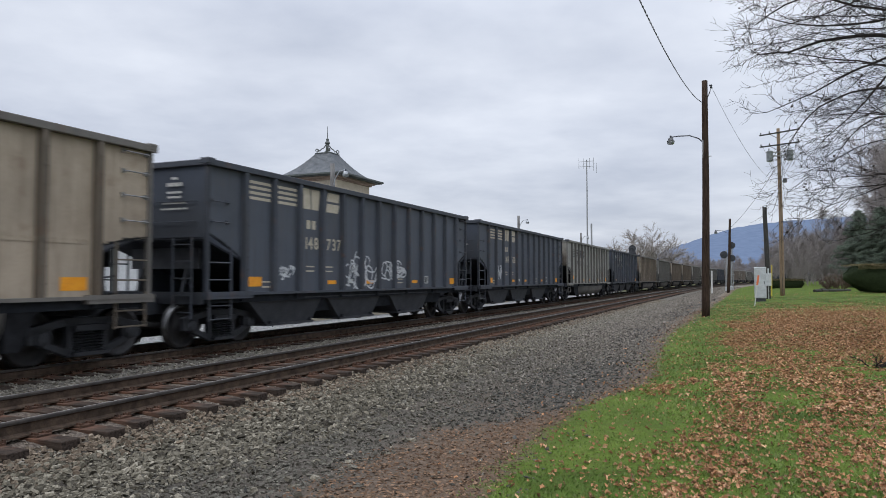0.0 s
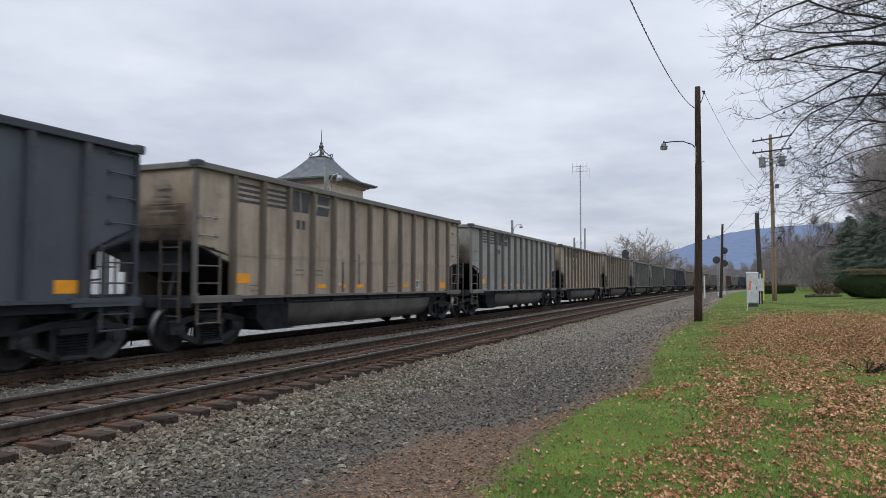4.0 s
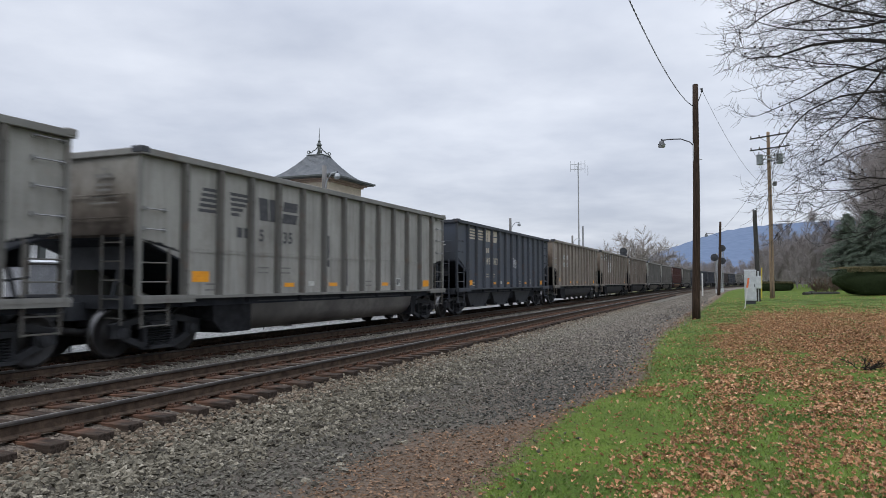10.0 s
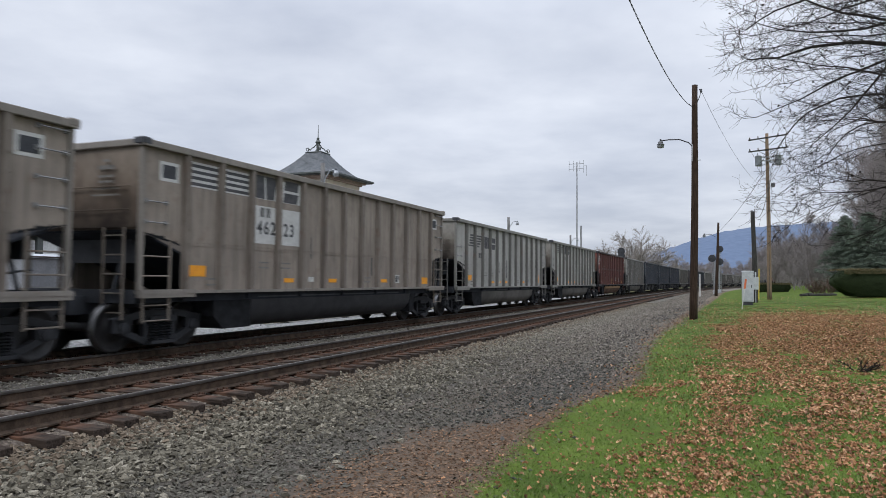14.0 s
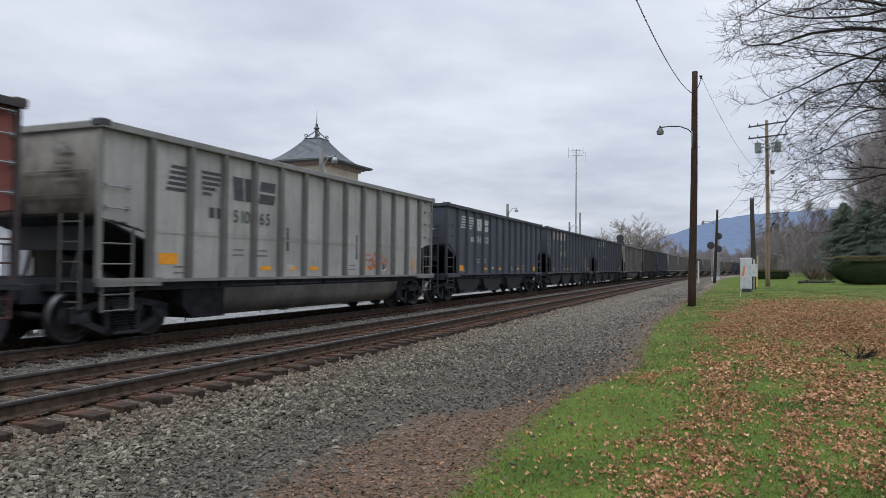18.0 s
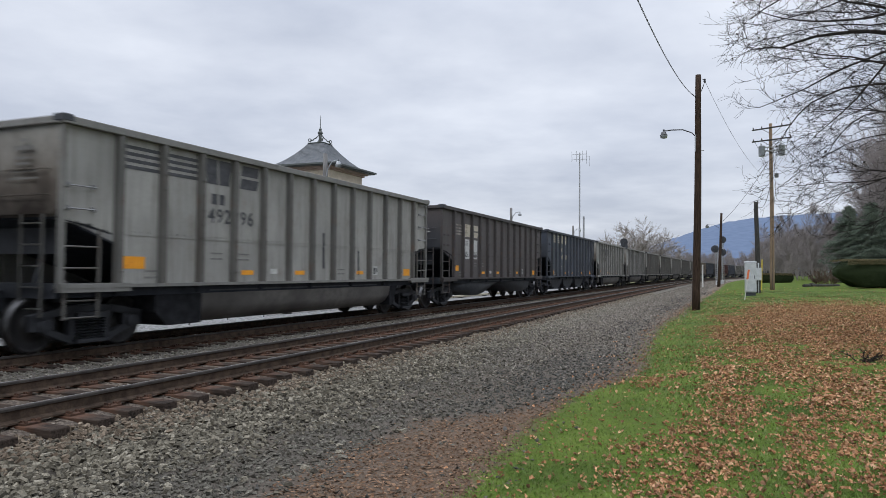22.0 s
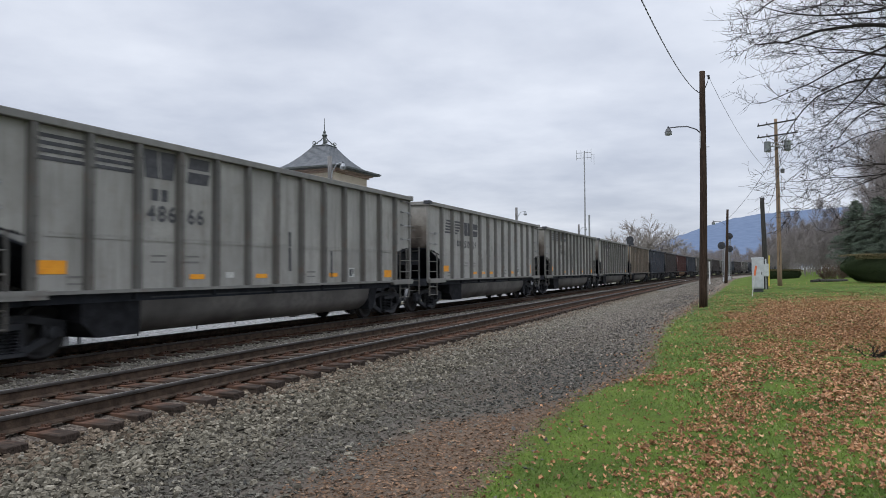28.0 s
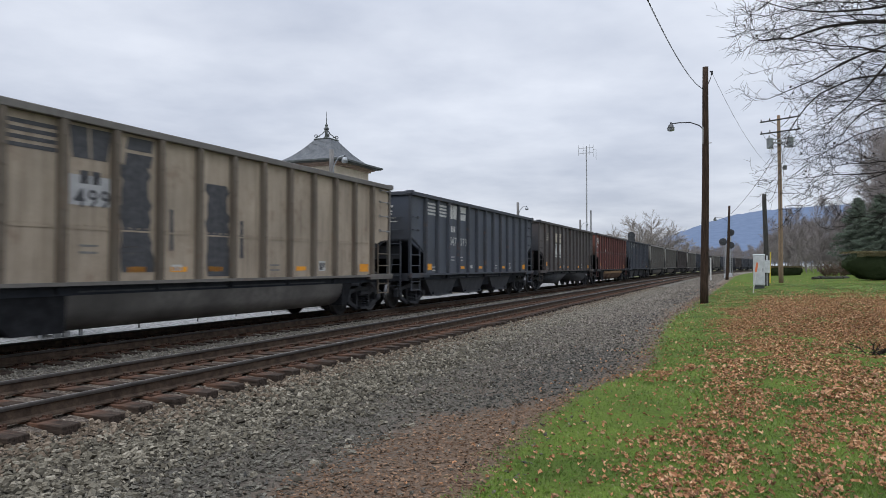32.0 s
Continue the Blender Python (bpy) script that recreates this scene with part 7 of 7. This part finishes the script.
def round_tree_meshes(seed, height):
    """A field tree: a short trunk and a rounded crown of ever finer twigs."""
    rng = random.Random(seed)
    trunk, fine = [], []
    branch(trunk, rng, (0, 0, -0.4), (0, 0, 1), height * 0.34, height * 0.02, 5, 0.03, 0.0, 0.7)
    for k in range(18):
        az = k * 2.4
        steep = 0.2 + 1.7 * (k % 5) / 4
        for p, d, r, u in branch(trunk, rng, (0, 0, height * rng.uniform(0.2, 0.32)), (math.cos(az), math.sin(az), steep), height * rng.uniform(0.46, 0.56), height * 0.009, 7, 0.14, 0.0, 0.25)[1:]:
            for _ in range(3):
                for p2, d2, r2, u2 in branch(fine, rng, p, side_way(d, rng, rng.uniform(0.4, 0.9), 0.9), height * rng.uniform(0.10, 0.24) * (1.2 - 0.5 * u), max(0.02, r * 0.5), 5, 0.13, 0.03, 0.35):
                    for _ in range(5):
                        branch(fine, rng, p2, side_way(d2, rng, rng.uniform(0.3, 0.9), 0.9), height * rng.uniform(0.025, 0.065), 0.012, 2, 0.15, 0.03, 0.5)
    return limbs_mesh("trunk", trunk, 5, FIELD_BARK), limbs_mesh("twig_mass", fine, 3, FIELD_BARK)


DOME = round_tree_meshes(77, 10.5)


def bare_tree(i, x, y, z, turn, size, label, form=None):
    t = thing("woodland_tree", label, "tree", pose(x, y, z, 0, 0, turn) @ Matrix.Diagonal((size, size, size, 1)), "bare trees of the wood")
    form = form or WOOD[i % 5]
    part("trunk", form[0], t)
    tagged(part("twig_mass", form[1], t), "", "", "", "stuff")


def build_wood():
    r = random.Random(12)
    # a wood behind the lawn, and a belt along the far bend of the line
    k = 0
    for row, (dist, n, b0, b1) in enumerate(((108, 14, 0.515, 0.74), (125, 26, 0.475, 0.72), (150, 40, 0.44, 0.70), (190, 46, 0.41, 0.62), (240, 40, 0.40, 0.58), (330, 60, 0.33, 0.56), (430, 60, 0.27, 0.55))):
        for i in range(n):
            b = b0 + (b1 - b0) * (i + r.uniform(0.1, 0.9)) / n
            d = dist * r.uniform(0.94, 1.08)
            x, y = b * d, d
            size = r.uniform(0.65, 1.0) * (0.8 if row < 2 else 0.85)
            near = np.min(np.hypot(LINE_X - x, LINE_Y - y))
            if near < 9:
                continue
            bare_tree(k, x, y, -0.3 + (1.2 if dist > 300 else 0.4), r.uniform(0, 360), size, "leafless grey-brown tree in the wood behind the lawn")
            k += 1
    # tall bare trees past the spruces' end
    for b, d, size in ((0.66, 90, 1.4), (0.695, 88, 1.5), (0.72, 90, 1.6), (0.68, 97, 1.65), (0.645, 98, 1.5), (0.715, 104, 1.7), (0.655, 98, 1.5), (0.69, 92, 1.55), (0.675, 104, 1.6), (0.71, 98, 1.5), (0.64, 106, 1.4), (0.70, 106, 1.65), (0.625, 112, 1.35), (0.638, 84, 1.3), (0.660, 80, 1.45)):
        bare_tree(k, b * d, d, 0.3, 50 * k, size, "tall leafless tree behind the spruces")
        k += 1
    # thin trees at the wood's near edge
    for b, d, size in ((0.497, 104, 0.6), (0.527, 100, 0.7), (0.566, 104, 0.9)):
        bare_tree(k, b * d, d, 0.3, 65 * k, size, "slender leafless tree at the wood's edge")
        k += 1
    # scrub at the wood's foot
    for i in range(34):
        b, d = 0.46 + 0.2 * (i + r.uniform(0, 1)) / 34, r.uniform(96, 118)
        bare_tree(k, b * d, d, 0.1, r.uniform(0, 360), r.uniform(0.22, 0.42), "low leafless scrub at the foot of the wood")
        k += 1
    # one broad tree standing beyond the train, and low scrub beside it
    for x, y, size in ((43.0, 158.0, 0.84), (48.0, 162.0, 0.72), (38.5, 165.0, 0.58), (34.0, 168.0, 0.55), (48.5, 170.0, 0.60), (30.5, 172.0, 0.50), (61.0, 188.0, 0.58)):
        bare_tree(k, x, y, -0.6, 40 * k, size * 1.8, "leafless tree beyond the railway", DOME)
        k += 1
    # dense bare trees close behind the hedge
    for b, d, size in ((0.655, 64, 1.05), (0.69, 62, 1.15), (0.63, 66, 1.0), (0.70, 70, 1.25), (0.61, 68, 0.85), (0.665, 70, 1.1), (0.60, 74, 0.9), (0.66, 78, 1.2), (0.72, 64, 1.2), (0.64, 74, 1.0)):
        bare_tree(k, b * d * 1.4, d * 1.4, 0.3, 70 * k, size * 1.2, "tall leafless tree behind the clipped hedge")
        k += 1


build_wood()


def spruce(seed, x, y, z, height, radius):
    rng = np.random.default_rng(seed)
    t = thing("spruce_tree", "dark green spruce behind the clipped hedge", "tree", pose(x, y, z), "spruces")
    part("trunk", made("trunk", lambda bm: tube(bm, [(0, 0, -0.3), (0, 0, height * 0.5), (0, 0, height)], [0.2, 0.12, 0.02], 8), BARK), t)
    boughs, pts = [], []
    r2 = random.Random(seed)
    h = 0.5
    while h < height * 0.98:
        reach = radius * (1 - h / height) ** 0.75 + 0.1
        for k in range(8):
            a = r2.uniform(0, math.tau)
            L = reach * r2.uniform(0.75, 1.1)
            j = branch(boughs, r2, (0, 0, h), (math.cos(a), math.sin(a), -0.15), L, 0.025, 5, 0.05, 0.02, 0.3)
            for p, d, _, u in j:
                for _ in range(int(8 + 7 * L)):
                    pts.append((p.x + r2.gauss(0, 0.12), p.y + r2.gauss(0, 0.12), p.z + r2.gauss(-0.08, 0.09)))
        h += 0.28
    tagged(part("bough_mass", limbs_mesh("bough_mass", boughs, 4, BARK), t), "", "", "", "stuff")
    pts = np.array(pts)
    clump_v = np.array([(-1, 0, -0.1), (0, 0.42, 0.1), (1, 0, -0.35), (0, -0.42, 0.1), (0, 0, 0.42)])
    clump_f = np.array([(0, 1, 4), (1, 2, 4), (2, 3, 4), (3, 0, 4)])
    me = scatter("needles", clump_v, clump_f, pts, spins(len(pts), rng, 0.7), np.full((len(pts), 3), 0.10) * rng.uniform(0.6, 1.5, (len(pts), 3)), SPRUCE)
    tagged(part("needles", me, t), "", "", "", "stuff")


for seed, b, d, hgt, rad in ((1, 0.580, 84, 9.4, 4.0), (2, 0.612, 80, 9.6, 3.7), (3, 0.645, 76, 9.8, 3.7), (5, 0.68, 72, 9.8, 3.6), (6, 0.61, 94, 11.0, 3.8), (7, 0.65, 90, 11.6, 3.8)):
    spruce(seed, b * d, d, 0.35, hgt, rad)


def hedge(name, label, x, y, z, turn, length, depth, height, seed, count, leaf=0.06):
    rng = np.random.default_rng(seed)
    t = thing(name, label, "hedge", pose(x, y, z, 0, 0, turn))

    def core(bm):
        rows = []
        for u in np.linspace(0, 1, 13):
            e = math.sin(math.pi * u) ** 0.13
            ring = []
            for k in range(12):
                a = math.tau * k / 12
                c, s = math.cos(a), math.sin(a)
                cc, ss = math.copysign(abs(c) ** 0.24, c), math.copysign(abs(s) ** 0.2, s)
                wide = depth / 2 * (0.8 if ss < -0.3 else 1.0)
                ring.append(bm.verts.new(((u - 0.5) * length * (0.93 if ss < -0.3 else 1.0), cc * wide * (0.25 + 0.75 * e), height * 0.5 + ss * height * 0.5 * (0.35 + 0.65 * e) - (1 - e) * 0.1)))
            rows.append(ring)
        for p, q in zip(rows, rows[1:]):
            for k in range(12):
                bm.faces.new((p[k], p[(k + 1) % 12], q[(k + 1) % 12], q[k]))
        bm.faces.new(rows[0][::-1])
        bm.faces.new(rows[-1])
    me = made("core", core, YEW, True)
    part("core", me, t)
    # leaves over the whole surface
    v = np.array([q.co[:] for q in me.vertices])
    tris = []
    for p in me.polygons:
        if len(p.vertices) == 4:
            a = list(p.vertices)
            tris += [(a[0], a[1], a[2]), (a[0], a[2], a[3])]
    tris = np.array(tris)
    area = np.linalg.norm(np.cross(v[tris[:, 1]] - v[tris[:, 0]], v[tris[:, 2]] - v[tris[:, 0]]), axis=1)
    pick = tris[rng.choice(len(tris), count, p=area / area.sum())]
    r1, r2 = np.sqrt(rng.uniform(0, 1, count)), rng.uniform(0, 1, count)
    pts = v[pick[:, 0]] * (1 - r1)[:, None] + v[pick[:, 1]] * (r1 * (1 - r2))[:, None] + v[pick[:, 2]] * (r1 * r2)[:, None]
    pts += rng.normal(0, 0.03, (count, 3))
    leaf_v = np.array([(-1, 0, 0), (0, 0.5, 0.15), (1, 0, 0), (0, -0.5, 0.15)])
    me2 = scatter("foliage", leaf_v, np.array([(0, 1, 2, 3)]), pts, spins(count, rng), np.full((count, 3), leaf) * rng.uniform(0.6, 1.3, (count, 3)), YEW)
    tagged(part("foliage", me2, t), "", "", "", "stuff")
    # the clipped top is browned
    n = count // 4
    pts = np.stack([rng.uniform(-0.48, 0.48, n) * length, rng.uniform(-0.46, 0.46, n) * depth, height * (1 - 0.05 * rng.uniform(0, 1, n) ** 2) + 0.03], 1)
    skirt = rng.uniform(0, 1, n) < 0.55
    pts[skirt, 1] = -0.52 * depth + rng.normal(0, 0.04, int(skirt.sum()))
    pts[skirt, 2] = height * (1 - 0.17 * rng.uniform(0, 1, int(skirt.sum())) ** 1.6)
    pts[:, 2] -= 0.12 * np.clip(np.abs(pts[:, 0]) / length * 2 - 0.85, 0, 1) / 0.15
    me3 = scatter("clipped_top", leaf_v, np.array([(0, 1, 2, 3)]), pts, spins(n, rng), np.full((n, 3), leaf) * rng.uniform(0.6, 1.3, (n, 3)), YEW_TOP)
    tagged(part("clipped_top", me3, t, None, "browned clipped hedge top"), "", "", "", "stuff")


hedge("clipped_hedge", "large dark green clipped hedge with rounded ends on the lawn", 40.3, 59.2, 0.30, 0, 14.4, 2.8, 2.35, 7, 42000)
hedge("low_hedge", "low dark clipped hedge behind the poles", 40.1, 85.0, 0.25, 0, 4.8, 1.4, 1.15, 8, 7000)


def bare_shrub(x, y, z, height, seed):
    """Leafless bush: stems that rise from one stool and fan out into twigs."""
    rng = random.Random(seed)
    t = thing("bare_shrub", "leafless brown shrub beside the clipped hedge", "shrub", pose(x, y, z))
    stems, twigs = [], []
    for k in range(26):
        az = rng.uniform(0, math.tau)
        joints = branch(stems, rng, (0.25 * math.cos(az), 0.25 * math.sin(az), -0.1), (0.55 * math.cos(az), 0.55 * math.sin(az), 1), height * rng.uniform(0.6, 1.0), 0.022, 7, 0.12, 0.0, 0.3)
        for p, d, r, u in joints[1:]:
            for _ in range(4):
                branch(twigs, rng, p, side_way(d, rng, rng.uniform(0.3, 0.9), 0.8), height * rng.uniform(0.12, 0.3), 0.011, 3, 0.15, 0.03, 0.5)
    tagged(part("branchwork", limbs_mesh("branchwork", stems, 5, SHRUB), t), "", "", "", "stuff")
    tagged(part("twig_mass", limbs_mesh("twig_mass", twigs, 3, SHRUB), t), "", "", "", "stuff")


SHRUB = rough_surface("brown_shrub_bark", (0.075, 0.052, 0.04), (0.17, 0.12, 0.092), 2, 0.95)
bare_shrub(38.0, 70.5, 0.3, 1.7, 5)
bare_shrub(39.6, 71.5, 0.3, 2.0, 6)


def log_edging():
    r = random.Random(2)
    for k in range(5):
        x, y, z = 33.4 + k * 0.95, 64.3 + k * 0.5, 0.2
        b = thing("edging_log", "weathered brown log edging a leaf-strewn bed", "log", pose(x, y, z, 0, 0, 28 + r.uniform(-6, 6)), "logs round the bed")
        part("log", made("log", lambda bm: tube(bm, [(-0.5, 0, 0.12), (0, 0.02, 0.13), (0.5, 0, 0.12)], [0.15, 0.16, 0.14], 9), POLE_GREY), b)
    # squat bark-coloured heap for the stump and debris by the logs
    rock = thing("garden_rock", "low dark stump and leafy debris lying at the bed", "rock", pose(34.6, 65.6, 0.3))
    part("rock", made("rock", lambda bm: lathe(bm, [(0.3, -0.15), (0.42, 0.0), (0.36, 0.14), (0.2, 0.22), (0.05, 0.24)], pose(0, 0, 0, 8, 5), 9), BARK), rock)


log_edging()


def fallen_branch():
    """A dark twiggy branch that has dropped on the lawn."""
    x, y, z = 7.35, 12.3, -0.11
    r = random.Random(31)
    f = thing("fallen_branch", "small dark twiggy branch lying on the leafy lawn", "branch", pose(x, y, z))
    wood, fine = [], []
    for k in range(9):
        a = r.uniform(0, math.tau)
        for p, d, rad, u in branch(wood, r, (0.1 * math.cos(a), 0.1 * math.sin(a), 0.02), (math.cos(a), math.sin(a), r.uniform(0.3, 1.2)), r.uniform(0.12, 0.28), 0.010, 5, 0.2, 0.0, 0.4):
            for _ in range(3):
                branch(fine, r, p, side_way(d, r, 0.8), r.uniform(0.05, 0.12), 0.005, 2, 0.2, 0.0, 0.6)
    tagged(part("stem_mass", limbs_mesh("stem_mass", wood, 6, BARK), f), "", "", "", "stuff")
    tagged(part("twig_mass", limbs_mesh("twig_mass", fine, 4, BARK), f), "", "", "", "stuff")


fallen_branch()


# ---- the ridge behind it all ----
def ridge():
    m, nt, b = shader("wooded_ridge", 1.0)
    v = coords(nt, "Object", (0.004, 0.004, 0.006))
    # distance haze is put into this blue; the emission below lifts it further
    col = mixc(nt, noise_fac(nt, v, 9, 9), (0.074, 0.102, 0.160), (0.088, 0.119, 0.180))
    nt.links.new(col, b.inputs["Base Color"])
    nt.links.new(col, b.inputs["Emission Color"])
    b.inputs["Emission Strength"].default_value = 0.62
    d = 2600.0
    bs = np.linspace(0.08, 1.4, 150)
    top = np.interp(bs, [0.08, 0.2, 0.29, 0.34, 0.38, 0.42, 0.47, 0.52, 0.56, 0.62, 0.75, 1.0, 1.4],
                    [0.004, 0.012, 0.036, 0.0545, 0.068, 0.0775, 0.0835, 0.0868, 0.0895, 0.086, 0.078, 0.07, 0.05])
    top = top + 0.0006 * np.sin(bs * 160) + 0.0005 * np.sin(bs * 310 + 1)
    rows = []
    for u in np.linspace(0, 1, 7):
        y = d + 900 * (u - 0.5)
        z = top * d * math.sin(math.pi * (0.02 + 0.48 * u)) ** 1.0 if u <= 1 else top * d
        rows.append(np.stack([bs * d * (0.83 + 0.17 * u) / (0.83 + 0.17 * u), np.full_like(bs, y), z - 3], 1))
    v3 = np.stack(rows, 0)
    # scale heights with distance so that the crest keeps its outline
    v3[..., 2] *= (v3[..., 1] / d)
    v3[..., 0] *= (v3[..., 1] / d)
    n, k = v3.shape[:2]
    i, j = np.meshgrid(np.arange(n - 1), np.arange(k - 1), indexing="ij")
    a = (i * k + j).ravel()
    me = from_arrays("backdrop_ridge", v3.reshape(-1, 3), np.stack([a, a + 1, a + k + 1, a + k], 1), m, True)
    tagged(new("backdrop_ridge", me), "long wooded mountain ridge, a glowing backdrop in haze blue", "mountain", "", "structure")


ridge()


# ---- what moves ----
CARS = [coal_car(*row) for row in TRAIN]
for centre, first, last, tie_from, tie_to, word in TRACKS:
    build_track(centre, first, last, tie_from, tie_to, word)


# the train surges and slackens a little: metres by which it is behind an even, slowly rising speed, second by second
LAG = [0.27, 0.3, 0.3, 0.4, 0.3, 0.2, 0.1, 0.18, -0.5, -0.4, -0.53, -0.98, -0.80, -0.12, -0.1, -0.15, -0.2, -0.28, -0.22, -0.28, -0.25, -0.2, -0.11,
       -0.22, -0.2, -0.2, -0.2, -0.2, -0.17, -0.33, -0.15, -0.25, -0.37]


def gone(t):
    """Metres that the train has run since the start: a little over 16 m/s, slowly rising."""
    return 16.169 * t + 0.00538 * t * t - float(np.interp(t, range(33), LAG))


def car_pose(s):
    """A car's pose from where its two trucks stand on the far track."""
    a, b = along(s - TRUCK, -TRACK_GAP), along(s + TRUCK, -TRACK_GAP)
    turn = math.degrees(math.atan2(b[1] - a[1], b[0] - a[0]))
    return pose(float(a[0] + b[0]) / 2, float(a[1] + b[1]) / 2, 0, 0, 0, turn)


def motions():
    for i, (car, axles) in enumerate(CARS):
        rest = 29.42 + (i - 2) * PITCH - PITCH / 2 + (0.25 if i >= 15 else 0.1 if i == 14 else 0.0)      # the brown cars are a little longer
        walk(car, [(t, car_pose(rest - gone(t))) for t in range(33)])
        # wheels roll while the car passes close by
        near = [k for k in range(961) if 0.0 < rest - gone(k / 30) < 44.0]
        if near:
            for ax in axles:
                x = ax.matrix_basis.translation.x
                rows = [(k / 30, pose(x, 0, WHEEL_R, 0, -math.degrees((gone(k / 30) - gone(near[0] / 30)) / WHEEL_R), 0)) for k in near]
                if near[0] > 0:
                    rows.insert(0, (0.0, rows[0][1]))
                if near[-1] < 960:
                    rows.append((32.0, rows[-1][1]))
                walk(ax, rows)


motions()
